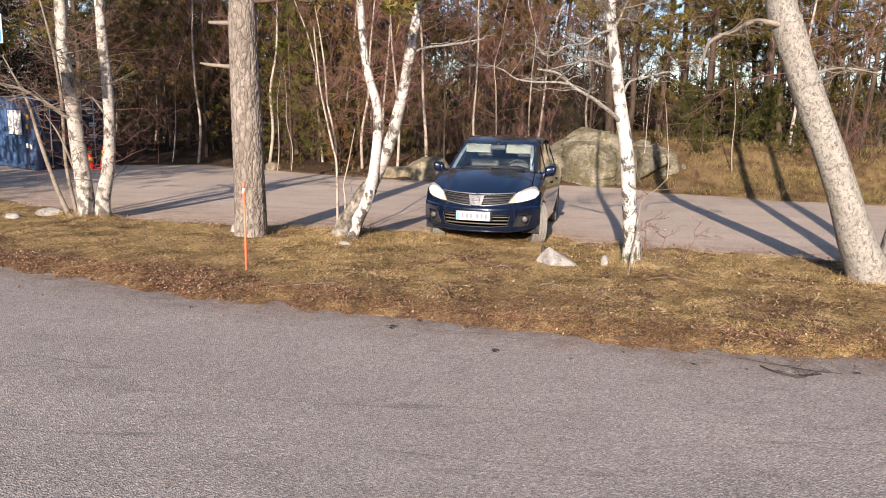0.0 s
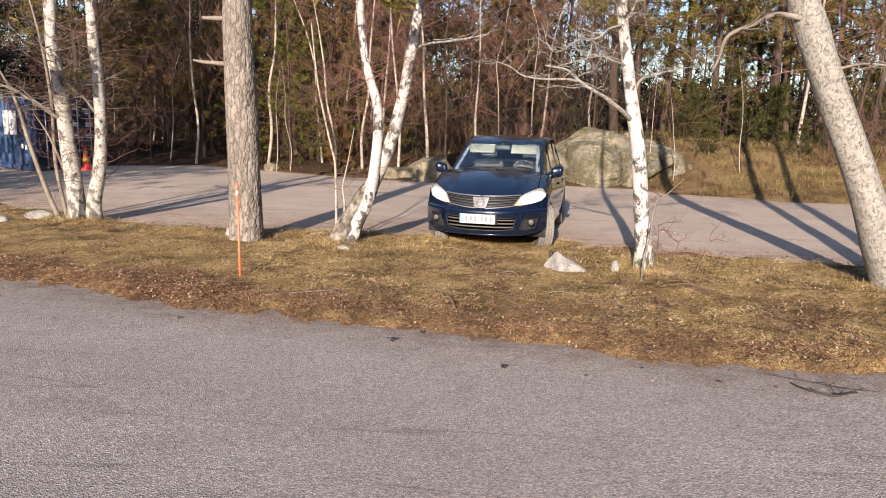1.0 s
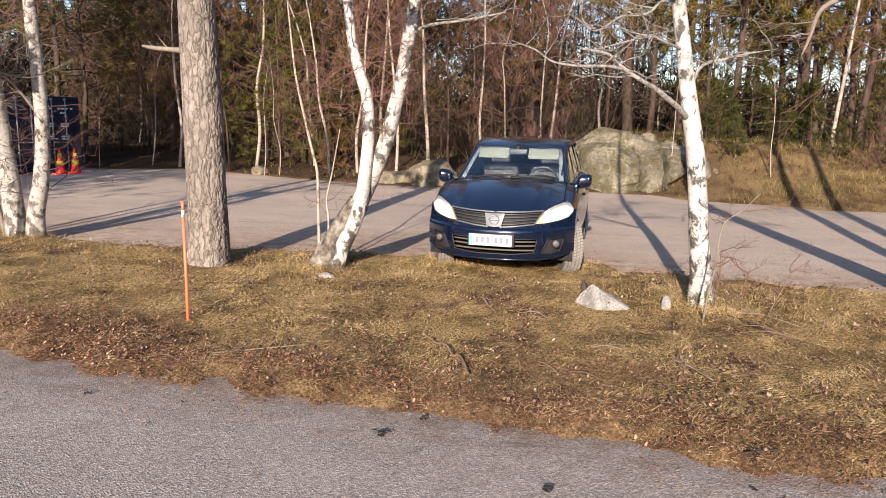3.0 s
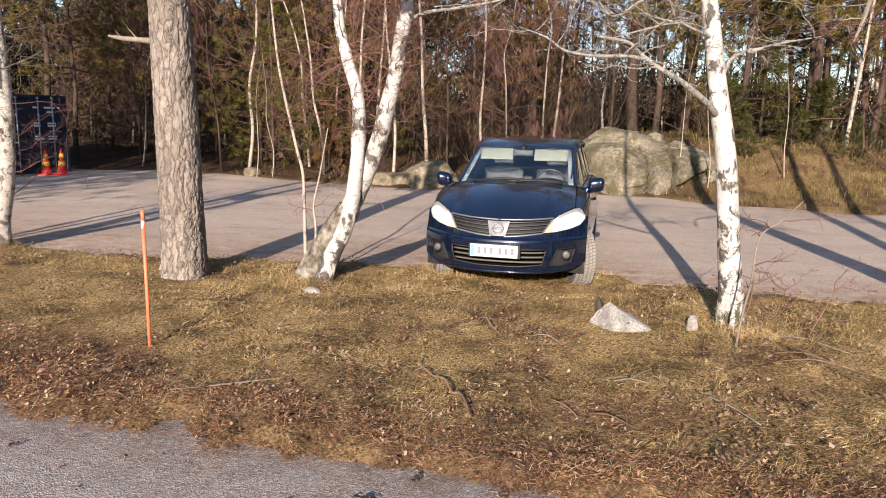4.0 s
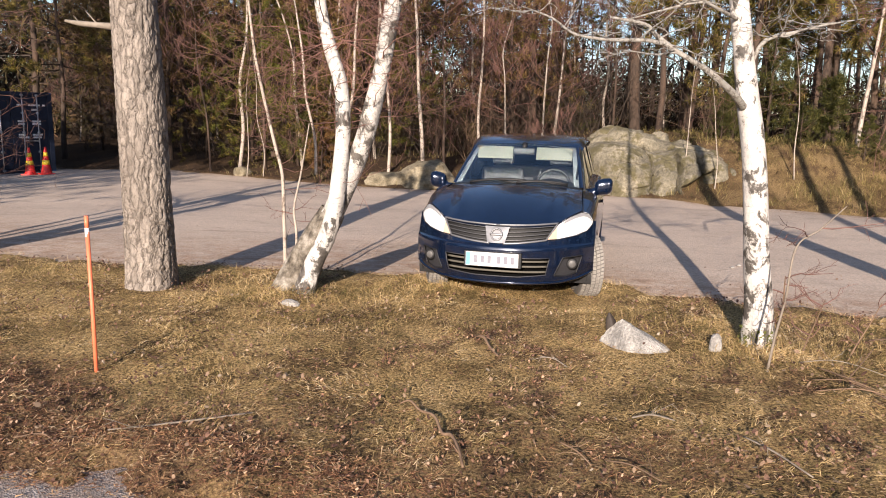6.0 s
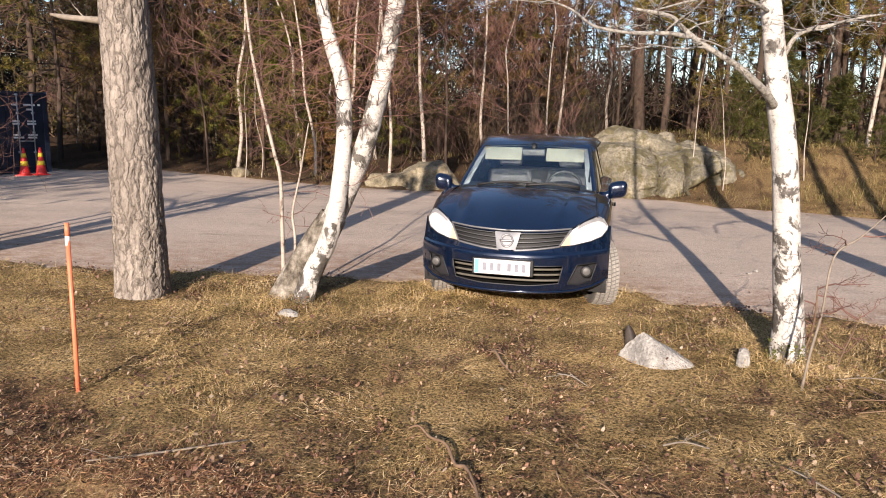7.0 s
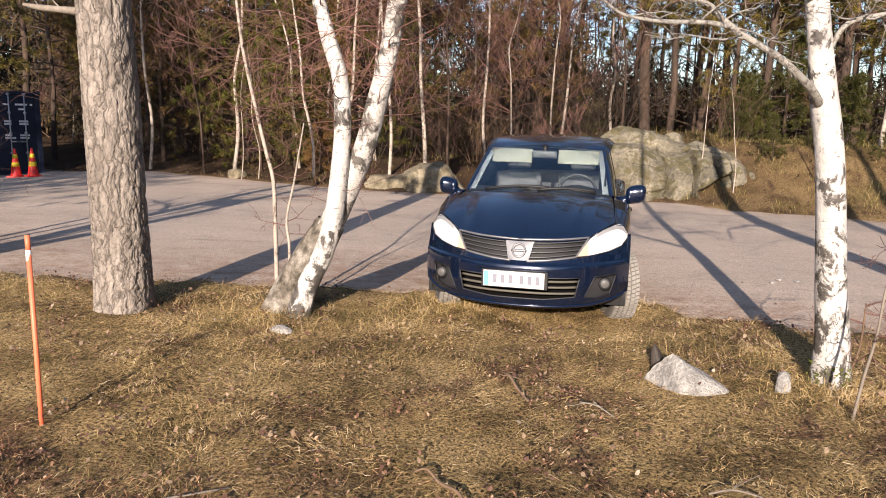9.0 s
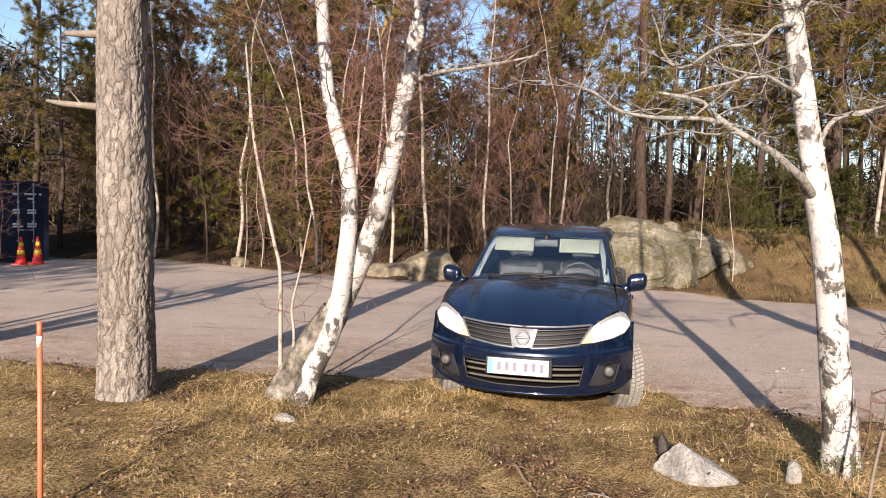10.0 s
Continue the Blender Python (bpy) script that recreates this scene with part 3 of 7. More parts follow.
def road_sheet():
    u = np.array(sorted({round(q, 3) for q in np.arange(-10, 8, 0.12)} | {round(-q, 2) for q in spread(10.2, 10.3, 0.3, 150, 1.12)} | {round(q, 2) for q in spread(8.2, 8.3, 0.3, 150, 1.12)}))
    w = np.concatenate([-np.array(spread(0, 8, 0.12, 10.2, 1.1))[::-1], [0.12, 0.24, 0.4]])
    gx, gw = np.meshgrid(u, w)
    gy = road_edge(gx) + gw
    gz = level(gx) * 0 + 0.004 * fbm(gx, gy, 0.8, 3, 41) - 0.012 * smoothstep(-0.3, 0.4, gw)
    r, c = gx.shape
    i = (np.arange(r - 1)[:, None] * c + np.arange(c - 1)[None]).ravel()
    me = quick_mesh("road", np.stack([gx, gy, gz], -1).reshape(-1, 3), np.stack([i, i + 1, i + c + 1, i + c], -1), ASPHALT, True)
    a = me.attributes.new("edge", "FLOAT", "POINT")
    a.data.foreach_set("value", smoothstep(-0.75, 0.0, gw + 0.25 * fbm(gx, gy, 1.5, 3, 44)).astype(np.float32).ravel())
    tagged(new("road", me), "worn grey asphalt road with a crumbling edge", "road", kind="structure")


def lot_sheet():
    u = np.array(sorted({round(q, 3) for q in np.arange(-18, 9, 0.15)} | {round(-q, 2) for q in spread(18.2, 18.3, 0.3, 60, 1.12)} | {round(q, 2) for q in spread(9.2, 9.3, 0.3, 60, 1.12)}))
    w = np.linspace(0, 1, 90)
    gx, gw = np.meshgrid(u, w)
    a, b = lot_near(gx) - 0.45, lot_far(gx) + 0.5
    gy = a + (b - a) * gw
    gz = level(gx) + 0.012 * fbm(gx, gy, 0.5, 3, 51) + 0.005 * fbm(gx, gy, 2.5, 2, 52) - 0.004
    r, c = gx.shape
    i = (np.arange(r - 1)[:, None] * c + np.arange(c - 1)[None]).ravel()
    me = quick_mesh("parking_lot", np.stack([gx, gy, gz], -1).reshape(-1, 3), np.stack([i, i + 1, i + c + 1, i + c], -1), GRAVEL, True)
    a = me.attributes.new("edge", "FLOAT", "POINT")
    soft = 0.5 * fbm(gx, gy, 1.1, 3, 54)
    a.data.foreach_set("value", np.maximum(smoothstep(np.where(gx < -1.5, 3.2, 1.5), 0.2, gy - lot_near(gx) + soft), smoothstep(-0.5, 0.1, gy - lot_far(gx) + soft)).astype(np.float32).ravel())
    tagged(new("parking_lot", me), "pale worn gravel and asphalt of a small parking lot", "parking lot", kind="structure")


road_sheet()
lot_sheet()


# ---- grass, litter and leaves ----
def blades(rng, x, y, length, width, lean, name, mat, label, category, sink=0.01):
    n = len(x)
    z = ground_height(x, y) - sink
    az = rng.uniform(0, 2 * np.pi, n)
    d = np.stack([np.cos(az), np.sin(az), np.zeros(n)], -1)
    s = np.stack([-d[:, 1], d[:, 0], np.zeros(n)], -1) * (width / 2)[:, None]
    p = np.stack([x, y, z], -1)
    up = np.array((0, 0, 1.0))
    c, q = np.cos(lean)[:, None], np.sin(lean)[:, None]
    mid = p + (d * q * 0.8 + up * c) * (length * 0.55)[:, None]
    tip = mid + (d * np.minimum(1, q * 1.35) + up * c * 0.35) * (length * 0.45)[:, None]
    v = np.stack([p - s, p + s, mid + s * 0.8, mid - s * 0.8, tip - s * 0.15, tip + s * 0.15], 1).reshape(-1, 3)
    i = np.arange(n)[:, None] * 6
    f = np.concatenate([i + np.array([0, 1, 2, 3]), i + np.array([3, 2, 5, 4])])
    ob = new(name, quick_mesh(name, v, f, mat))
    return tagged(ob, label, category, kind="stuff")


def scatter(rng, n, x0, x1, y0, y1, keep):
    x, y = rng.uniform(x0, x1, n), rng.uniform(y0, y1, n)
    k = rng.uniform(0, 1, n) < keep(x, y)
    return x[k], y[k]


def long_blades(rng, x, y, length, width, rise, az, name, mat, label, category, lift=0.0):
    """Grass bent over by the winter: each blade rises from its root and lies down along its heading."""
    n = len(x)
    p = np.stack([x, y, ground_height(x, y) - 0.004 + lift], -1)
    d = np.stack([np.cos(az), np.sin(az), np.zeros(n)], -1)
    bend = az + rng.normal(0, 0.5, n)
    e = np.stack([np.cos(bend), np.sin(bend), np.zeros(n)], -1)
    up = np.array((0, 0, 1.0))
    s = np.stack([-d[:, 1], d[:, 0], rng.uniform(-0.9, 0.9, n)], -1) * (width / 2)[:, None]
    k = length[:, None]
    mid = p + (d * np.sqrt(np.maximum(0.05, 1 - rise ** 2))[:, None] + up * rise[:, None]) * k * 0.5
    tip = mid + (e * np.sqrt(np.maximum(0.2, 1 - (0.5 * rise) ** 2))[:, None] + up * (rise * 0.75 - 0.28)[:, None]) * k * 0.5
    v = np.stack([p - s, p + s, mid + s * 0.85, mid - s * 0.85, tip], 1).reshape(-1, 3)
    i = np.arange(n)[:, None] * 5
    f = np.concatenate([i + np.array([0, 1, 2]), i + np.array([0, 2, 3]), i + np.array([3, 2, 4])])
    return tagged(new(name, quick_mesh(name, v, f, mat)), label, category, kind="stuff")


def leaves_at(rng, x, y, z, size, tilt, name, mat, label):
    n = len(x)
    az = rng.uniform(0, 2 * np.pi, n)
    a = np.stack([np.cos(az), np.sin(az), rng.uniform(-1, 1, n) * tilt], -1) * size[:, None]
    b = np.stack([-np.sin(az), np.cos(az), rng.uniform(-0.6, 0.6, n) * tilt], -1) * (size * rng.uniform(0.55, 0.95, n))[:, None]
    p = np.stack([x, y, z], -1)
    bend = np.array((0, 0, 1.0)) * (size * rng.uniform(-0.4, 0.6, n) * tilt)[:, None]
    v = np.stack([p - a, p - a * 0.4 - b + bend, p + a * 0.45 - b * 0.8 + bend * 0.6, p + a * 1.15 - bend, p + a * 0.3 + b * 0.9 - bend * 0.5, p - a * 0.5 + b * 0.8 + bend * 1.2], 1).reshape(-1, 3)
    i = np.arange(n)[:, None] * 6
    tagged(new(name, quick_mesh(name, v, np.concatenate([i + np.array([0, 1, 2, 5]), i + np.array([5, 2, 3, 4])]), mat)), label, "leaves", kind="stuff")


def verge_stuff():
    rng = np.random.default_rng(4)

    def pile(a, b):
        return 0.05 * smoothstep(-0.1, 0.6, fbm(a, b, 3.5, 3, 66)) * smoothstep(0.6, 1.0, verge_share(a, b))

    # bent winter grass, combed in drifting directions, thin over the rotting hollows and the needle litter
    def turf(x, y):
        near = np.where((np.abs(x + 0.6) < 4.4), 1.0, 0.45) * np.interp(y, [5.4, 8.5, 11.5], [1.0, 0.85, 0.6])
        return (verge_share(x, y) > 0.45) * near * (1 - 0.9 * litter_share(x, y)) * (1 - 0.72 * rot_share(x, y)) * np.clip(0.72 + 0.9 * fbm(x, y, 2.1, 4, 64), 0.2, 1)

    x, y = scatter(rng, 540000, -9.5, 7, 5.0, 12.4, turf)
    n = len(x)
    tuft = smoothstep(0.05, 0.55, fbm(x, y, 2.9, 3, 62))
    az = 2 * np.pi * fbm(x, y, 1.3, 3, 63) + rng.normal(0, 0.75, n)
    long_blades(rng, x, y, rng.uniform(0.025, 0.075, n) * (1 + 0.4 * tuft), rng.uniform(0.0010, 0.0023, n), np.clip(rng.normal(0.32 + 0.25 * tuft, 0.22, n), 0.02, 0.95), az, "grass", STRAW, "bent matted winter grass, straw yellow and olive", "grass", rng.uniform(0.0, 0.012, n) + 0.5 * pile(x, y))
    # needles and broken stalks lying over the litter by the road and in the hollows
    x, y = scatter(rng, 420000, -7.5, 5.2, 4.7, 11.4, lambda x, y: (verge_share(x, y) > 0.12) * np.where(np.abs(x + 0.8) < 4.2, 1.0, 0.5) * np.clip(0.06 + 0.7 * litter_share(x, y) + 0.25 * rot_share(x, y), 0, 1))
    n = len(x)
    az = rng.uniform(0, 2 * np.pi, n)
    d = np.stack([np.cos(az), np.sin(az), rng.normal(0.0, 0.3, n)], -1) * (rng.uniform(0.015, 0.075, n) / 2)[:, None]
    s = np.stack([-np.sin(az), np.cos(az), rng.uniform(-0.6, 0.6, n)], -1) * (rng.uniform(0.0016, 0.0046, n) / 2)[:, None]
    p = np.stack([x, y, ground_height(x, y) + rng.uniform(0.0, 0.022, n) + 0.6 * pile(x, y)], -1)
    v = np.stack([p - d - s, p - d + s, p + d], 1).reshape(-1, 3)
    tagged(new("brown_litter", quick_mesh("brown_litter", v, np.arange(n * 3).reshape(-1, 3), LITTER)), "rust-brown needles and broken stalks lying by the road", "litter", kind="stuff")
    # rotting leaves packed in the hollows
    x, y = scatter(rng, 150000, -7.5, 5.5, 5.0, 11.6, lambda x, y: (verge_share(x, y) > 0.3) * np.clip(0.75 * rot_share(x, y) + 0.22 * litter_share(x, y) * (x < 2), 0, 1))
    n = len(x)
    leaves_at(rng, x, y, ground_height(x, y) + rng.uniform(0.004, 0.03, n) + 0.5 * pile(x, y), rng.uniform(0.004, 0.012, n), 0.9, "rotting_leaves", DARK_LEAF, "dark rotting leaves packed in hollows of the turf")
    # loose needles, bark crumbs and dead grass strewn over the asphalt's edge
    x, y = scatter(rng, 420000, -8, 5.5, 4.4, 8.6, lambda x, y: np.exp(-np.maximum(0.03 - (y - road_edge(x) + 0.26 * fbm(x, y, 1.1, 4, 3) + 0.2 * fbm(x, y, 5.0, 3, 9)), 0) / (0.03 + 0.10 * smoothstep(0.0, 0.6, fbm(x, y, 2.0, 3, 73)))) * (y - road_edge(x) < 0.5) * np.clip(0.75 + fbm(x, y, 6.0, 3, 74), 0.1, 1))
    n = len(x)
    az = rng.uniform(0, 2 * np.pi, n)
    d = np.stack([np.cos(az), np.sin(az), rng.normal(0.0, 0.15, n)], -1) * (rng.uniform(0.012, 0.05, n) / 2)[:, None]
    s = np.stack([-np.sin(az), np.cos(az), rng.uniform(-0.6, 0.6, n)], -1) * (rng.uniform(0.0025, 0.007, n) / 2)[:, None]
    p = np.stack([x, y, np.maximum(ground_height(x, y), 0.0) + rng.uniform(0.004, 0.016, n)], -1)
    v = np.stack([p - d - s, p - d + s, p + d], 1).reshape(-1, 3)
    tagged(new("edge_litter", quick_mesh("edge_litter", v, np.arange(n * 3).reshape(-1, 3), LITTER)), "rust-brown needles and crumbs strewn along the asphalt edge", "litter", kind="stuff")
    # taller tufts at the lot's edge and round the trunks
    cx = np.array([-2.5, -2.2, -1.5, -1.2, -0.4, 0.3, 0.75, 1.3, 1.9, -7.2, -6.8, -5.2, 4.0, 3.6, 2.6, -0.9, -3.2])
    cy = np.array([9.7, 9.55, 9.7, 10.2, 10.6, 10.7, 9.4, 8.7, 8.6, 10.8, 10.7, 10.2, 8.1, 8.4, 9.0, 10.4, 10.1])
    k = rng.integers(0, len(cx), 9000)
    x, y = cx[k] + rng.normal(0, 0.28, 9000), cy[k] + rng.normal(0, 0.18, 9000)
    k = verge_share(x, y) > 0.5
    x, y = x[k], y[k]
    n = len(x)
    long_blades(rng, x, y, rng.uniform(0.07, 0.2, n), rng.uniform(0.0014, 0.003, n), np.clip(rng.normal(0.62, 0.2, n), 0.1, 0.97), rng.uniform(0, 2 * np.pi, n), "grass_tufts", STRAW, "taller dry grass tufts, straw and olive", "grass")
    # fallen leaves, dry and curled, on the turf and blown over the lot's near edge
    x, y = scatter(rng, 60000, -9, 6.5, 5.0, 12.2, lambda x, y: (verge_share(x, y) > 0.4) * np.clip(0.12 + 1.2 * fbm(x, y, 2.7, 4, 75), 0.05, 0.7) + 0.010)
    n = len(x)
    size = rng.uniform(0.006, 0.015, n) * np.where(rng.uniform(0, 1, n) < 0.08, 1.4, 1.0)
    leaves_at(rng, x, y, np.maximum(ground_height(x, y), 0.0) + 0.012 + (rng.uniform(0.01, 0.05, n) + 0.6 * pile(x, y)) * (verge_share(x, y) > 0.5), size, 0.8, "fallen_leaves", LEAF, "scattered dead leaves, brown and bleached")
    x, y = scatter(rng, 26000, -9, 6.5, 9.4, 14.5, lambda x, y: (y > lot_near(x) - 0.1) * np.exp(-(y - lot_near(x)) / 0.7) * np.clip(0.4 + 0.9 * fbm(x, y, 1.4, 3, 78), 0, 0.8))
    n = len(x)
    leaves_at(rng, x, y, np.maximum(ground_height(x, y), 0.0) + 0.014, rng.uniform(0.004, 0.012, n), 0.15, "blown_leaves", LEAF, "brown leaf bits blown over the edge of the lot")
    # long dry grass on the bank behind the lot
    x, y = scatter(rng, 100000, -9, 14, 17.0, 27.0, lambda x, y: wood_share(x, y) * np.interp(x, [-9, -3, 1.5, 4.2, 5.5, 14], [0.12, 0.15, 0.15, 0.5, 1.0, 1.0]) * np.clip(0.45 + 1.5 * fbm(x, y, 1.7, 3, 71), 0.03, 1))
    n = len(x)
    blades(rng, x, y, rng.uniform(0.10, 0.26, n) * (1 + 0.9 * smoothstep(0.0, 0.5, fbm(x, y, 1.7, 3, 71))), rng.uniform(0.005, 0.010, n), rng.uniform(0.5, 1.35, n), "bank_grass", BANK_STRAW, "long dry straw-coloured grass on the bank", "grass")
    # rust-brown litter swept along the lot's far edge
    x, y = scatter(rng, 60000, -18, 12, 17, 30, lambda x, y: np.exp(-((y - lot_far(x) - 0.25 + 0.3 * fbm(x, y, 0.9, 3, 79)) / 0.32) ** 2) * np.clip(0.5 + fbm(x, y, 1.5, 3, 80), 0.1, 0.9))
    n = len(x)
    blades(rng, x, y, rng.uniform(0.04, 0.14, n), rng.uniform(0.006, 0.014, n), rng.uniform(1.1, 1.5, n), "swept_litter", LITTER, "rust-brown leaves swept along the far edge of the lot", "litter", 0.0)
    # brown leaves and brash on the forest floor
    x, y = scatter(rng, 24000, -18, 14, 18, 32, lambda x, y: (y > lot_far(x) - 0.35 + 0.6 * fbm(x, y, 0.9, 3, 77)) * 0.8)
    n = len(x)
    blades(rng, x, y, rng.uniform(0.05, 0.25, n), rng.uniform(0.008, 0.02, n), rng.uniform(0.9, 1.5, n), "forest_litter", FOREST_LITTER, "brown leaves and needles on the forest floor", "litter", 0.0)


verge_stuff()


# ---- trees ----
def spline(pts, per=6):
    """A smooth line through points of any width (Catmull-Rom)."""
    p = np.asarray(pts, float)
    p = np.concatenate([[2 * p[0] - p[1]], p, [2 * p[-1] - p[-2]]])
    out = []
    for i in range(1, len(p) - 2):
        for t in np.arange(per) / per:
            out.append(0.5 * (2 * p[i] + (p[i + 1] - p[i - 1]) * t + (2 * p[i - 1] - 5 * p[i] + 4 * p[i + 1] - p[i + 2]) * t * t + (3 * p[i] - p[i - 1] - 3 * p[i + 1] + p[i + 2]) * t ** 3))
    out.append(p[-2])
    return np.array(out)


def unit(v):
    v = np.asarray(v, float)
    return v / max(np.linalg.norm(v), 1e-9)


def grow(geo, rng, p, d, length, r, kids, sides=4, steps=5, wander=0.16, lift=0.0, ends=None, spread_to=0.75, thin=3, least=0.0016):
    """A branch that wanders, with side twigs: kids lists the number of twigs at each further order."""
    p, d = np.asarray(p, float), unit(d)
    pts = [p]
    for _ in range(steps):
        d = unit(d + rng.normal(0, wander, 3) + np.array((0, 0, lift)))
        pts.append(pts[-1] + d * length / steps)
    pts = np.array(pts)
    geo.tube(pts, np.linspace(r, max(least, r * 0.3), len(pts)), sides, False)
    if ends is not None:
        ends.append((pts, d))
    if kids:
        for k in range(kids[0]):
            q = rng.uniform(0.22, 1.0)
            i = min(int(q * steps), steps - 1)
            at = pts[i] + (pts[i + 1] - pts[i]) * (q * steps - i)
            out = unit(unit(pts[i + 1] - pts[i]) + rng.normal(0, spread_to, 3))
            grow(geo, rng, at, out, length * rng.uniform(0.3, 0.6), max(least, r * 0.5 * (1 - 0.5 * q)), kids[1:], max(thin, sides - 1), max(2, steps - 2), wander * 1.15, lift, ends, spread_to, thin, least)


def knobby(path, radii, sides, rng, amount, flare=0.0, seed=0.0, scale=3.0):
    """A trunk: rings along a path with uneven bark; flare widens its foot into roots."""
    pts = np.asarray(path, float)
    t = np.gradient(pts, axis=0)
    t /= np.linalg.norm(t, axis=1)[:, None]
    a = np.cross(t, (0.0, 1.0, 0.05))
    a /= np.linalg.norm(a, axis=1)[:, None]
    b = np.cross(t, a)
    ang = np.arange(sides) * 2 * np.pi / sides
    along = np.concatenate([[0], np.cumsum(np.linalg.norm(np.diff(pts, axis=0), axis=1))])
    r = np.asarray(radii)[:, None] * np.ones(sides)
    for f, k in ((1.0, 1.0), (2.7, 0.5), (7.0, 0.25)):
        r = r * (1 + amount * k * fbm(np.cos(ang)[None] * 0.8 * f + 9 + seed, np.sin(ang)[None] * 0.8 * f + along[:, None] * scale * f * 0.35, 1.0, 2, 5))
    if flare:
        foot = np.exp(-along / 0.16)[:, None]
        r = r * (1 + flare * foot * (0.6 + 0.6 * np.cos(ang * 4 + seed)[None]))
    p = pts[:, None] + r[..., None] * (a[:, None] * np.cos(ang)[None, :, None] + b[:, None] * np.sin(ang)[None, :, None])
    return p


def trunk_geo(stem, rng, sides=24, per=10, amount=0.08, flare=0.25, seed=0.0):
    """stem: rows of x, y, z, radius."""
    s = spline(stem, per)
    g = Geo()
    g.grid(knobby(s[:, :3], s[:, 3], sides, rng, amount, flare, seed), True)
    return g, s


def limb(geo, rows, sides=8, per=5):
    s = spline(rows, per)
    geo.tube(s[:, :3], s[:, 3], sides)
    return s


def local(rows, base):
    return [(x - base[0], y - base[1], z - base[2], r) for x, y, z, r in rows]


def along(s, q):
    i = q * (len(s) - 1)
    k = min(int(i), len(s) - 2)
    return s[k] + (s[k + 1] - s[k]) * (i - k)


def twigs_on(geo, rng, s, n, q0, q1, length, r, kids, lift=0.02, ends=None, flat=0.25):
    for _ in range(n):
        c = along(s, rng.uniform(q0, q1))
        a = rng.uniform(0, 2 * np.pi)
        grow(geo, rng, c[:3], (math.cos(a), math.sin(a), rng.uniform(-flat, flat + 0.35)), length * rng.uniform(0.5, 1.2), r * rng.uniform(0.6, 1.2), kids, 4, 6, 0.2, lift, ends)


def big_pine():
    base = (-3.75, 9.78, 0.02)
    rng = np.random.default_rng(11)
    t = thing("pine_tree", base, "large grey-barked pine with broken dead branches on the verge", "pine tree")
    stem = local([(-3.75, 9.78, -0.1, 0.235), (-3.75, 9.78, 0.37, 0.222), (-3.76, 9.78, 0.9, 0.212), (-3.77, 9.78, 1.6, 0.206), (-3.79, 9.78, 2.5, 0.193), (-3.79, 9.78, 3.26, 0.181), (-3.7, 9.8, 6, 0.16), (-3.75, 9.7, 9, 0.12), (-3.8, 9.7, 12, 0.06)], base)
    s = spline(stem, 40)
    g = Geo()
    p = knobby(s[:, :3], s[:, 3], 120, rng, 0.03, 0.16, 2.0)
    # bark plates: raised scales parted by furrows
    ctr = s[:, None, :3]
    ang = np.arange(120)[None] * 2 * np.pi / 120
    h = s[:, 2][:, None]
    u, w = ang * 0.21 * 17.0 + 0.5 * fbm(ang * 3, h * 4.0, 1.0, 3, 8), h * 7.5 + 0.6 * fbm(ang * 2, h * 3, 1.0, 3, 9)
    n = np.abs(fbm(u, w, 1.5, 3, 15))
    ridge = smoothstep(0.02, 0.22, n)
    p = ctr + (p - ctr) * (1 + 0.06 * (ridge - 0.6) + 0.02 * fbm(u * 3, w * 3, 1.0, 2, 4))[..., None]
    g.grid(p, True)
    part("trunk", g, PINE, t)
    for rows in ([(-3.95, 9.75, 2.40, 0.035), (-4.1, 9.72, 2.41, 0.026), (-4.25, 9.7, 2.42, 0.024), (-4.38, 9.68, 2.44, 0.012)], [(-3.95, 9.75, 2.98, 0.036), (-4.1, 9.74, 2.98, 0.03), (-4.26, 9.74, 2.985, 0.022)]):
        b = Geo()
        limb(b, local(rows, base))
        if len(rows) == 4:
            grow(b, rng, local(rows, base)[1][:3], (-0.5, -0.2, 0.5), 0.16, 0.008, [1])
            grow(b, rng, local(rows, base)[2][:3], (-0.7, 0.1, 0.6), 0.12, 0.007, [])
        part("branch_stub", b, TWIG_GREY, t, "broken dead branch stub")
    b, ends = Geo(), []
    twigs_on(b, rng, s, 22, 0.62, 1.0, 2.2, 0.03, [5], 0.03, ends)
    tagged(part("branchwork", b, PINE_FAR, t), kind="stuff")
    tagged(part("crown", needle_clumps(ends, rng, 4, 16, 0.2, 0.018), NEEDLE, t), kind="stuff")


def needle_clumps(ends, rng, per, count, length, width, mat=None):
    """Tufts of needles along branch ends."""
    centres, dirs = [], []
    for pts, d in ends:
        for _ in range(per):
            q = rng.uniform(0.55, 1.0) * (len(pts) - 1)
            i = min(int(q), len(pts) - 2)
            centres.append(pts[i] + (pts[i + 1] - pts[i]) * (q - i))
            dirs.append(d)
    c, d = np.repeat(np.array(centres), count, 0), np.repeat(np.array(dirs), count, 0)
    n = len(c)
    way = d * 0.5 + rng.normal(0, 0.75, (n, 3)) + np.array((0, 0, 0.15))
    way /= np.linalg.norm(way, axis=1)[:, None]
    side = np.cross(way, rng.normal(0, 1, (n, 3)))
    side /= np.maximum(np.linalg.norm(side, axis=1), 1e-6)[:, None]
    c = c + rng.normal(0, length * 0.22, (n, 3))
    ln = (length * rng.uniform(0.5, 1.1, n))[:, None]
    v = np.stack([c - side * width, c + side * width, c + way * ln], 1).reshape(-1, 3)
    return quick_mesh("crown", v, np.arange(n * 3).reshape(-1, 3), mat or NEEDLE)


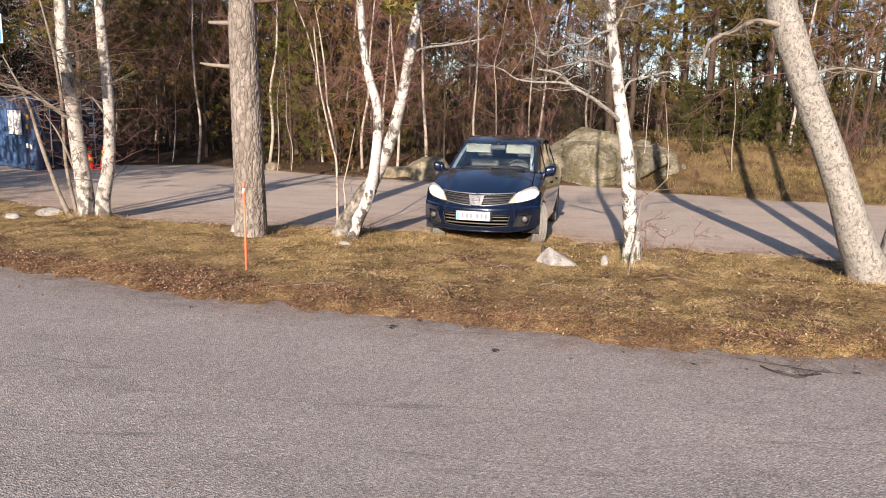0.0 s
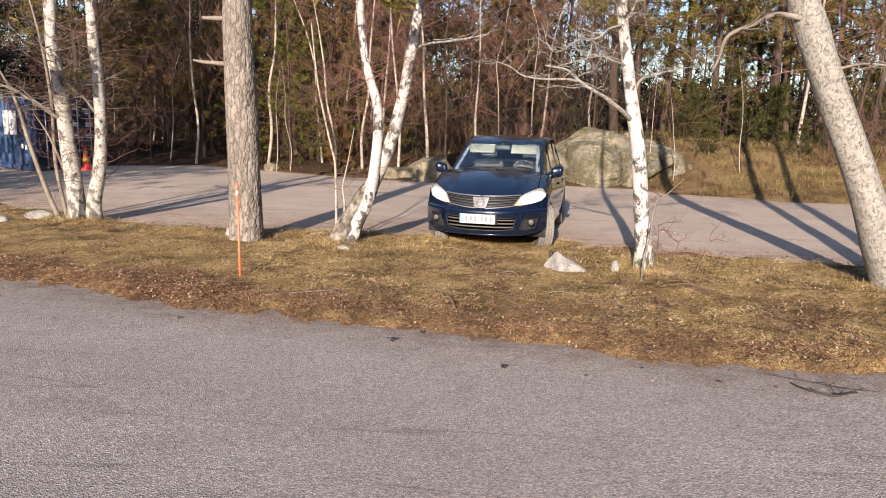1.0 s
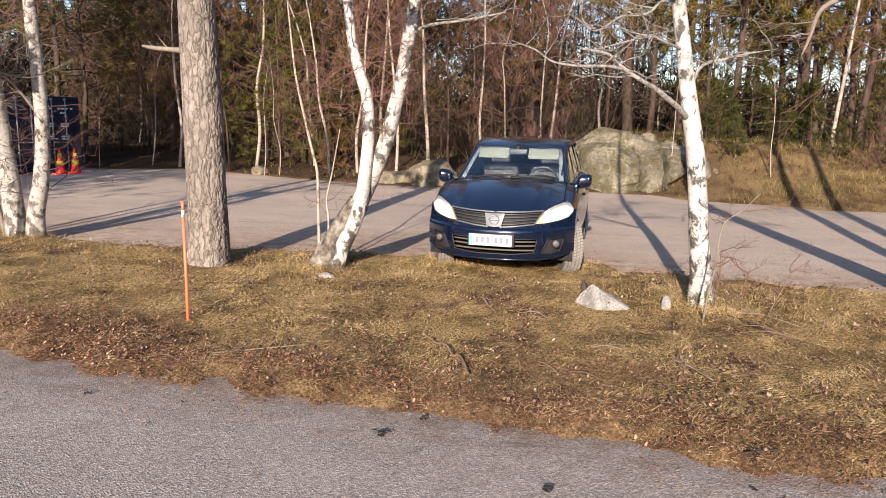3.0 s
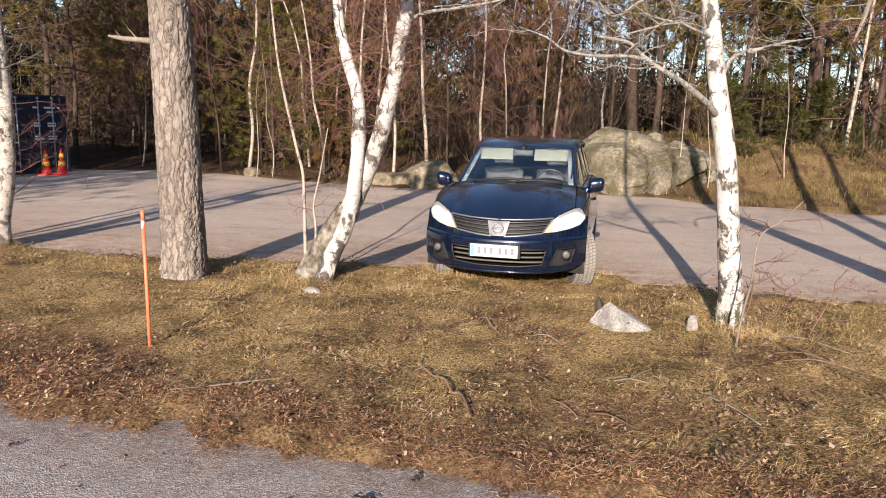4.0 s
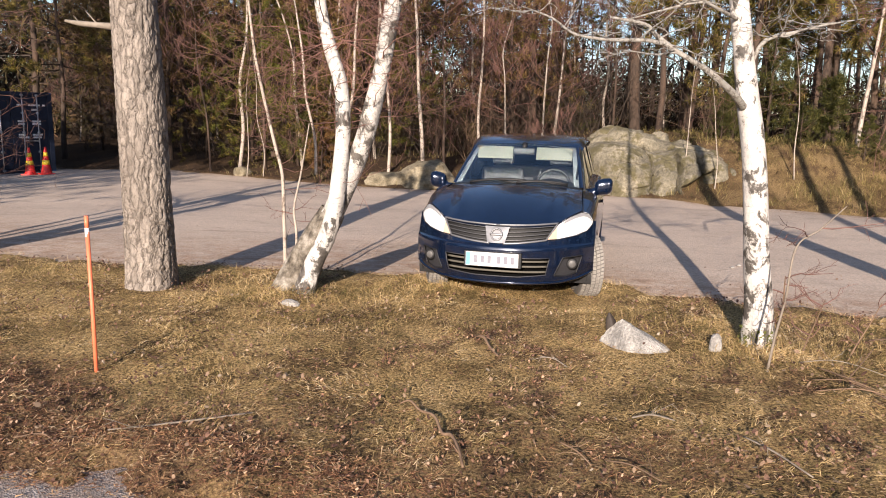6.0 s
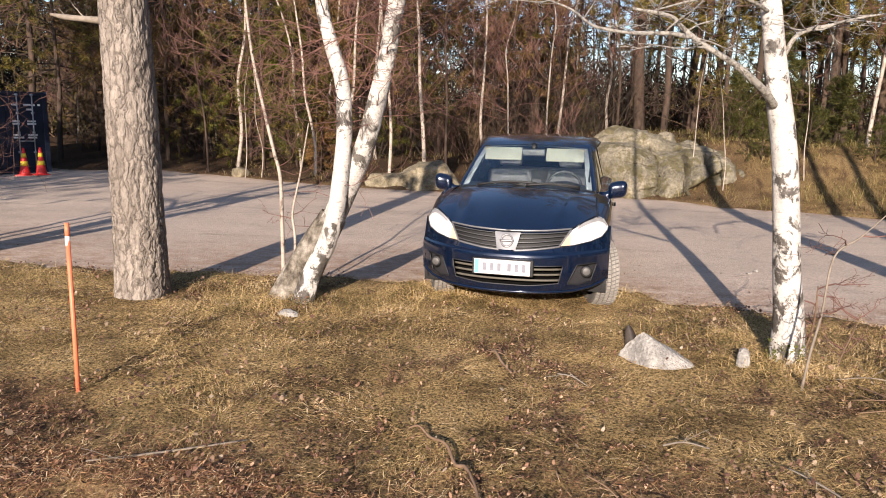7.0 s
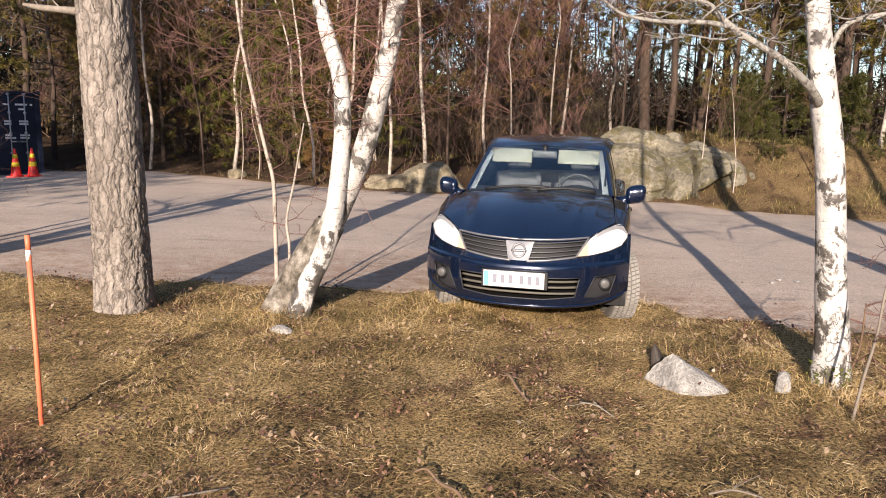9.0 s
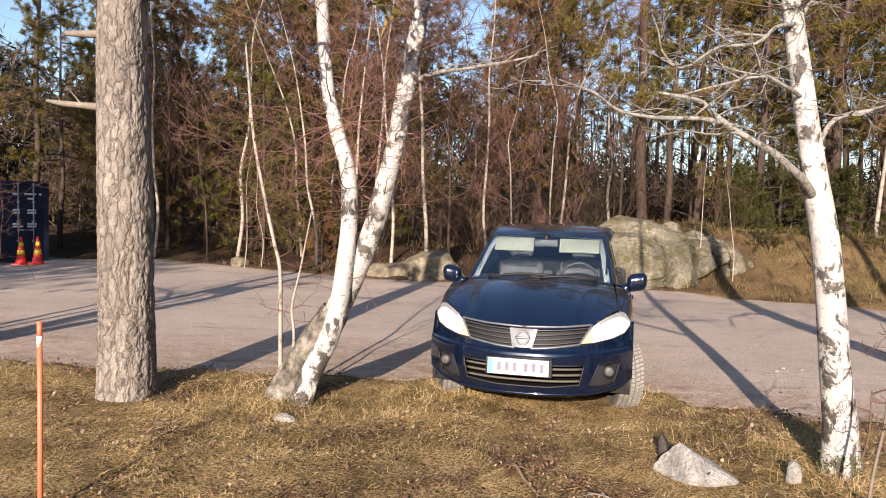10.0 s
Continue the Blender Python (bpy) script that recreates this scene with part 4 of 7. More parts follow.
def twin_birch():
    base = (-2.35, 9.95, 0.02)
    rng = np.random.default_rng(12)
    t = thing("birch_tree", base, "two-stemmed birch with white bark leaning from one mossy foot", "birch tree")
    a = local([(-2.32, 9.76, -0.05, 0.105), (-2.2, 9.78, 0.32, 0.086), (-2.08, 9.8, 0.58, 0.081), (-2.0, 9.8, 0.85, 0.076), (-1.95, 9.8, 1.21, 0.071), (-1.92, 9.8, 1.6, 0.067), (-1.94, 9.78, 1.95, 0.064), (-2.03, 9.78, 2.25, 0.06), (-2.11, 9.78, 2.6, 0.052), (-2.17, 9.78, 3.25, 0.047), (-2.3, 9.7, 5, 0.035), (-2.2, 9.7, 8, 0.012)], base)
    b = local([(-2.5, 9.98, -0.05, 0.13), (-2.38, 9.95, 0.2, 0.12), (-2.23, 9.92, 0.47, 0.114), (-2.04, 9.92, 0.805, 0.104), (-1.885, 9.92, 1.141, 0.0942), (-1.753, 9.902, 1.47, 0.0866), (-1.669, 9.9, 1.784, 0.0823), (-1.593, 9.9, 2.105, 0.0757), (-1.527, 9.9, 2.512, 0.0747), (-1.432, 9.9, 3.042, 0.0672), (-1.385, 9.9, 3.401, 0.0605), (-1.149, 9.9, 5.766, 0.0426), (-1.209, 9.9, 8.699, 0.0115)], base)
    ga, sa = trunk_geo(a, rng, 24, 12, 0.09, 0.25, 1.0)
    gb, sb = trunk_geo(b, rng, 26, 12, 0.10, 0.3, 4.0)
    part("trunk", ga, BIRCH, t, "slim white stem")
    part("trunk", gb, BIRCH_SCAR, t, "thicker grey-white stem with dark scars")
    foot = [(x, y, z, r * k) for (x, y, z, r), k in zip(b[:4], (1.2, 1.1, 1.03, 0.88))]
    gf, _ = trunk_geo(foot, rng, 48, 18, 0.42, 0.25, 9.0)
    part("root_foot", gf, FOOT_BARK, t, "rough grey-brown mossy root foot")
    br = Geo()
    limb(br, local([(-1.493, 9.9, 2.609, 0.0234), (-1.34, 9.82, 2.684, 0.0198), (-1.179, 9.77, 2.712, 0.018), (-0.913, 9.72, 2.74, 0.0153), (-0.695, 9.72, 2.778, 0.0099), (-0.487, 9.67, 2.816, 0.0054)], base))
    for q in (-1.2, -0.95, -0.8, -0.65):
        grow(br, rng, np.array((q, 9.72, 2.74)) - base, (0.8, -0.2, rng.uniform(-0.3, 0.8)), 0.35, 0.006, [2])
    part("limb", br, BIRCH_OLD, t, "bare side branch, snapped at the tip")
    tw = Geo()
    twigs_on(tw, rng, sa, 5, 0.3, 0.6, 0.6, 0.004, [4, 2])
    twigs_on(tw, rng, sa, 24, 0.45, 1.0, 1.1, 0.0055, [6, 4])
    twigs_on(tw, rng, sb, 5, 0.42, 0.62, 0.5, 0.006, [3, 2])
    twigs_on(tw, rng, sb, 24, 0.55, 1.0, 1.3, 0.006, [6, 4])
    tagged(part("twigwork", tw, TWIG_RED, t, "fine red-brown bare twigs"), kind="stuff")


def right_birch():
    base = (1.48, 8.92, 0.04)
    rng = np.random.default_rng(13)
    t = thing("birch_tree", base, "single white birch with a mossy foot and bare spreading branches", "birch tree")
    stem = local([(1.48, 8.92, -0.06, 0.125), (1.46, 8.92, 0.34, 0.104), (1.41, 8.92, 0.71, 0.092), (1.37, 8.92, 1.06, 0.088), (1.31, 8.92, 1.5, 0.084), (1.23, 8.92, 1.87, 0.079), (1.18, 8.92, 2.14, 0.07), (1.12, 8.92, 2.48, 0.065), (1.05, 8.92, 2.86, 0.059), (1.0, 8.9, 3.3, 0.055), (0.9, 8.9, 5, 0.04), (1.0, 8.9, 8, 0.012)], base)
    g, s = trunk_geo(stem, rng, 28, 14, 0.07, 0.22, 7.0)
    part("trunk", g, BIRCH, t)
    main = [(1.2, 8.88, 1.80, 0.030), (1.06, 8.72, 1.9, 0.024), (0.85, 8.62, 2.04, 0.020), (0.65, 8.6, 2.15, 0.018), (0.51, 8.6, 2.25, 0.016), (0.42, 8.58, 2.32, 0.014), (0.19, 8.55, 2.36, 0.008)]
    side = [(0.56, 8.6, 2.2, 0.015), (0.42, 8.56, 2.215, 0.014), (0.17, 8.5, 2.21, 0.012), (-0.05, 8.45, 2.24, 0.009), (-0.2, 8.4, 2.33, 0.007), (-0.4, 8.38, 2.40, 0.003)]
    up1 = [(1.1, 8.88, 2.40, 0.017), (0.94, 8.7, 2.43, 0.014), (0.78, 8.62, 2.47, 0.012), (0.56, 8.6, 2.42, 0.01), (0.31, 8.58, 2.35, 0.005)]
    up2 = [(1.04, 8.88, 2.84, 0.018), (0.87, 8.7, 2.77, 0.015), (0.74, 8.62, 2.66, 0.013), (0.52, 8.6, 2.63, 0.011), (0.33, 8.58, 2.51, 0.008), (0.2, 8.55, 2.55, 0.004)]
    r1 = [(1.22, 8.9, 2.10, 0.022), (1.3, 8.86, 2.26, 0.019), (1.48, 8.82, 2.31, 0.015), (1.62, 8.8, 2.35, 0.01), (1.9, 8.78, 2.40, 0.004)]
    r2 = [(1.06, 8.9, 2.82, 0.018), (1.12, 8.9, 2.95, 0.015), (1.2, 8.9, 3.15, 0.01)]
    for rows, lab in ((main, "thick crooked side branch"), (up1, ""), (up2, ""), (r1, ""), (r2, "")):
        b = Geo()
        sl = limb(b, local([(x, y, z, r * (1.0 if rows is main else 0.8)) for x, y, z, r in rows], base), 9)
        if rows is main:
            ss = limb(b, local(side, base), 7)
            twigs_on(b, rng, ss, 9, 0.2, 1.0, 0.38, 0.006, [3, 2])
        twigs_on(b, rng, sl, 11, 0.3, 1.0, 0.42, 0.007, [3, 2])
        part("limb", b, BIRCH_OLD, t, lab)
    tw = Geo()
    twigs_on(tw, rng, s, 22, 0.62, 1.0, 1.3, 0.006, [6, 4])
    tagged(part("twigwork", tw, TWIG_RED, t, "fine red-brown bare twigs"), kind="stuff")
    moss = Geo()
    n = 260
    a, h = rng.uniform(2.4, 5.2, n), rng.uniform(0, 0.16, n)
    for k in range(n):
        c = np.array((0.13 * math.cos(a[k]), 0.13 * math.sin(a[k]), h[k]))
        moss.add([c + rng.normal(0, 0.009, 3) for _ in range(3)], [(0, 1, 2)])
    tagged(part("moss", moss, MOSS, t, "green moss at the foot", False), kind="stuff")


def leaning_birch():
    base = (4.1, 8.4, 0.0)
    rng = np.random.default_rng(14)
    t = thing("birch_tree", base, "thick old birch leaning over the verge, bark scarred grey", "birch tree")
    a = local([(4.15, 8.4, -0.1, 0.24), (3.98, 8.4, 0.28, 0.205), (3.84, 8.4, 0.56, 0.19), (3.64, 8.4, 1.07, 0.176), (3.41, 8.4, 1.6, 0.168), (3.23, 8.4, 1.99, 0.163), (3.04, 8.4, 2.41, 0.16), (2.87, 8.4, 2.83, 0.153), (2.75, 8.4, 3.2, 0.145), (2.5, 8.4, 5, 0.11), (2.5, 8.4, 9, 0.03)], base)
    b = local([(4.3, 8.55, -0.1, 0.17), (4.42, 8.58, 0.8, 0.14), (4.6, 8.6, 2.0, 0.12), (4.8, 8.6, 4, 0.1), (4.9, 8.6, 8, 0.03)], base)
    c = local([(4.4, 8.3, -0.1, 0.16), (4.75, 8.3, 0.8, 0.13), (5.2, 8.3, 2.0, 0.12), (5.6, 8.3, 4, 0.1), (5.9, 8.3, 8, 0.03)], base)
    for k, (st, lab) in enumerate(((a, "thick leaning stem"), (b, ""), (c, ""))):
        g, s = trunk_geo(st, rng, 30, 14, 0.10, 0.2, 3.0 + k)
        part("trunk", g, BIRCH_OLD, t, lab)
        tw = Geo()
        twigs_on(tw, rng, s, 18, 0.55, 1.0, 1.4, 0.007, [6, 3])
        tagged(part("twigwork", tw, TWIG_RED, t), kind="stuff")
    for rows in ([(2.85, 8.36, 2.84, 0.034), (2.69, 8.3, 2.86, 0.03), (2.48, 8.28, 2.88, 0.026), (2.28, 8.27, 2.78, 0.023), (2.03, 8.25, 2.66, 0.02), (1.96, 8.25, 2.45, 0.014), (1.9, 8.22, 2.3, 0.007)], [(3.1, 8.4, 2.3, 0.02), (3.2, 8.3, 2.36, 0.016), (3.42, 8.2, 2.4, 0.012), (3.75, 8.1, 2.34, 0.006)]):
        br = Geo()
        s = limb(br, local(rows, base), 8)
        twigs_on(br, rng, s, 9, 0.35, 1.0, 0.45, 0.007, [3, 2])
        part("limb", br, TWIG_GREY, t)


def left_birches():
    rng = np.random.default_rng(15)
    for k, (base, rows, extra) in enumerate((
        ((-7.0, 11.0, 0.02), [(-7.0, 11.0, -0.08, 0.145), (-7.02, 11.0, 0.45, 0.128), (-7.09, 11.0, 1.18, 0.117), (-7.15, 11.0, 1.99, 0.107), (-7.23, 11.0, 2.69, 0.097), (-7.23, 11.0, 3.46, 0.088), (-7.3, 11, 6, 0.06), (-7.2, 11, 9, 0.015)], [(-7.14, 10.95, 1.60, 0.036), (-7.3, 10.85, 1.75, 0.031), (-7.5, 10.8, 1.9, 0.027), (-7.78, 10.75, 2.06, 0.023), (-8.16, 10.7, 2.16, 0.018), (-8.5, 10.65, 2.3, 0.01)]),
        ((-6.76, 11.05, 0.02), [(-6.77, 11.05, -0.08, 0.135), (-6.74, 11.05, 0.36, 0.111), (-6.61, 11.05, 0.92, 0.1), (-6.55, 11.05, 1.65, 0.09), (-6.57, 11.05, 2.44, 0.081), (-6.6, 11.05, 3.13, 0.075), (-6.6, 11.05, 6, 0.05), (-6.4, 11, 9, 0.012)], [(-6.58, 11.0, 1.7, 0.02), (-6.75, 10.9, 2.0, 0.016), (-6.95, 10.8, 2.25, 0.012), (-7.3, 10.75, 2.8, 0.006)]),
    )):
        t = thing("birch_tree", base, "white birch with dark-ringed bark beside another on the verge", "birch tree", "pair of birches")
        g, s = trunk_geo(local(rows, base), rng, 22, 12, 0.08, 0.25, 11.0 + k)
        part("trunk", g, BIRCH_RING, t)
        b = Geo()
        sl = limb(b, local(extra, base), 7)
        twigs_on(b, rng, sl, 20, 0.2, 1.0, 0.9, 0.008, [5, 3])
        part("limb", b, TWIG_GREY, t, "pale side branch with twigs")
        tw = Geo()
        twigs_on(tw, rng, s, 20, 0.2, 0.55, 0.9, 0.0055, [5, 3])
        twigs_on(tw, rng, s, 18, 0.55, 1.0, 1.3, 0.007, [5, 4])
        tagged(part("twigwork", tw, TWIG_RED, t), kind="stuff")


def sapling(rows, label, seed, twig=5, mat=None, length=0.45):
    base = rows[0][:3]
    rng = np.random.default_rng(seed)
    t = thing("sapling", base, label, "sapling")
    g = Geo()
    s = limb(g, local(rows, base), 7, 6)
    part("stem", g, mat or BIRCH_THIN, t)
    tw = Geo()
    twigs_on(tw, rng, s, twig, 0.25, 1.0, length, 0.005, [3, 2], 0.06)
    tagged(part("twigwork", tw, TWIG_RED, t), kind="stuff")


big_pine()
twin_birch()
right_birch()
leaning_birch()
left_birches()
sapling([(-7.3, 11.0, 0.0, 0.045), (-7.51, 11.0, 0.52, 0.038), (-7.7, 10.95, 1.25, 0.032), (-7.8, 10.9, 1.79, 0.024), (-7.96, 10.9, 2.15, 0.016), (-8.2, 10.9, 2.6, 0.008)], "grey leaning sapling at the foot of a birch", 21, 9, TWIG_GREY, 0.9)
sapling([(-7.24, 11.1, 0.0, 0.035), (-7.38, 11.1, 0.9, 0.03), (-7.38, 11.1, 1.89, 0.025), (-7.48, 11.1, 2.77, 0.02), (-7.66, 11.1, 3.6, 0.012)], "thin grey sapling at the foot of a birch", 22, 9, TWIG_GREY, 0.8)
sapling([(-7.15, 11.05, 0.0, 0.03), (-7.12, 11.0, 0.6, 0.025), (-7.3, 10.9, 1.3, 0.016), (-7.55, 10.9, 1.7, 0.008)], "short grey sapling at the foot of a birch", 23, 6, TWIG_GREY, 0.7)
sapling([(-2.56, 10.1, 0.02, 0.02), (-2.57, 10.1, 0.74, 0.018), (-2.58, 10.1, 1.12, 0.017), (-2.64, 10.1, 1.37, 0.016), (-2.76, 10.1, 1.9, 0.014), (-2.83, 10.1, 2.29, 0.013), (-2.9, 10.1, 3.0, 0.008)], "thin pale birch sapling beside the twin birch", 24, 14, None, 0.6)
sapling([(-2.47, 10.12, 0.02, 0.015), (-2.45, 10.1, 0.55, 0.013), (-2.47, 10.1, 0.8, 0.011), (-2.4, 10.1, 1.13, 0.009), (-2.3, 10.05, 1.6, 0.005)], "short thin birch sapling beside the twin birch", 25, 7)
sapling([(1.35, 8.32, 0.03, 0.010), (1.37, 8.3, 0.3, 0.009), (1.41, 8.3, 0.56, 0.008), (1.44, 8.3, 0.9, 0.006), (1.58, 8.3, 1.03, 0.005), (1.72, 8.3, 1.18, 0.003)], "bare thin shrub shoot beside the white birch", 26, 6, TWIG_GREY, 0.3)
sapling([(1.58, 8.95, 0.03, 0.008), (1.62, 8.9, 0.3, 0.007), (1.6, 8.85, 0.6, 0.004)], "bare reddish shrub shoot beside the white birch", 27, 7, TWIG_TAN, 0.3)
for k, (x, y, h, d) in enumerate(((1.72, 8.72, 0.4, 0.1), (1.98, 8.6, 0.42, 0.16))):
    sapling([(x, y, 0.03, 0.007), (x + d * 0.3, y, h * 0.4, 0.006), (x + d * 0.7, y - 0.02, h * 0.8, 0.004), (x + d, y - 0.05, h * 1.2, 0.002)], "bare brown shrub shoot beside the white birch", 30 + k, 7, TWIG_TAN, 0.25)


# ---- the wood behind the lot ----
def far_pine(seed, height, r, crown_from, count, needles=None, label="tall pine of the wood with a red-brown trunk and olive crown"):
    rng = np.random.default_rng(seed)
    t = thing("pine_tree", (0, 0, 0), label, "pine tree", "trees of the wood")
    lean = rng.normal(0, 0.25, 2)
    stem = [(lean[0] * q + rng.normal(0, 0.05), lean[1] * q + rng.normal(0, 0.05), height * q - 0.1, r * (1.0 - 0.8 * q)) for q in np.linspace(0, 1, 8)]
    g, s = trunk_geo(stem, rng, 8, 4, 0.06, 0.12, seed)
    part("trunk", g, PINE_FAR, t)
    b, ends = Geo(), []
    for _ in range(count):
        q = rng.uniform(crown_from, 1.0) ** 0.9
        c = along(s, min(q, 0.99))
        a = rng.uniform(0, 2 * np.pi)
        ln = (0.9 + 1.7 * (1 - q)) * rng.uniform(0.6, 1.2) + 0.3
        grow(b, rng, c[:3], (math.cos(a), math.sin(a), rng.uniform(-0.15, 0.5)), ln, 0.028, [6], 3, 4, 0.2, 0.03, ends, 0.75, 2)
    e2 = []
    for _ in range(10):
        c = along(s, rng.uniform(0.06, max(0.15, crown_from)))
        a = rng.uniform(0, 2 * np.pi)
        grow(b, rng, c[:3], (math.cos(a), math.sin(a), rng.uniform(-0.3, 0.2)), rng.uniform(0.5, 1.6), 0.014, [4, 2], 3, 3, 0.25, 0.0, e2, 0.75, 2)
    tagged(part("branchwork", b, PINE_FAR, t), kind="stuff")
    tagged(part("crown", needle_clumps(ends, rng, 2, 34, 0.2, 0.011, needles), NEEDLE, t), kind="stuff")
    return t


def young_conifer(seed, height, needles=None, label="young green conifer of the wood edge with dense needles"):
    rng = np.random.default_rng(seed)
    t = thing("young_conifer" if needles is not OAK_BROWN else "oak_bush", (0, 0, 0), label, "conifer" if needles is not OAK_BROWN else "bush", "young conifers" if needles is not OAK_BROWN else "")
    g = Geo()
    g.tube([(0, 0, -0.1), (0.03, 0, height * 0.5), (0, 0.02, height)], [0.05, 0.03, 0.008], 6)
    part("trunk", g, PINE_FAR, t)
    b, ends = Geo(), []
    for k in range(38):
        q = (k + rng.uniform(0, 1)) / 38
        a = rng.uniform(0, 2 * np.pi)
        ln = height * 0.34 * (1.05 - q) * rng.uniform(0.6, 1.25) + 0.12
        grow(b, rng, (0, 0, height * (0.06 + 0.92 * q)), (math.cos(a), math.sin(a), rng.uniform(-0.1, 0.45)), ln, 0.012, [4], 3, 3, 0.18, -0.02, ends, 0.75, 2)
    tagged(part("branchwork", b, PINE_FAR, t), kind="stuff")
    tagged(part("crown", needle_clumps(ends, rng, 2, 22, 0.13, 0.0082, needles or (SPRUCE if seed % 2 else NEEDLE)), NEEDLE, t), kind="stuff")
    return t


def far_birch(seed, height, r, white):
    rng = np.random.default_rng(seed)
    t = thing("birch_tree", (0, 0, 0), "slender bare birch of the wood with a haze of red-brown twigs", "birch tree", "trees of the wood")
    lean = rng.normal(0, 0.8, 2)
    stem = [(lean[0] * q * q + rng.normal(0, 0.05), lean[1] * q * q + rng.normal(0, 0.05), height * q - 0.1, r * (1.0 - 0.85 * q)) for q in np.linspace(0, 1, 8)]
    g, s = trunk_geo(stem, rng, 8, 4, 0.05, 0.1, seed)
    part("trunk", g, BIRCH_THIN if white else PINE_FAR, t)
    tw = Geo()
    for _ in range(28):
        q = rng.uniform(0.22, 1.0)
        c = along(s, q)
        a = rng.uniform(0, 2 * np.pi)
        grow(tw, rng, c[:3], (math.cos(a), math.sin(a), rng.uniform(0.1, 1.1)), rng.uniform(0.8, 1.9) * (1.15 - 0.5 * q), 0.012, [8, 5], 3, 4, 0.16, 0.03, None, 0.75, 2, 0.0038)
    tagged(part("twigwork", tw, TWIG_RED, t), kind="stuff")
    return t


def thicket(seed, height):
    rng = np.random.default_rng(seed)
    t = thing("bare_bush", (0, 0, 0), "tangled leafless bush of thin brown stems at the wood edge", "bush", "bushes of the wood edge")
    g = Geo()
    for _ in range(13):
        a, r = rng.uniform(0, 2 * np.pi), rng.uniform(0, 0.5)
        grow(g, rng, (r * math.cos(a), r * math.sin(a), -0.05), (math.cos(a) * 0.35, math.sin(a) * 0.35, 1), height * rng.uniform(0.5, 1.1), 0.011, [9, 5], 3, 5, 0.24, 0.0, None, 0.95, 2, 0.0034)
    tagged(part("twigwork", g, (TWIG_RED, TWIG_BROWN, TWIG_TAN, TWIG_BROWN)[seed % 4], t), kind="stuff")
    return t


def far_wood():
    """The depth of the wood: countless far twigs and needles, its shade put into their dark colours, thinning to the
    right where the sky shows.
    """
    rng = np.random.default_rng(90)
    n = 190000
    y = rng.uniform(36, 62, n)
    ang = rng.uniform(-52, 40, n)
    x = -0.5 + (y - 3) * np.tan(np.radians(ang))
    top = np.interp(ang, [-52, -36, -33, -30, -26, -23, -19, -8, 1, 6, 10, 14, 22, 40], [12, 9.5, 7, 9.5, 9, 6.3, 8, 8, 7, 6, 5, 6, 7, 8])
    h = rng.uniform(0, 1, n) ** 1.25
    thin = np.interp(ang, [-52, 0, 4, 8, 40], [1.0, 1.0, 0.35, 0.0, 0.0])
    clump = fbm(ang * 0.35, h * top * 0.5, 1.0, 3, 95)
    thin = np.where(h * top < 3.2, np.maximum(thin, 0.75), thin)
    k = (rng.uniform(0, 1, n) < thin * np.clip(1.35 - h + 1.2 * clump + np.interp(ang, [-52, -14, -4], [0.2, 0.2, 0.0]), 0.0, 1))
    x, y, z = x[k], y[k], (h * top)[k]
    z = z + ground_height(x, y)
    n = len(x)
    c = np.stack([x, y, z], -1)
    way = rng.normal(0, 1, (n, 3)) * np.array((1, 0.5, 1.3))
    way /= np.linalg.norm(way, axis=1)[:, None]
    side = np.cross(way, (0.1, 1.0, 0.1))
    side /= np.linalg.norm(side, axis=1)[:, None]
    big = np.interp(ang[k], [-52, -16, -6], [1.5, 1.5, 1.0])[:, None]
    ln, wd = rng.uniform(0.25, 0.8, n)[:, None] * big, rng.uniform(0.012, 0.045, n)[:, None] * big
    v = np.stack([c - side * wd, c + side * wd, c + way * ln], 1).reshape(-1, 3)
    tagged(new("far_wood", quick_mesh("far_wood", v, np.arange(n * 3).reshape(-1, 3), SHADED_WOOD)), "distant tangle of twigs and needles, brown and olive darkened for shade", "woodland", kind="stuff")


def far_trunks():
    """Slim trunks and high crowns against the sky, deep in the open side of the wood."""
    rng = np.random.default_rng(92)
    g = Geo()
    for _ in range(75):
        y = rng.uniform(34, 70)
        x = -0.5 + (y - 3) * math.tan(math.radians(rng.uniform(1, 36)))
        z, h, r = rest_on(x, y), rng.uniform(8, 14), rng.uniform(0.04, 0.11)
        d = rng.normal(0, 0.35)
        g.tube([(x, y, z - 0.1), (x + d * 0.4, y, z + h * 0.5), (x + d, y, z + h)], [r, r * 0.75, r * 0.25], 5, False)
        for _ in range(rng.integers(4, 12)):
            q = rng.uniform(0.1, 1.0)
            grow(g, rng, (x + d * q, y, z + h * q), (rng.normal(), rng.normal(), 0.2), rng.uniform(0.5, 1.8), 0.02, [4], 3, 3, 0.2, 0.0, None, 0.8, 2)
    tagged(new("far_trunks", g.mesh("far_trunks", PINE_FAR)), "distant dark slim trunks against the sky", "woodland", kind="stuff")


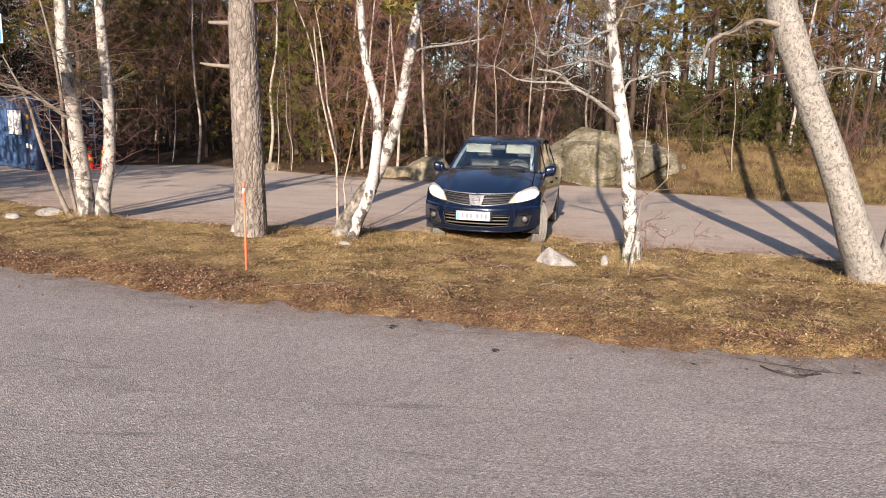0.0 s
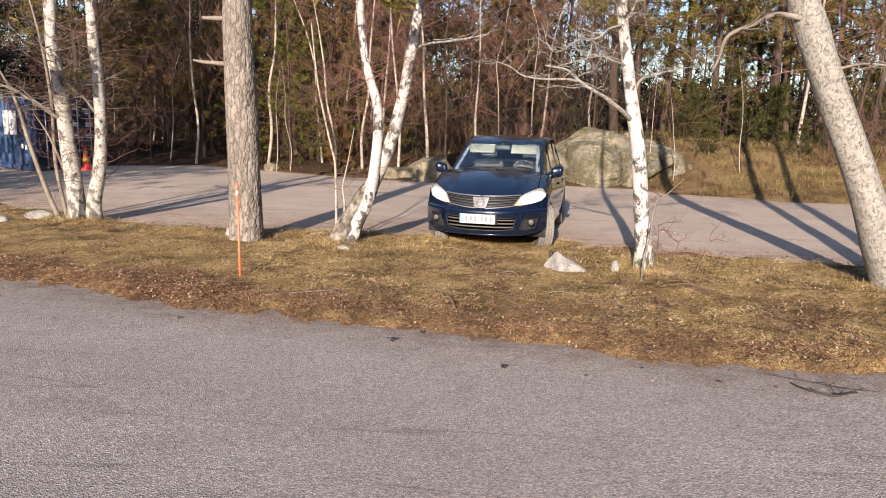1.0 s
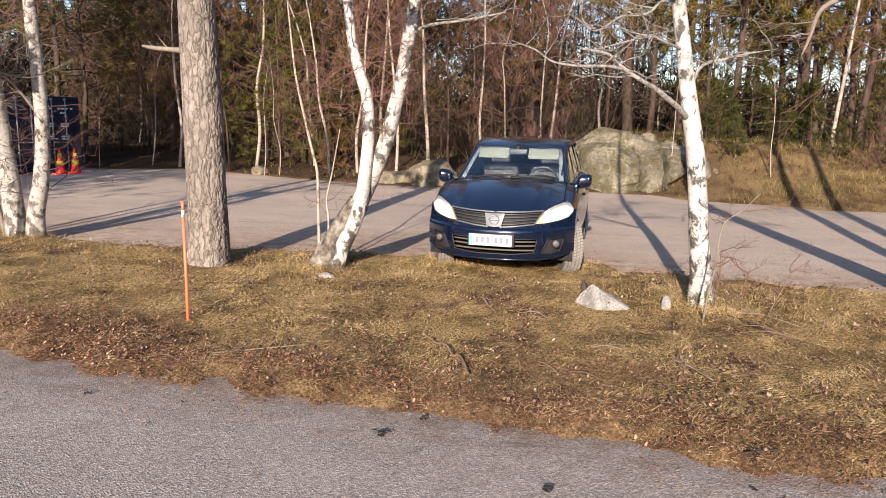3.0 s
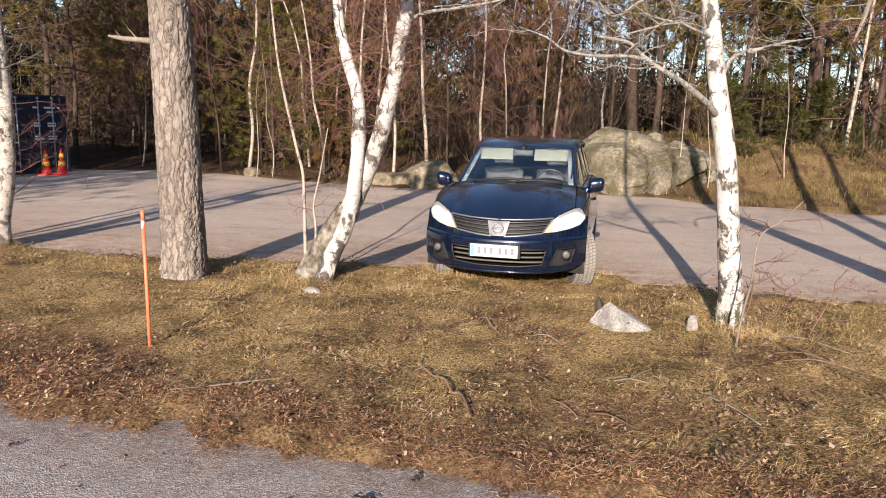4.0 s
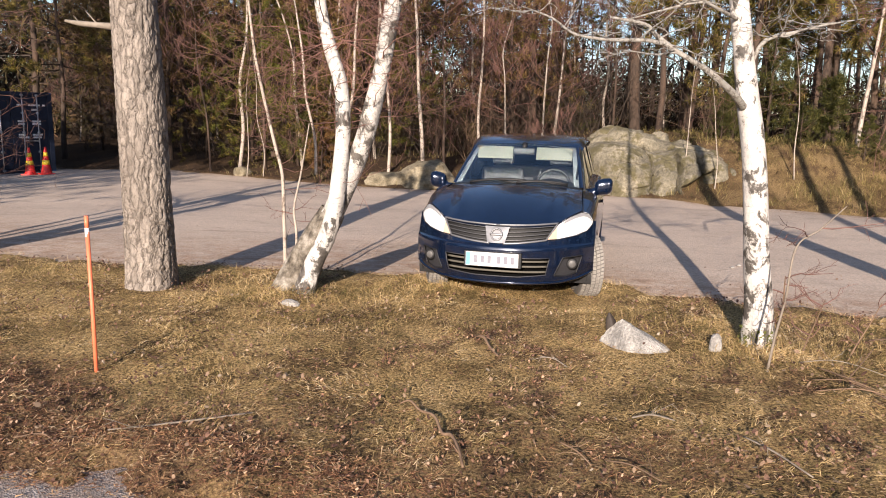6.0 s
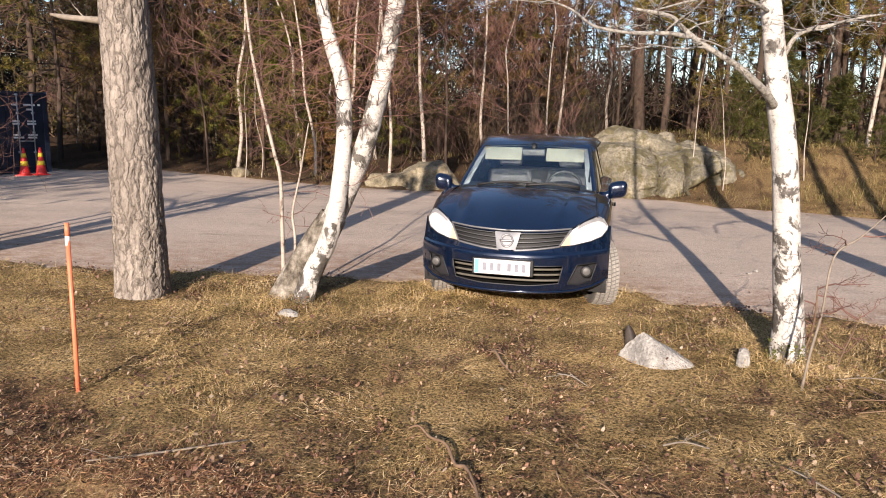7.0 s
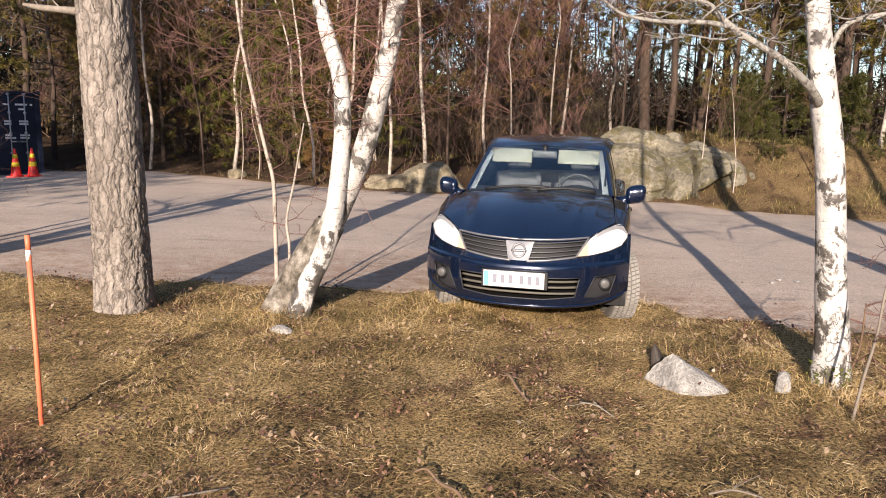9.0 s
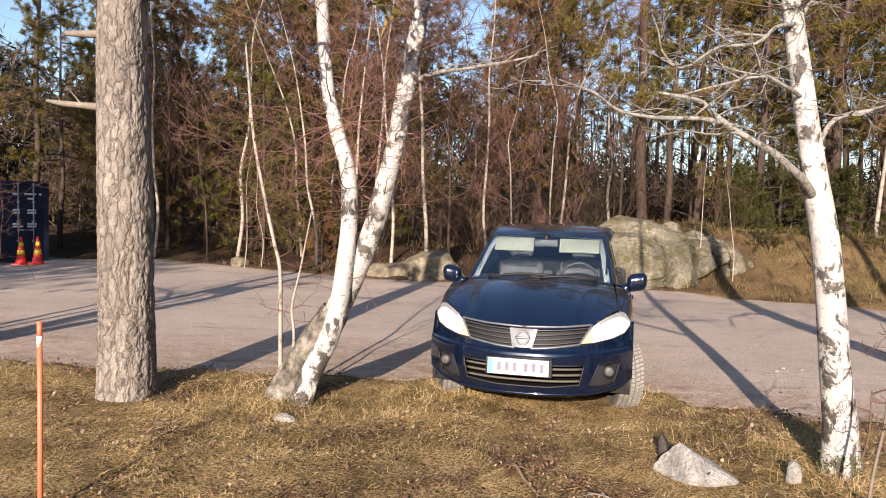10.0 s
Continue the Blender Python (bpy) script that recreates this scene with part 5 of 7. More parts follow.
def unseen_side_wood():
    """Woods added out of view to both sides and behind, closing the place to hold back sky light."""
    rng = np.random.default_rng(91)
    n = 36000
    k = rng.integers(0, 3, n)
    x = np.where(k == 0, rng.uniform(-42, -28, n), np.where(k == 1, rng.uniform(18, 34, n), rng.uniform(-42, 34, n)))
    y = np.where(k == 2, rng.uniform(-70, -58, n), rng.uniform(-60, 36, n))
    z = rng.uniform(0, 1, n) ** 0.9 * 13
    c = np.stack([x, y, z], -1)
    way = rng.normal(0, 1, (n, 3))
    way /= np.linalg.norm(way, axis=1)[:, None]
    side = np.cross(way, rng.normal(0, 1, (n, 3)))
    side /= np.linalg.norm(side, axis=1)[:, None]
    ln, wd = rng.uniform(0.8, 2.2, n)[:, None], rng.uniform(0.15, 0.4, n)[:, None]
    v = np.stack([c - side * wd, c + side * wd, c + way * ln], 1).reshape(-1, 3)
    v[:, 2] = np.maximum(v[:, 2], 0.0)
    tagged(new("unseen_side_wood", quick_mesh("unseen_side_wood", v, np.arange(n * 3).reshape(-1, 3), SHADED_WOOD)), "added unseen woodland round the place that holds back sky light", "woodland", kind="stuff")


def rest_on(x, y):
    return float(ground_height(np.array([x]), np.array([y]))[0])


def plant(kinds, spots, rng, lo=0.85, hi=1.15):
    """Sets the made things out on the spots: the first ones move there, the rest are copies."""
    for k, (x, y) in enumerate(spots):
        ob = kinds[k % len(kinds)] if k < len(kinds) else copy_thing(kinds[k % len(kinds)], Matrix())
        s = rng.uniform(lo, hi)
        ob.scale = (s, s, s)
        ob.matrix_basis = pose(x, y, rest_on(x, y) - 0.03, rng.normal(0, 1.5), rng.normal(0, 1.5), rng.uniform(0, 360)) @ Matrix.Scale(s, 4)


def spots_in(rng, n, x0, x1, y0, y1, gap, clear=()):
    """Places spread at random, kept apart, past the lot's edge and out of the clearings (x, y, radius)."""
    out = []
    for _ in range(n * 40):
        if len(out) >= n:
            break
        y = rng.uniform(y0, y1)
        w = 0.6 + 0.4 * (y - 20) / 30
        x = rng.uniform(x0 * w, x1 * w)
        if y < float(lot_far(x)) + 0.5:
            continue
        if any((x - a) ** 2 + (y - b) ** 2 < c * c for a, b, c in clear):
            continue
        if any((x - a) ** 2 + (y - b) ** 2 < gap * gap for a, b in out):
            continue
        out.append((x, y))
    return out


CLEAR = [(3.2, 21.8, 2.0), (-2.8, 21.3, 1.1), (-15.6, 26.5, 5.0), (-13.6, 23.0, 1.6)]


def wood():
    rng = np.random.default_rng(40)
    pines = [far_pine(41, 13, 0.14, 0.30, 34), far_pine(42, 11, 0.11, 0.36, 30), far_pine(43, 14, 0.16, 0.42, 34), far_pine(44, 9, 0.10, 0.2, 36)]
    rusty = [far_pine(45, 9, 0.09, 0.12, 34, NEEDLE_RUST, "shabby conifer of the wood with browned needles"), far_pine(46, 7.5, 0.08, 0.1, 30, NEEDLE_RUST, "shabby conifer of the wood with browned needles")]
    plant(rusty, [(-8.2, 26.2), (-5.0, 25.9), (-12.0, 26.8), (-2.9, 26.6), (-7.0, 27.4), (-0.6, 26.0), (-12.6, 28.0), (-15.2, 30.0), (0.2, 26.8), (-17.6, 32.0), (-4.2, 28.2)], rng, 0.8, 1.1)
    fixed = [(-8.9, 26.9), (0.9, 26.5), (3.3, 27.0), (5.8, 27.0), (7.9, 24.5), (8.7, 25.2), (-6.9, 27.5), (10.8, 24.0), (-12.5, 29.0), (0.3, 29.0), (6.6, 30.5), (9.8, 28.5)]
    plant(pines, fixed + spots_in(rng, 22, -34, 26, 27, 48, 2.2, CLEAR + [(12, 40, 6.0)]), rng)
    birches = [far_birch(51, 8.5, 0.055, True), far_birch(52, 7.0, 0.04, False), far_birch(53, 9.5, 0.05, True), far_birch(54, 6.0, 0.03, True), far_birch(55, 8.0, 0.048, True)]
    fixed = [(-2.75, 21.9), (-2.15, 21.4), (-1.35, 23.0), (-0.75, 23.2), (-4.9, 22.6), (-8.4, 23.9), (-9.2, 23.6), (-11.3, 24.7), (-12.9, 26.0), (-5.9, 22.9), (8.0, 22.3), (9.2, 21.5), (-3.7, 22.4), (0.4, 23.8), (-6.8, 24.5)]
    plant(birches, fixed + spots_in(rng, 40, -26, 18, 24.0, 40, 1.2, CLEAR + [(5.5, 24, 3.4), (7.5, 30, 4.0), (3.4, 28, 1.8)]), rng)
    bushes = [thicket(61, 2.6), thicket(62, 2.0), thicket(63, 3.2), thicket(64, 1.6)]
    plant(bushes, [(-4.6, 24.2), (-5.9, 24.6), (1.2, 23.4), (0.5, 23.0), (-0.4, 22.8), (-1.4, 23.4), (1.8, 24.2), (8.8, 20.4), (9.6, 21.2), (4.6, 23.4), (-2.6, 24.4)] + spots_in(rng, 30, -24, 2, 25.5, 36, 1.2, CLEAR), rng)
    firs = [young_conifer(71, 2.6), young_conifer(72, 3.6), young_conifer(73, 1.7), young_conifer(74, 5.0)]
    plant(firs, [(-6.3, 24.6), (-5.4, 24.6), (5.6, 24.4), (-7.4, 25.6), (6.6, 24.6), (-10.6, 26.5), (7.6, 23.2)] + spots_in(rng, 16, -26, 20, 25, 42, 1.5, CLEAR + [(6, 28, 5.0), (9, 36, 7.0)]), rng)
    plant([young_conifer(75, 5.5, NEEDLE_BRIGHT, "young pine with bright yellow-green needles at the wood edge"), young_conifer(76, 4.2, NEEDLE_BRIGHT, "young pine with bright yellow-green needles at the wood edge")], [(-7.7, 24.0), (-6.9, 24.6), (-8.6, 25.4), (-5.2, 25.6), (-3.6, 25.2)], rng)
    plant([young_conifer(77, 2.0, OAK_BROWN, "small oak bush holding withered orange-brown leaves")], [(-5.9, 23.6)], rng, 0.6, 0.8)
    low = [copy_thing(pines[3], Matrix()) for _ in range(15)]
    plant(low, [(7.2, 27.0), (11.6, 28.0), (9.2, 29.6), (12.6, 25.6), (3.9, 26.4), (5.3, 28.2), (6.4, 25.8), (-6.4, 26.6), (-7.8, 28.4), (-14.0, 29.6), (0.0, 28.0), (8.4, 26.0), (10.2, 26.6), (9.4, 23.8), (-18.0, 30.2)], rng, 0.95, 1.2)
    # dense firs just outside the view, whose shade falls on the lot's end
    shade = [copy_thing(firs[3], Matrix()) for _ in range(9)]
    plant(shade, [(-18.2, 17.6), (-16.6, 15.2), (-15.9, 14.4), (-14.3, 13.3), (-17.5, 15.6), (-12.8, 12.0), (-19.0, 17.0), (-13.6, 10.4), (-15.2, 11.6)], rng, 1.45, 1.6)
    # tall pines added behind the camera, unseen, to throw shade on the left wood
    tall = [copy_thing(pines[2], Matrix()) for _ in range(3)]
    plant(tall, [(-17.0, -9.5), (-14.6, -11.0), (-19.5, -10.5)], rng, 1.4, 1.5)
    # pines added past the left edge of view to shade the wood higher up
    side = [copy_thing(pines[1], Matrix()) for _ in range(5)]
    plant(side, [(-16.8, 13.0), (-18.6, 14.4), (-15.4, 11.0), (-20.6, 16.0), (-17.4, 11.4)], rng, 1.2, 1.35)
    # low evergreens on the bank
    shrubs = [copy_thing(firs[0], Matrix()) for _ in range(5)]
    plant(shrubs, [(5.3, 21.5), (6.5, 21.9), (7.7, 21.2), (8.7, 22.0), (4.9, 22.9)], rng, 0.32, 0.5)
    # slim single saplings at the lot's far edge
    for k, (x, y, h) in enumerate(((4.15, 20.3, 1.9), (5.9, 20.4, 2.2), (3.55, 20.9, 2.4), (-7.2, 22.4, 2.4), (-7.7, 22.5, 2.3))):
        z = rest_on(x, y)
        d, e = rng.normal(0, 0.09), rng.normal(0, 0.05, 3)
        sapling([(x, y, z - 0.05, 0.014), (x + d * 0.2 + e[0], y, z + h * 0.3, 0.012), (x + d * 0.5 + e[1], y, z + h * 0.65, 0.009), (x + d + e[2], y, z + h, 0.006), (x + d * 1.5, y, z + h * 1.4, 0.003)], "slim pale sapling at the far edge of the lot", 80 + k, 12, None, 0.6)


def boulder(name, place, size, seed, mat, label, category, group="", turn=0.0, cuts=9, level_of=4, rough=0.06, facets=(), blocky=False):
    """A rock: a ball cut by random planes into worn facets, then roughened."""
    rng = np.random.default_rng(seed)
    bm = bmesh.new()
    bmesh.ops.create_icosphere(bm, subdivisions=level_of, radius=1.0)
    planes = [(unit(rng.normal(0, 1, 3) * np.array((1, 1, 0.8))), rng.uniform(0.55, 0.85)) for _ in range(cuts)]
    planes = [(unit(n), d) for n, d in facets] or planes
    if blocky:
        axes = np.array(((1, 0, 0.1), (-1, 0, 0.15), (0, -1, 0.25), (0, 1, 0.2), (0.15, -0.2, 1), (0.7, -0.7, 0.2), (-0.6, -0.8, 0.3), (0.1, -0.7, 0.8), (-0.6, 0, 0.8)))
        planes = [(unit(a + rng.normal(0, 0.22, 3)), rng.uniform(0.5, 0.78)) for a in axes]
    off = Vector(rng.uniform(-50, 50, 3))
    for v in bm.verts:
        p = np.array(v.co)
        for n, d in planes:
            k = p @ n - d
            if k > 0:
                p = p - n * k * 0.92
        q = Vector(p)
        q *= 1 + rough * noise.fractal(q * 2.2 + off, 0.8, 2.1, 5) + rough * 0.5 * noise.fractal(q * 7 + off, 0.8, 2.1, 3)
        v.co = q
    g = Geo()
    g.bm(bm, Matrix.Diagonal((*size, 1)))
    me = sharpen(g.mesh(name, mat), 40)
    ob = new(name, me)
    ob.matrix_basis = pose(*place, 0, 0, turn)
    return tagged(ob, label, category, group)


wood()
far_wood()
far_trunks()
unseen_side_wood()
def rock_outcrop():
    """A low granite cliff at the wood's edge: bulging blocks parted by cracks, a ledge, and an upper tier set back."""
    xs_ = np.linspace(0.2, 5.35, 150)
    rows = 110
    v = np.linspace(0, 1, rows)
    base = np.interp(xs_, [0.2, 1.0, 2.0, 3.0, 4.0, 4.7, 5.35], [21.6, 20.95, 20.6, 20.5, 20.4, 20.35, 20.9])
    face = np.interp(xs_, [0.2, 0.9, 1.6, 2.3, 2.75, 2.95, 3.3, 3.5, 4.05, 4.35, 4.9, 5.35], [0.3, 0.8, 1.2, 1.2, 1.05, 0.98, 1.02, 1.1, 1.08, 0.98, 0.62, 0.1])
    crown = np.interp(xs_, [0.2, 0.9, 1.7, 2.1, 2.7, 3.3, 3.8, 4.3, 4.9, 5.35], [0.4, 0.95, 1.42, 1.6, 1.5, 1.3, 1.25, 1.15, 0.8, 0.2])
    x, t = np.meshgrid(xs_, v)
    # the way up the profile: the face to 0.55, the ledge to 0.68, the upper tier to 0.8, then back into the bank
    f1, f2, f3, f4 = np.clip(t / 0.55, 0, 1), np.clip((t - 0.55) / 0.13, 0, 1), np.clip((t - 0.68) / 0.12, 0, 1), np.clip((t - 0.8) / 0.2, 0, 1)
    round_over = np.sin(f1 * np.pi / 2)
    z = -0.25 + (face[None] + 0.25) * (0.55 * f1 + 0.45 * round_over) + 0.05 * f2 + np.maximum(crown - face - 0.05, 0.02)[None] * np.sin(f3 * np.pi / 2) - 0.35 * f4 ** 2
    y = base[None] + 0.28 * f1 + 0.42 * (1 - np.sqrt(np.maximum(1 - f1 ** 2.6, 0))) + 0.42 * f2 + 0.4 * f3 ** 1.5 + 1.8 * f4
    # cracks between the blocks, each one wandering as it rises; every block swells between its cracks and stands at its own depth
    wob = 0.10 * fbm(x * 0.4, z * 1.8, 1.0, 3, 203) + 0.05 * fbm(x, z, 5.0, 2, 204)
    lines = np.array([0.35, 1.32, 2.84, 3.42, 4.02, 4.62, 5.3])
    tilt = np.array([0.0, 0.05, -0.06, 0.04, -0.10, 0.12, 0.0])
    depth = np.array([0.15, 0.0, 0.10, -0.02, 0.12, 0.22])
    face_part = smoothstep(0.75, 0.55, t)
    push, gap = np.zeros_like(x), np.zeros_like(x)
    rng = np.random.default_rng(205)
    for k in range(len(lines) - 1):
        a = lines[k] + tilt[k] * z + wob
        b = lines[k + 1] + tilt[k + 1] * z + wob
        inside_ = (x >= a) & (x < b)
        q = np.clip((x - a) / np.maximum(b - a, 0.05), 0, 1) * 2 - 1
        mx, mz = (a + b) / 2, rng.uniform(0.3, 0.7)
        facet = np.full_like(x, -0.22)
        for _ in range(6):
            gx_, gz_, c_ = rng.uniform(-0.55, 0.55), rng.uniform(-0.35, 0.45), rng.uniform(-0.24, -0.12)
            facet = np.maximum(facet, gx_ * (x - mx) + gz_ * (z - mz) + c_)
        push = np.where(inside_, depth[k] + facet + 0.10 * np.abs(q) ** 5, push)
        near = np.minimum(np.abs(x - a), np.abs(x - b))
        gap = np.where(inside_, np.exp(-(near / 0.028) ** 2) * np.clip(0.5 + 1.2 * fbm(x, z, 2.0, 2, 214), 0.1, 1), gap)
    y = y + face_part * (push + 0.22 * gap)
    # slanting joints: one over the low slab at the foot, one under the main block's brow
    for x0, x1, z0, z1, w, cut in ((3.42, 4.3, 0.18, 0.66, 0.07, 0.34), (2.0, 2.84, 0.78, 0.70, 0.025, 0.07), (2.3, 2.84, 0.12, 0.28, 0.025, 0.08)):
        line = z0 + (x - x0) / (x1 - x0) * (z1 - z0) + 0.05 * fbm(x, z, 3.0, 2, 207)
        y = y + cut * np.exp(-((z - line) / w) ** 2) * smoothstep(x0 - 0.02, x0 + 0.1, x) * smoothstep(x1 + 0.02, x1 - 0.12, x) * face_part
    y = y + face_part * (0.09 * fbm(x, z, 1.3, 3, 218) + 0.05 * fbm(x, z, 5.0, 3, 209) + 0.025 * fbm(x, z, 14.0, 2, 220))
    z = z + (1 - face_part) * (0.10 * fbm(x, y, 1.7, 4, 210) + 0.03 * fbm(x, y, 8.0, 2, 211)) + 0.015 * fbm(x, t * 9, 7.0, 2, 212)
    g = Geo()
    g.grid(np.stack([x, y, z], -1))
    ob = new("outcrop_rock", sharpen(g.mesh("outcrop_rock", ROCK), 32))
    tagged(ob, "low cracked granite cliff at the wood edge, grey with tan lichen", "rock", "rock outcrop")


rock_outcrop()
OUT = "loose granite block on the outcrop, grey with tan lichen"
for k, (p, s, t) in enumerate((
    ((3.2, 22.2, 1.30), (0.36, 0.3, 0.30), 20), ((1.85, 22.2, 1.42), (0.42, 0.35, 0.24), -15), ((3.72, 22.0, 1.18), (0.36, 0.26, 0.16), 40), ((3.88, 20.42, 0.02), (0.44, 0.34, 0.34), 15),
    ((4.2, 21.6, 0.98), (0.42, 0.3, 0.18), 10), ((5.2, 21.1, 0.25), (0.45, 0.4, 0.35), 50), ((6.3, 21.2, 0.62), (0.35, 0.25, 0.14), 40), ((2.5, 22.3, 1.42), (0.5, 0.35, 0.2), 5))):
    boulder("outcrop_rock", p, s, 100 + k, ROCK, OUT, "rock", "rock outcrop", t, 17, 4, 0.075, (), True)
boulder("boulder", (-2.5, 21.3, 0.15), (1.05, 0.75, 0.72), 120, TAN_ROCK, "weathered tan boulder at the far edge of the lot", "rock", "", 8, 9, 5, 0.10, (), True)
boulder("boulder", (-3.5, 21.3, 0.08), (0.7, 0.5, 0.36), 121, TAN_ROCK, "low tan boulder at the far edge of the lot", "rock", "", 10, 9, 4, 0.10, (), True)
boulder("boulder", (-8.0, 22.9, 0.05), (0.3, 0.3, 0.2), 122, TAN_ROCK, "low tan boulder at the far edge of the lot", "rock", "", 60)


# ---- small things on the verge ----
def marker_pole():
    t = thing("marker_pole", (-2.98, 7.6, 0.0), "thin orange plastic snow pole standing in the grass", "marker pole")
    g = Geo()
    g.tube([(0.0, 0.0, -0.1), (-0.005, 0.01, 0.4), (-0.02, 0.03, 0.955)], [0.0125, 0.0125, 0.0125], 16)
    part("pole", g, ORANGE, t)
    b = Geo()
    b.tube([(-0.02, 0.03, 0.945), (-0.0215, 0.032, 1.03)], [0.0128, 0.0128], 16)
    part("cap", b, ORANGE, t)
    r = Geo()
    r.tube([(-0.0195, 0.0285, 0.90), (-0.0205, 0.0298, 0.955)], [0.0132, 0.0132], 16)
    part("reflector_band", r, WHITE, t, "white reflector band")


ORANGE = plain("orange_plastic", (0.84, 0.19, 0.09), 0.5, dirt=0.15)
WHITE = plain("white_plastic", (0.8, 0.79, 0.76), 0.5)
marker_pole()
boulder("rock", (0.57, 8.70, 0.03), (0.33, 0.26, 0.26), 131, STONE, "pale grey granite rock lying in the grass", "rock", "", 8, 0, 4, 0.05, [((0.30, -0.72, 0.62), 0.40), ((-0.86, -0.35, 0.36), 0.52), ((0.62, 0.05, 0.78), 0.42), ((0.1, 0.9, 0.42), 0.5), ((0.75, -0.62, 0.2), 0.66), ((-0.3, -0.9, 0.25), 0.6)])
boulder("rock", (0.52, 9.02, 0.06), (0.07, 0.06, 0.09), 137, STONE, "small pale stone behind the granite rock", "rock", "", 40, 7, 3)
boulder("stone", (1.12, 8.74, 0.07), (0.055, 0.055, 0.105), 132, STONE, "small upright whitish stone in the grass by the birch", "stone", "", 30, 7, 3)
boulder("stone", (-2.28, 9.36, 0.05), (0.11, 0.07, 0.055), 133, STONE, "flat grey stone at the foot of the twin birch", "stone", "", -25, 7, 3)
boulder("stone", (-7.95, 10.5, 0.04), (0.16, 0.14, 0.1), 134, STONE, "pale stone in the grass by the pair of birches", "stone", "", 30, 7, 3)
boulder("stone", (-7.65, 11.0, 0.05), (0.24, 0.16, 0.12), 135, STONE, "flat pale stone in the grass by the pair of birches", "stone", "", 10, 7, 3)
boulder("stone", (-4.12, 10.1, 0.06), (0.09, 0.08, 0.1), 136, STONE, "round grey stone at the foot of the pine", "stone", "", 0, 6, 3)


WET_TWIG = surface("dark_wet_wood", [(0.3, (0.02, 0.015, 0.012)), (0.7, (0.06, 0.045, 0.035))], 30.0, 0.7, 0.3, 80.0, 0.004)


def stick(name, rows, label, mat, seed, kids=2):
    rng = np.random.default_rng(seed)
    g = Geo()
    base = rows[0][:3]
    s = spline(local(rows, base), 6)
    g.tube(s[:, :3], s[:, 3], 7, True, 0.1, rng)
    for _ in range(kids):
        c = along(s, rng.uniform(0.2, 0.9))
        grow(g, rng, c[:3], (rng.normal(), rng.normal(), 0.25), rng.uniform(0.06, 0.16), c[3] * 0.5, [1], 4, 3)
    ob = new(name, g.mesh(name, mat))
    ob.location = base
    tagged(ob, label, "stick")


stick("fallen_branch", [(-0.99, 7.33, 0.07, 0.005), (-0.93, 7.30, 0.1, 0.006), (-0.86, 7.21, 0.085, 0.007), (-0.77, 7.09, 0.11, 0.008), (-0.71, 6.92, 0.095, 0.009), (-0.66, 6.87, 0.11, 0.0095), (-0.61, 6.72, 0.105, 0.009), (-0.58, 6.6, 0.08, 0.007)], "crooked grey fallen branch lying in the grass", TWIG_TAN, 141)
stick("fallen_branch", [(-0.60, 8.62, 0.09, 0.008), (-0.57, 8.52, 0.12, 0.010), (-0.52, 8.35, 0.1, 0.010), (-0.46, 8.2, 0.09, 0.007)], "short dark fallen branch in the grass", TWIG_TAN, 142)
stick("twig", [(1.87, 5.3, 0.008, 0.005), (1.93, 5.16, 0.014, 0.007), (2.06, 5.09, 0.01, 0.008), (2.15, 5.12, 0.016, 0.007), (2.26, 5.19, 0.008, 0.005)], "dark forked twig lying on the asphalt edge", WET_TWIG, 143, 6)
stick("twig", [(1.75, 5.46, 0.008, 0.003), (1.95, 5.36, 0.012, 0.004), (2.2, 5.25, 0.01, 0.004), (2.42, 5.22, 0.008, 0.003)], "thin dark twig lying on the asphalt edge", WET_TWIG, 149, 5)
stick("twig", [(-0.05, 6.02, 0.03, 0.003), (0.2, 6.0, 0.035, 0.005), (0.42, 6.05, 0.03, 0.004)], "thin dark twig lying on the asphalt edge", WET_TWIG, 150, 4)
stick("twig", [(0.9, 5.75, 0.04, 0.004), (1.1, 5.8, 0.05, 0.005), (1.3, 5.85, 0.045, 0.004)], "thin dark twig lying on the asphalt edge", WET_TWIG, 144, 5)
stick("twig", [(-2.4, 6.75, 0.07, 0.005), (-2.1, 6.85, 0.085, 0.006), (-1.75, 7.05, 0.08, 0.005)], "pale thin twig lying in the needle litter", TWIG_GREY, 146, 2)

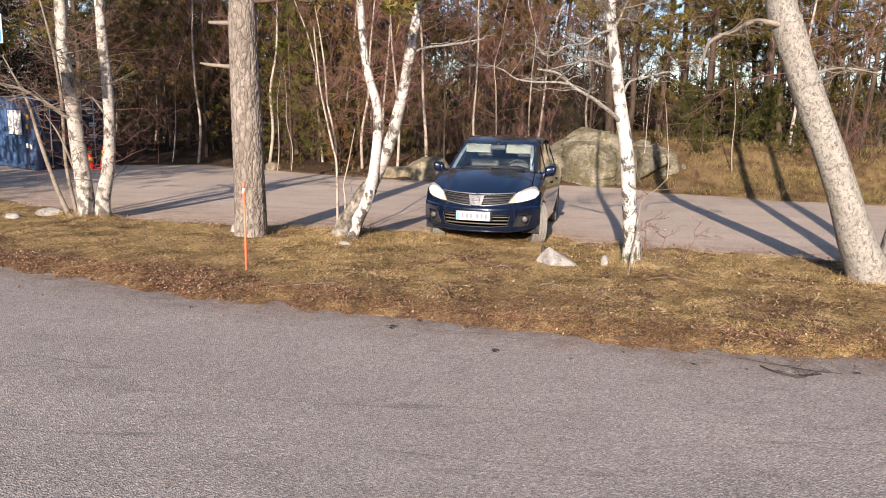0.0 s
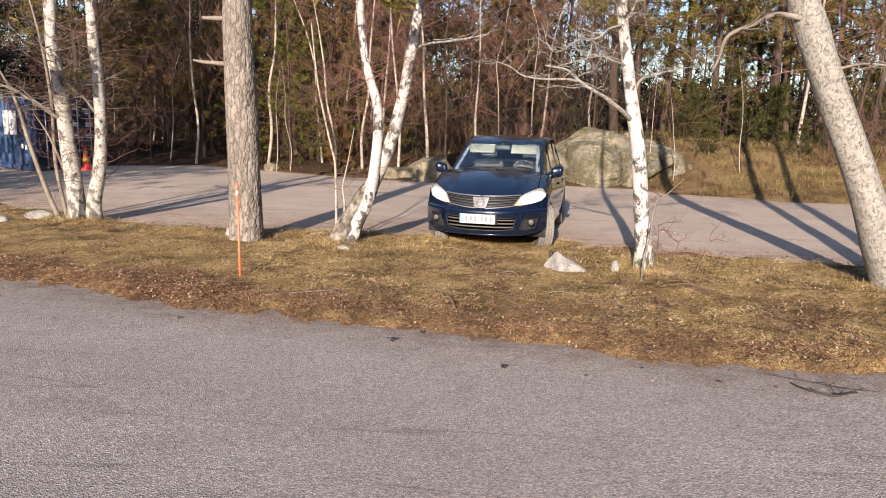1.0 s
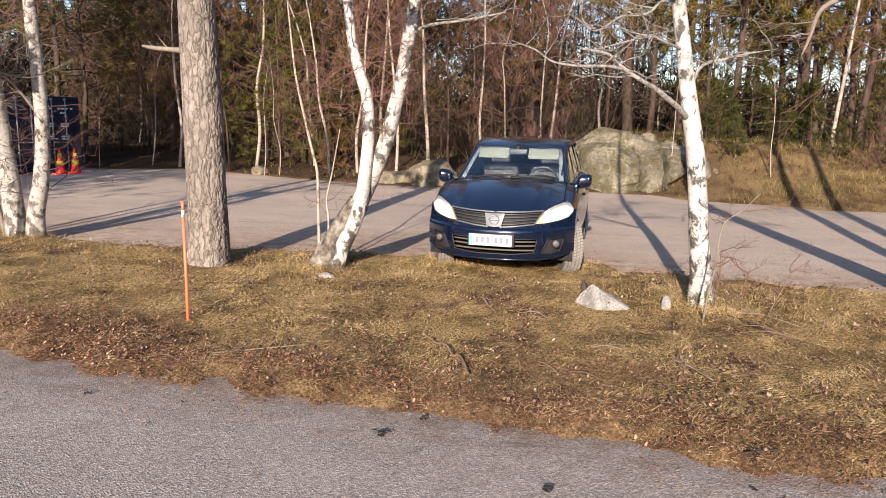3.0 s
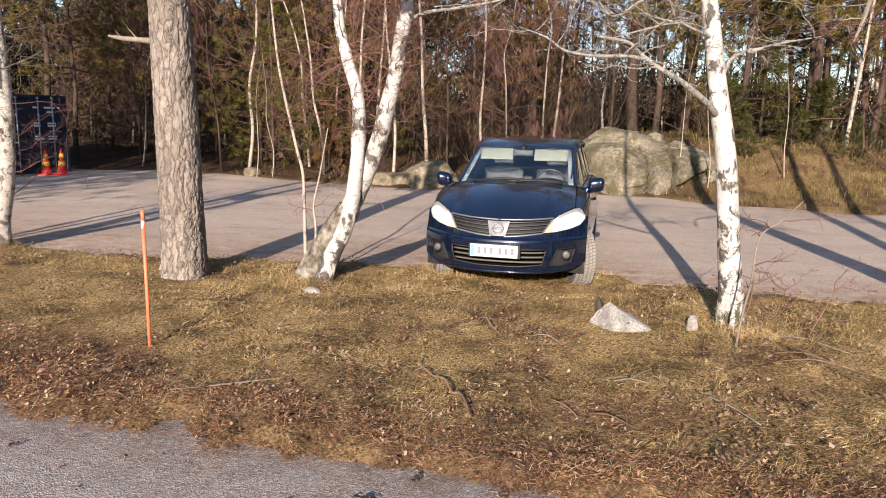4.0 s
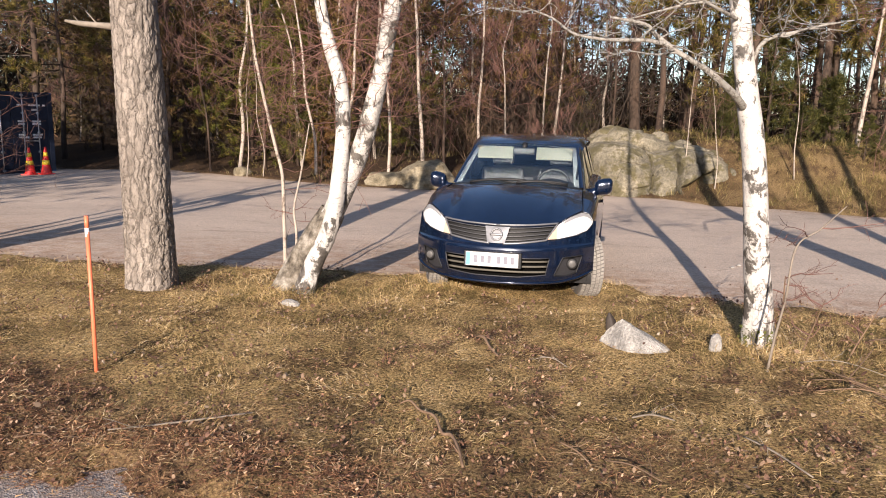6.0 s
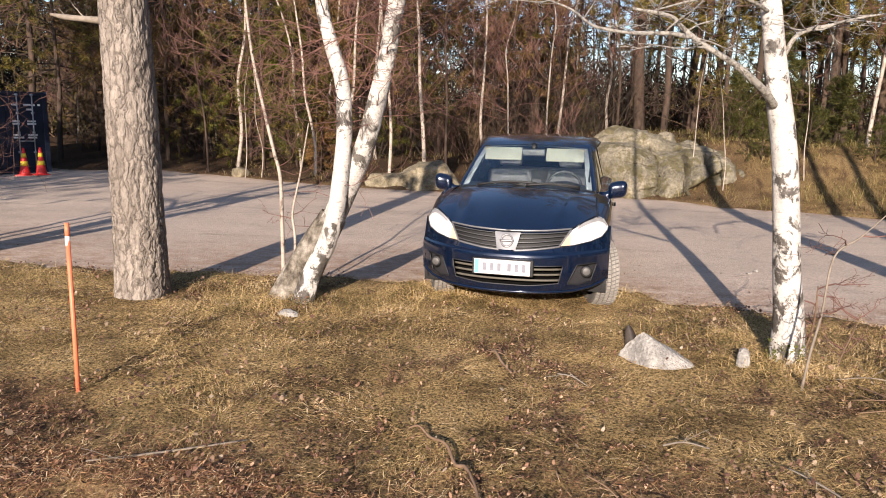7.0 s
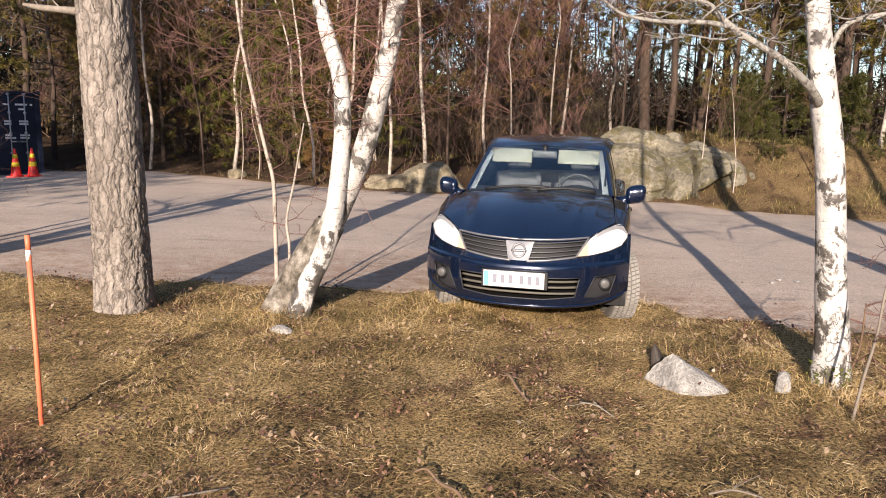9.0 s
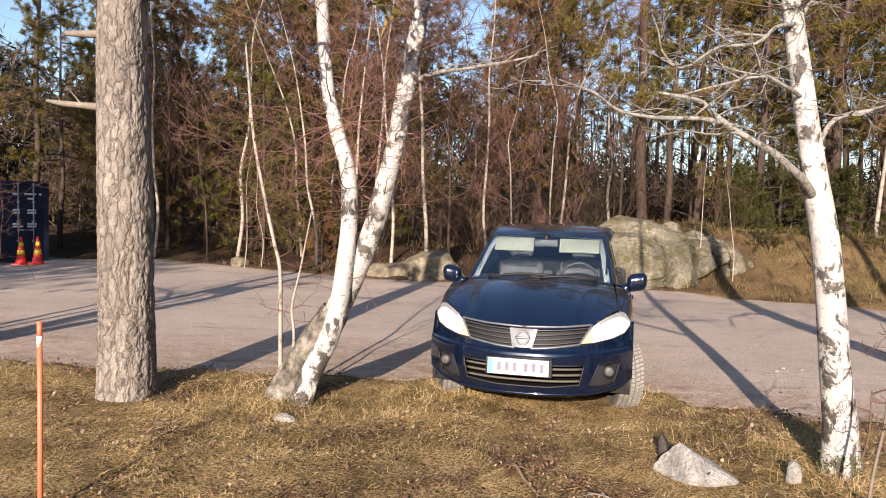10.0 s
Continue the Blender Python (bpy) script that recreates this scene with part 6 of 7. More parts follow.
for k, rows in enumerate((
    [(1.66, 8.3, 0.10, 0.005), (1.74, 8.05, 0.12, 0.006), (1.82, 7.8, 0.11, 0.006), (1.92, 7.5, 0.09, 0.004)],
    [(1.76, 8.1, 0.08, 0.004), (1.92, 8.25, 0.17, 0.004), (2.05, 8.4, 0.22, 0.003)],
    [(0.84, 7.15, 0.08, 0.004), (0.92, 6.95, 0.10, 0.005), (1.02, 6.72, 0.09, 0.004)],
    [(-0.12, 6.92, 0.09, 0.004), (-0.04, 6.8, 0.10, 0.004), (0.02, 6.7, 0.08, 0.003)],
    [(0.09, 6.77, 0.08, 0.003), (0.2, 6.7, 0.10, 0.004), (0.32, 6.6, 0.08, 0.003)],
    [(0.29, 7.26, 0.10, 0.005), (0.4, 7.29, 0.11, 0.005), (0.52, 7.28, 0.09, 0.004)],
    [(-2.8, 6.6, 0.07, 0.004), (-2.68, 6.64, 0.08, 0.005), (-2.58, 6.6, 0.06, 0.003)],
    [(1.55, 8.1, 0.08, 0.003), (1.72, 7.98, 0.13, 0.003), (1.9, 7.95, 0.08, 0.002)],
    [(1.6, 8.45, 0.08, 0.003), (1.8, 8.3, 0.15, 0.003), (2.1, 8.1, 0.10, 0.002)],
    [(1.5, 7.9, 0.08, 0.003), (1.75, 7.86, 0.12, 0.004), (2.02, 7.7, 0.09, 0.002)],
    [(2.3, 9.0, 0.10, 0.007), (2.42, 9.03, 0.11, 0.008), (2.55, 9.05, 0.10, 0.007)],
    [(-0.17, 8.24, 0.09, 0.004), (-0.08, 8.17, 0.10, 0.004), (0.0, 8.08, 0.08, 0.003)],
)):
    stick("twig", rows, "thin dry twig lying in the grass", (TWIG_TAN, TWIG_TAN, TWIG_GREY)[k % 3], 180 + k, 2 if k not in (7, 8, 9) else 5)


def wood_stub():
    """A rotten snag of wood beside the rock."""
    rng = np.random.default_rng(195)
    g, _ = trunk_geo([(0, 0, -0.05, 0.05), (-0.005, 0.0, 0.07, 0.04), (-0.02, 0.01, 0.15, 0.028), (-0.03, 0.01, 0.2, 0.008)], rng, 14, 6, 0.35, 0.3, 5.0)
    ob = new("wood_stub", g.mesh("wood_stub", WET_TWIG))
    ob.location = (0.40, 8.95, 0.03)
    tagged(ob, "dark rotten wood stub standing behind the granite rock", "wood stub")


wood_stub()


for k, (x, y) in enumerate(((2.55, 12.32), (2.36, 12.35), (2.24, 12.2))):
    boulder("stone", (x, y, 0.012), (0.035, 0.03, 0.016), 200 + k, STONE, "small pale stone lying on the lot", "stone", "pale stones on the lot", 40 * k, 6, 2)


def leaf_clump(place, size, seed):
    """A few dark sodden leaves stuck together on the asphalt."""
    rng = np.random.default_rng(seed)
    g = Geo()
    for _ in range(7):
        a = rng.uniform(0, 2 * np.pi)
        u, w = np.array((math.cos(a), math.sin(a), rng.uniform(-0.1, 0.4))) * size * rng.uniform(0.3, 0.6), np.array((-math.sin(a), math.cos(a), rng.uniform(-0.2, 0.2))) * size * rng.uniform(0.2, 0.35)
        c = np.array((*rng.normal(0, size * 0.35, 2), 0.012 + rng.uniform(0, 0.012)))
        g.add([c - u, c - w + (0, 0, 0.008), c + w + (0, 0, 0.008), c + u], [(0, 1, 2), (1, 3, 2)])
    ob = new("leaf_clump", g.mesh("leaf_clump", WET_TWIG))
    ob.location = place
    tagged(ob, "clump of dark sodden leaves on the asphalt", "leaves", "leaf clumps on the road")


for k, (x, y, q) in enumerate(((-0.99, 5.76, 0.06), (-0.11, 5.26, 0.045), (0.88, 5.40, 0.03), (1.37, 5.21, 0.03), (2.52, 5.22, 0.035), (-0.80, 5.98, 0.04), (-2.9, 6.05, 0.03), (0.46, 5.17, 0.02))):
    leaf_clump((x, y, 0.0), q, 160 + k)

# ---- container and cones ----
# door end: the same blue paint, with its shade put into a darker navy
SHADED_BLUE = surface("shaded_container_paint", [(0.3, (0.006, 0.011, 0.027)), (0.7, (0.010, 0.018, 0.042))], 2.5, 0.55, 0.15, 30.0, 0.01, fine=0.2)
BLUE = surface("blue_container_paint", [(0.3, (0.03, 0.07, 0.17)), (0.7, (0.05, 0.11, 0.24))], 2.5, 0.5, 0.15, 30.0, 0.01, fine=0.2)
STEEL = plain("galvanised_steel", (0.55, 0.55, 0.55), 0.45, 0.6)
CONE_RED = plain("cone_plastic", (0.75, 0.035, 0.03), 0.5)
CONE_BAND = plain("cone_band", (0.85, 0.62, 0.04), 0.4)


def container():
    t = thing("shipping_container", (-16.55, 23.4, -0.33), "blue corrugated steel shipping container with dark door end", "container", turn=-32.0)
    # local: the door end runs along y at x = 0, the long side along -x at y = 0
    W, L, H = 2.44, 6.06, 2.55
    side = Geo()
    q = np.arange(0, L - 0.3, 0.07)
    wave = np.array([0.0, 0.0, 0.036, 0.036])[np.arange(len(q)) % 4]
    for y, s in ((0.03, 1), (W - 0.03, -1)):
        p = np.array([[(-0.15 - a, y + s * w, z) for a, w in zip(q, wave)] for z in (0.16, H - 0.1)])
        side.grid(p)
    part("side_wall", side, BLUE, t, "corrugated side wall", False)
    back = Geo()
    back.box((-L, 0.03, 0.1), (-L + 0.05, W - 0.03, H - 0.05))
    part("end_wall", back, BLUE, t)
    roof = Geo()
    roof.box((-L, 0.03, H - 0.06), (-0.02, W - 0.03, H - 0.02))
    part("roof", roof, BLUE, t)
    for lo, hi in (((-L, -0.01, 0), (0, 0.09, 0.16)), ((-L, -0.01, H - 0.1), (0, 0.07, H)), ((-L, W - 0.09, 0), (0, W + 0.01, 0.16)), ((-L, W - 0.07, H - 0.1), (0, W + 0.01, H)), ((-0.15, -0.012, 0.1), (0.004, 0.13, H - 0.04)), ((-0.15, W - 0.13, 0.1), (0.004, W + 0.012, H - 0.04)), ((-L - 0.004, -0.012, 0.1), (-L + 0.15, 0.13, H - 0.04)), ((-L - 0.004, W - 0.13, 0.1), (-L + 0.15, W + 0.012, H - 0.04)), ((-0.1, 0.09, 0), (0.0, W - 0.09, 0.15)), ((-0.1, 0.07, H - 0.11), (0.0, W - 0.07, H - 0.004))):
        g = Geo()
        g.box(lo, hi, 0.012)
        part("frame_rail", g, BLUE if lo[0] < -1 or hi[1] < 0.2 else SHADED_BLUE, t, "", False)
    for a, b in ((0.135, W / 2 - 0.008), (W / 2 + 0.008, W - 0.135)):
        d = Geo()
        d.box((-0.07, a, 0.16), (-0.02, b, H - 0.12), 0.008)
        for k in range(4):
            z = 0.25 + k * 0.56
            d.box((-0.022, a + 0.06, z), (-0.006, b - 0.06, z + 0.44), 0.006)
        door = part("door", d, SHADED_BLUE, t, "door leaf, its shade put into a dark navy", False)
        m = (a + b) / 2
        for y in (m - 0.22, m + 0.22):
            r = Geo()
            r.tube([(0.03, y, 0.08), (0.03, y, H - 0.06)], [0.020, 0.020], 10)
            for z in (0.12, 0.7, 1.3, 1.9, H - 0.1):
                r.box((0.0, y - 0.04, z - 0.03), (0.045, y + 0.04, z + 0.03))
            part("lock_rod", r, STEEL, door, "galvanised lock rod")
            h = Geo()
            h.box((0.04, y - 0.02, 1.02), (0.06, y + (0.3 if y < m else -0.3), 1.06), 0.004)
            part("handle", h, STEEL, door)
    # unreadable white marks on the right door leaf
    a = W / 2 + 0.1
    for z, x0, w in ((2.12, 0.08, 0.16), (2.12, 0.42, 0.34), (2.12, 0.84, 0.07), (1.98, 0.5, 0.2), (1.62, 0.08, 0.2), (1.62, 0.5, 0.26), (1.54, 0.08, 0.2), (1.54, 0.5, 0.26), (1.2, 0.08, 0.2), (1.2, 0.5, 0.28), (1.12, 0.08, 0.3), (1.12, 0.5, 0.26)):
        g = Geo()
        g.box((-0.006, a + x0, z), (-0.0025, a + x0 + w, z + 0.055))
        part("marking", g, WHITE, t, "white stencilled marking", False)
    s = Geo()
    s.box((-2.2, -0.045, 1.2), (-1.15, -0.012, 2.05), 0.004)
    part("sign", s, WHITE, t, "blank white sign board", False)
    for x, z, m in ((-0.62, 1.75, CONE_BAND), (-0.7, 1.42, CONE_BAND), (-0.8, 0.75, WHITE), (-0.5, 0.72, WHITE)):
        g = Geo()
        g.box((x - 0.08, -0.03, z), (x + 0.08, -0.012, z + 0.16), 0.003)
        part("sticker", g, m, t, "", False)


def cone(place, turn):
    t = thing("traffic_cone", place, "red traffic cone with two yellow bands on the lot", "traffic cone", "cones by the container", turn=turn)
    g = Geo()
    g.box((-0.19, -0.19, 0), (0.19, 0.19, 0.035), 0.012)
    part("base", g, CONE_RED, t, "", False)
    b = Geo()
    h = np.array([0.03, 0.06, 0.2, 0.5, 0.76, 0.80, 0.80])
    r = np.array([0.165, 0.145, 0.118, 0.073, 0.034, 0.03, 0.018])
    b.tube([(0, 0, z) for z in h], r, 24)
    part("body", b, CONE_RED, t)
    for z0, z1 in ((0.29, 0.42), (0.53, 0.645)):
        c = Geo()
        rr = [np.interp(z, h, r) + 0.004 for z in (z0, z1)]
        c.tube([(0, 0, z0), (0, 0, z1)], rr, 24)
        part("band", c, CONE_BAND, t, "yellow reflective band")


container()
cone((-14.6, 23.3, level(-14.6) - 0.002), 12)
cone((-14.12, 23.35, level(-14.12) - 0.002), 50)
SIGN_BLUE = plain("sign_blue", (0.03, 0.22, 0.55), 0.4)


def road_sign():
    t = thing("road_sign", (-7.1, 9.0, 0.0), "blue road sign on a grey steel post", "road sign")
    g = Geo()
    g.tube([(0, 0.03, -0.1), (0, 0.03, 3.0)], [0.03, 0.03], 12)
    part("post", g, STEEL, t)
    g = Geo()
    g.box((-0.36, -0.012, 2.6), (0.365, 0.0, 2.97), 0.004)
    board = part("board", g, WHITE, t, "", False)
    g = Geo()
    g.box((-0.345, -0.016, 2.615), (0.35, -0.0118, 2.955), 0.001)
    part("face", g, SIGN_BLUE, board, "plain blue sign face", False)


road_sign()


# ---- the parked car ----
PAINT = plain("dark_blue_car_paint", (0.004, 0.011, 0.034), 0.2, 0.35, 1.0, dirt=0.25)
BLACK = plain("black_plastic", (0.010, 0.010, 0.011), 0.6, dirt=0.3)
# backing of the lower grille: the shade of its depth is put into near-black
VOID = plain("grille_depth_shade", (0.003, 0.003, 0.003), 0.9, spec=0.1)
TRIM = plain("silver_trim", (0.24, 0.24, 0.25), 0.42, 0.6)
DARK_CHROME = plain("grey_grille_bar", (0.10, 0.10, 0.105), 0.4, 0.4)
LAMP_BOWL = plain("headlamp_reflector", (0.70, 0.715, 0.74), 0.4, 0.0)
AMBER = plain("amber_lens", (0.55, 0.42, 0.31), 0.4)
RUBBER = surface("dusty_tyre", [(0.3, (0.09, 0.084, 0.076)), (0.7, (0.15, 0.14, 0.127))], 12, 0.9, 0.4, 60, 0.004)
TREAD = surface("dusty_tread", [(0.3, (0.19, 0.176, 0.158)), (0.7, (0.30, 0.28, 0.25))], 14, 0.95, 0.4, 60, 0.004)
CREAM = plain("cream_fabric", (0.115, 0.115, 0.095), 0.85)
GREY_CLOTH = surface("grey_seat_cloth", [(0.3, (0.065, 0.065, 0.07)), (0.7, (0.10, 0.10, 0.105))], 8, 0.95, 0.3, 90, 0.003)
PALE_TRIM = plain("pale_pillar_trim", (0.15, 0.16, 0.17), 0.7)
PLATE_WHITE = plain("plate_white", (0.62, 0.62, 0.62), 0.25, coat=0.3, dirt=0.05)
PLATE_BLUE = plain("plate_blue", (0.16, 0.36, 0.62), 0.3)
BAR_GREY = plain("plate_bar_grey", (0.20, 0.20, 0.24), 0.5)
FOG_GREY = plain("fog_lens_grey", (0.09, 0.087, 0.085), 0.5)
# grey copy of the bowl: the shade at the reflector's top is put into colour
LAMP_TOP = plain("headlamp_shaded_bowl", (0.27, 0.27, 0.275), 0.35)
# slats tinted beige: the reflection of sunlit grass is put into their grey
GREY_SLAT = plain("grass_lit_slat", (0.10, 0.092, 0.075), 0.6)
RECESS = plain("dark_grey_plastic", (0.032, 0.032, 0.036), 0.5)


def glass(name, tint, rough=0.0, ior=1.45):
    m, nodes, links, bsdf = nodes_of(name)
    bsdf.inputs["Base Color"].default_value = (*tint, 1)
    bsdf.inputs["Transmission Weight"].default_value = 1.0
    bsdf.inputs["Roughness"].default_value, bsdf.inputs["IOR"].default_value = rough, ior
    return m


WINDOW = glass("car_window_glass", (0.80, 0.90, 0.92))
def clear_lens(name):
    """Thin clear plastic: lets light through, with a gloss that grows at grazing angles."""
    m, nodes, links, bsdf = nodes_of(name)
    clear, gloss, mx = nodes.new("ShaderNodeBsdfTransparent"), nodes.new("ShaderNodeBsdfGlossy"), nodes.new("ShaderNodeMixShader")
    gloss.inputs["Roughness"].default_value = 0.03
    fr = nodes.new("ShaderNodeFresnel")
    fr.inputs["IOR"].default_value = 1.4
    for a, b in ((fr.outputs[0], mx.inputs[0]), (clear.outputs[0], mx.inputs[1]), (gloss.outputs[0], mx.inputs[2]), (mx.outputs[0], nodes["Material Output"].inputs["Surface"])):
        links.new(a, b)
    return m


LENS = clear_lens("clear_lamp_lens")
SIDE_GLASS = glass("side_window_glass", (0.35, 0.40, 0.42))


def nose(x, z):
    """How far back the car's front lies behind its foremost point."""
    c = np.interp(z, [0.18, 0.23, 0.30, 0.42, 0.56, 0.585, 0.60, 0.65, 0.77, 0.90, 1.0], [0.11, 0.06, 0.03, 0.0, 0.0, 0.008, 0.03, 0.06, 0.115, 0.20, 0.30])
    return c + 0.45 * (np.abs(x) / 0.8) ** 2.6


def on_nose(x, z, out=0.0):
    x, z = np.asarray(x, float), np.asarray(z, float)
    return np.stack([x, nose(x, z) - out, z], -1)


def nose_patch(low, high, out, rows=10, cols=24, bulge=0.0, thick=0.0):
    """A panel on the car's front between a lower and an upper edge line (x, z)."""
    a, b = spline(low, 8), spline(high, 8)
    a = np.stack([np.interp(np.linspace(0, 1, cols), np.linspace(0, 1, len(a)), a[:, k]) for k in (0, 1)], -1)
    b = np.stack([np.interp(np.linspace(0, 1, cols), np.linspace(0, 1, len(b)), b[:, k]) for k in (0, 1)], -1)
    t = np.linspace(0, 1, rows)[:, None, None]
    q = a[None] * (1 - t) + b[None] * t
    s = np.linspace(0, 1, cols)[None]
    swell = bulge * (np.sin(np.pi * t[..., 0]) * np.sin(np.pi * s)) ** 0.5
    g = Geo()
    g.grid(on_nose(q[..., 0], q[..., 1], out + swell))
    if thick:
        g.grid(on_nose(q[..., 0], q[..., 1], out + swell - thick)[::-1])
    return g


def inside(x, z, poly):
    """Whether points lie inside an outline."""
    hit = np.zeros(np.shape(x), bool)
    for (x0, z0), (x1, z1) in zip(poly, poly[1:] + poly[:1]):
        if z0 != z1:
            hit ^= ((z0 > z) != (z1 > z)) & (x < (x1 - x0) * (z - z0) / (z1 - z0) + x0)
    return hit


def flip(poly):
    return [(-x, z) for x, z in poly]


LOWER = [(-0.465, 0.495), (-0.435, 0.345), (-0.2, 0.325), (0.2, 0.325), (0.435, 0.345), (0.465, 0.495)]
FOG = [(0.505, 0.335), (0.575, 0.495), (0.735, 0.50), (0.69, 0.345), (0.6, 0.325)]
GRILLE = [(0.0, 0.612), (0.2, 0.622), (0.425, 0.648), (0.515, 0.788), (0.3, 0.775), (0.0, 0.766)]
LAMP_LOW = [(0.425, 0.650), (0.53, 0.655), (0.67, 0.677), (0.76, 0.706), (0.802, 0.757)]
LAMP_HIGH = [(0.432, 0.658), (0.52, 0.782), (0.61, 0.836), (0.70, 0.868), (0.765, 0.852), (0.806, 0.79)]


def outline_rim(poly, r, out, closed=True):
    p = np.array(poly + (poly[:1] if closed else []))
    s = np.concatenate([np.linspace(p[i], p[i + 1], 10, endpoint=False) for i in range(len(p) - 1)] + [p[-1:]])
    g = Geo()
    g.tube(on_nose(s[:, 0], s[:, 1], out), np.full(len(s), r), 6)
    return g


def car_front(t):
    xs, zs = np.arange(-0.832, 0.8321, 0.008), np.arange(0.256, 0.792, 0.008)
    gx, gz = np.meshgrid(xs, zs)
    p = on_nose(gx, gz)
    # the bumper's lower edge tucks under
    cx, cz = (gx[:-1, :-1] + gx[1:, 1:]) / 2, (gz[:-1, :-1] + gz[1:, 1:]) / 2
    top = np.interp(np.abs(cx), [0, 0.3, 0.515, 0.62, 0.8, 0.84], [0.775, 0.783, 0.795, 0.79, 0.79, 0.79])
    drop = (cz > top) | (cz < np.interp(np.abs(cx), [0, 0.55, 0.7, 0.78, 0.84], [0.25, 0.258, 0.28, 0.305, 0.34]))
    for poly in (LOWER, FOG, flip(FOG), GRILLE, flip(GRILLE)):
        drop |= inside(cx, cz, poly)
    r, c = gx.shape
    i = (np.arange(r - 1)[:, None] * c + np.arange(c - 1)[None])[~drop]
    g = Geo()
    g.add(p.reshape(-1, 3), [tuple(q) for q in np.stack([i, i + 1, i + c + 1, i + c], -1)])
    lip = Geo()
    s = np.linspace(-0.815, 0.815, 60)
    lip.tube(on_nose(s, np.interp(np.abs(s), [0, 0.55, 0.7, 0.78, 0.84], [0.262, 0.27, 0.292, 0.317, 0.352]), 0.0), np.full(60, 0.013), 8)
    bumper = part("bumper", g, PAINT, t, "dark blue front bumper")
    part("lip", lip, PAINT, bumper)
    # the number plate with its holder; the characters are plain bars
    h = Geo()
    h.box((-0.268, -0.028, 0.409), (0.236, 0.02, 0.544), 0.006)
    holder = part("plate_holder", h, BLACK, t, "", False)
    n = Geo()
    n.box((-0.252, -0.034, 0.416), (0.212, -0.026, 0.538), 0.004)
    plate = part("number_plate", n, PLATE_WHITE, t, "white number plate with dark bars", False)
    e = Geo()
    e.box((-0.248, -0.0365, 0.421), (-0.212, -0.033, 0.533))
    part("blue_band", e, PLATE_BLUE, plate, "", False)
    for k, x in enumerate((-0.178, -0.118, -0.058, 0.026, 0.086, 0.146)):
        b = Geo()
        b.box((x, -0.0365, 0.446), (x + 0.030, -0.033, 0.51))
        part("character_bar", b, BAR_GREY, plate, "", False)
    # lower grille
    back = Geo()
    back.grid(np.array([[(x, nose(x, z) + 0.11, z) for x in np.linspace(-0.6, 0.6, 24)] for z in (0.22, 0.55)]))
    lower = part("lower_grille", back, VOID, t, "lower grille opening, its shade put into a near-black backing")
    for z in (0.365, 0.415, 0.46):
        b = Geo()
        s = np.linspace(-0.45, 0.45, 24)
        b.tube(np.stack([s, nose(s, z) + 0.04, np.full(24, z)], -1), np.full(24, 0.010), 6)
        part("grille_bar", b, GREY_SLAT, lower)
    part("grille_frame", outline_rim(LOWER, 0.005, 0.001), RECESS, lower)
    # upper grille with its badge panel
    back = Geo()
    back.grid(np.array([[(x, nose(x, z) + 0.045, z) for x in np.linspace(-0.54, 0.54, 24)] for z in (0.6, 0.7, 0.80)]))
    upper = part("upper_grille", back, BLACK, t, "dark upper grille with silver bars")
    for s in (-1, 1):
        for k in range(4):
            q = (k + 0.6) / 4.4
            x0, x1 = 0.075 + 0.03 * q, 0.425 + 0.09 * q
            xx = np.linspace(x0, x1, 16)
            zz = np.interp(xx, [0, 0.2, 0.425, 0.515], [0.612, 0.622, 0.648, 0.66]) * (1 - q) + np.interp(xx, [0, 0.3, 0.515], [0.766, 0.775, 0.788]) * q
            b = Geo()
            pts = on_nose(s * xx, zz, -0.012)
            p2 = np.stack([pts + (0, -0.012, 0.006), pts + (0, -0.014, -0.001), pts + (0, 0.012, -0.006), pts + (0, 0.014, 0.002)], 1)
            b.grid(p2, True)
            part("grille_bar", b, DARK_CHROME, upper)
        edge = [(s * x, z) for x, z in [(0.0, 0.766), (0.3, 0.775), (0.515, 0.788), (0.425, 0.648), (0.2, 0.622), (0.06, 0.613)]]
        part("grille_frame", outline_rim(edge, 0.009, 0.003, False), TRIM, upper)
    badge = part("badge_panel", nose_patch([(-0.078, 0.618), (0, 0.616), (0.078, 0.618)], [(-0.108, 0.752), (0, 0.75), (0.108, 0.752)], 0.012, 8, 10, 0.004, 0.02), TRIM, upper, "silver badge panel")
    ring = Geo()
    a = np.linspace(0, 2 * np.pi, 40)
    ring.tube(on_nose(0.047 * np.cos(a), 0.688 + 0.047 * np.sin(a), 0.022), np.full(40, 0.008), 6)
    s = np.linspace(-0.058, 0.058, 8)
    ring.tube(on_nose(s, np.full(8, 0.688), 0.024), np.full(8, 0.010), 6)
    part("badge", ring, TRIM, upper, "round silver badge")
    for s in (-1, 1):
        poly = FOG if s > 0 else flip(FOG)
        back = Geo()
        xx = np.array(poly)
        q = np.array([[(a, nose(a, b) + 0.045, b) for a in np.linspace(xx[:, 0].min() - 0.02, xx[:, 0].max() + 0.03, 8)] for b in np.linspace(0.30, 0.52, 6)])
        back.grid(q)
        fog = part("fog_lamp_recess", back, RECESS, t, "dark grey fog lamp recess")
        part("recess_frame", outline_rim(poly, 0.006, 0.001), BLACK, fog)
        c = np.array((s * 0.648, nose(0.648, 0.43) + 0.035, 0.43))
        d = unit((s * 0.18, -1, 0))
        l = Geo()
        l.tube([c, c + d * 0.03, c + d * 0.036], [0.05, 0.05, 0.038], 20)
        part("fog_lamp", l, BLACK, fog)
        l = Geo()
        l.tube([c + d * 0.034, c + d * 0.037], [0.034, 0.030], 20)
        part("fog_lens", l, FOG_GREY, fog, "pale round fog lamp lens")
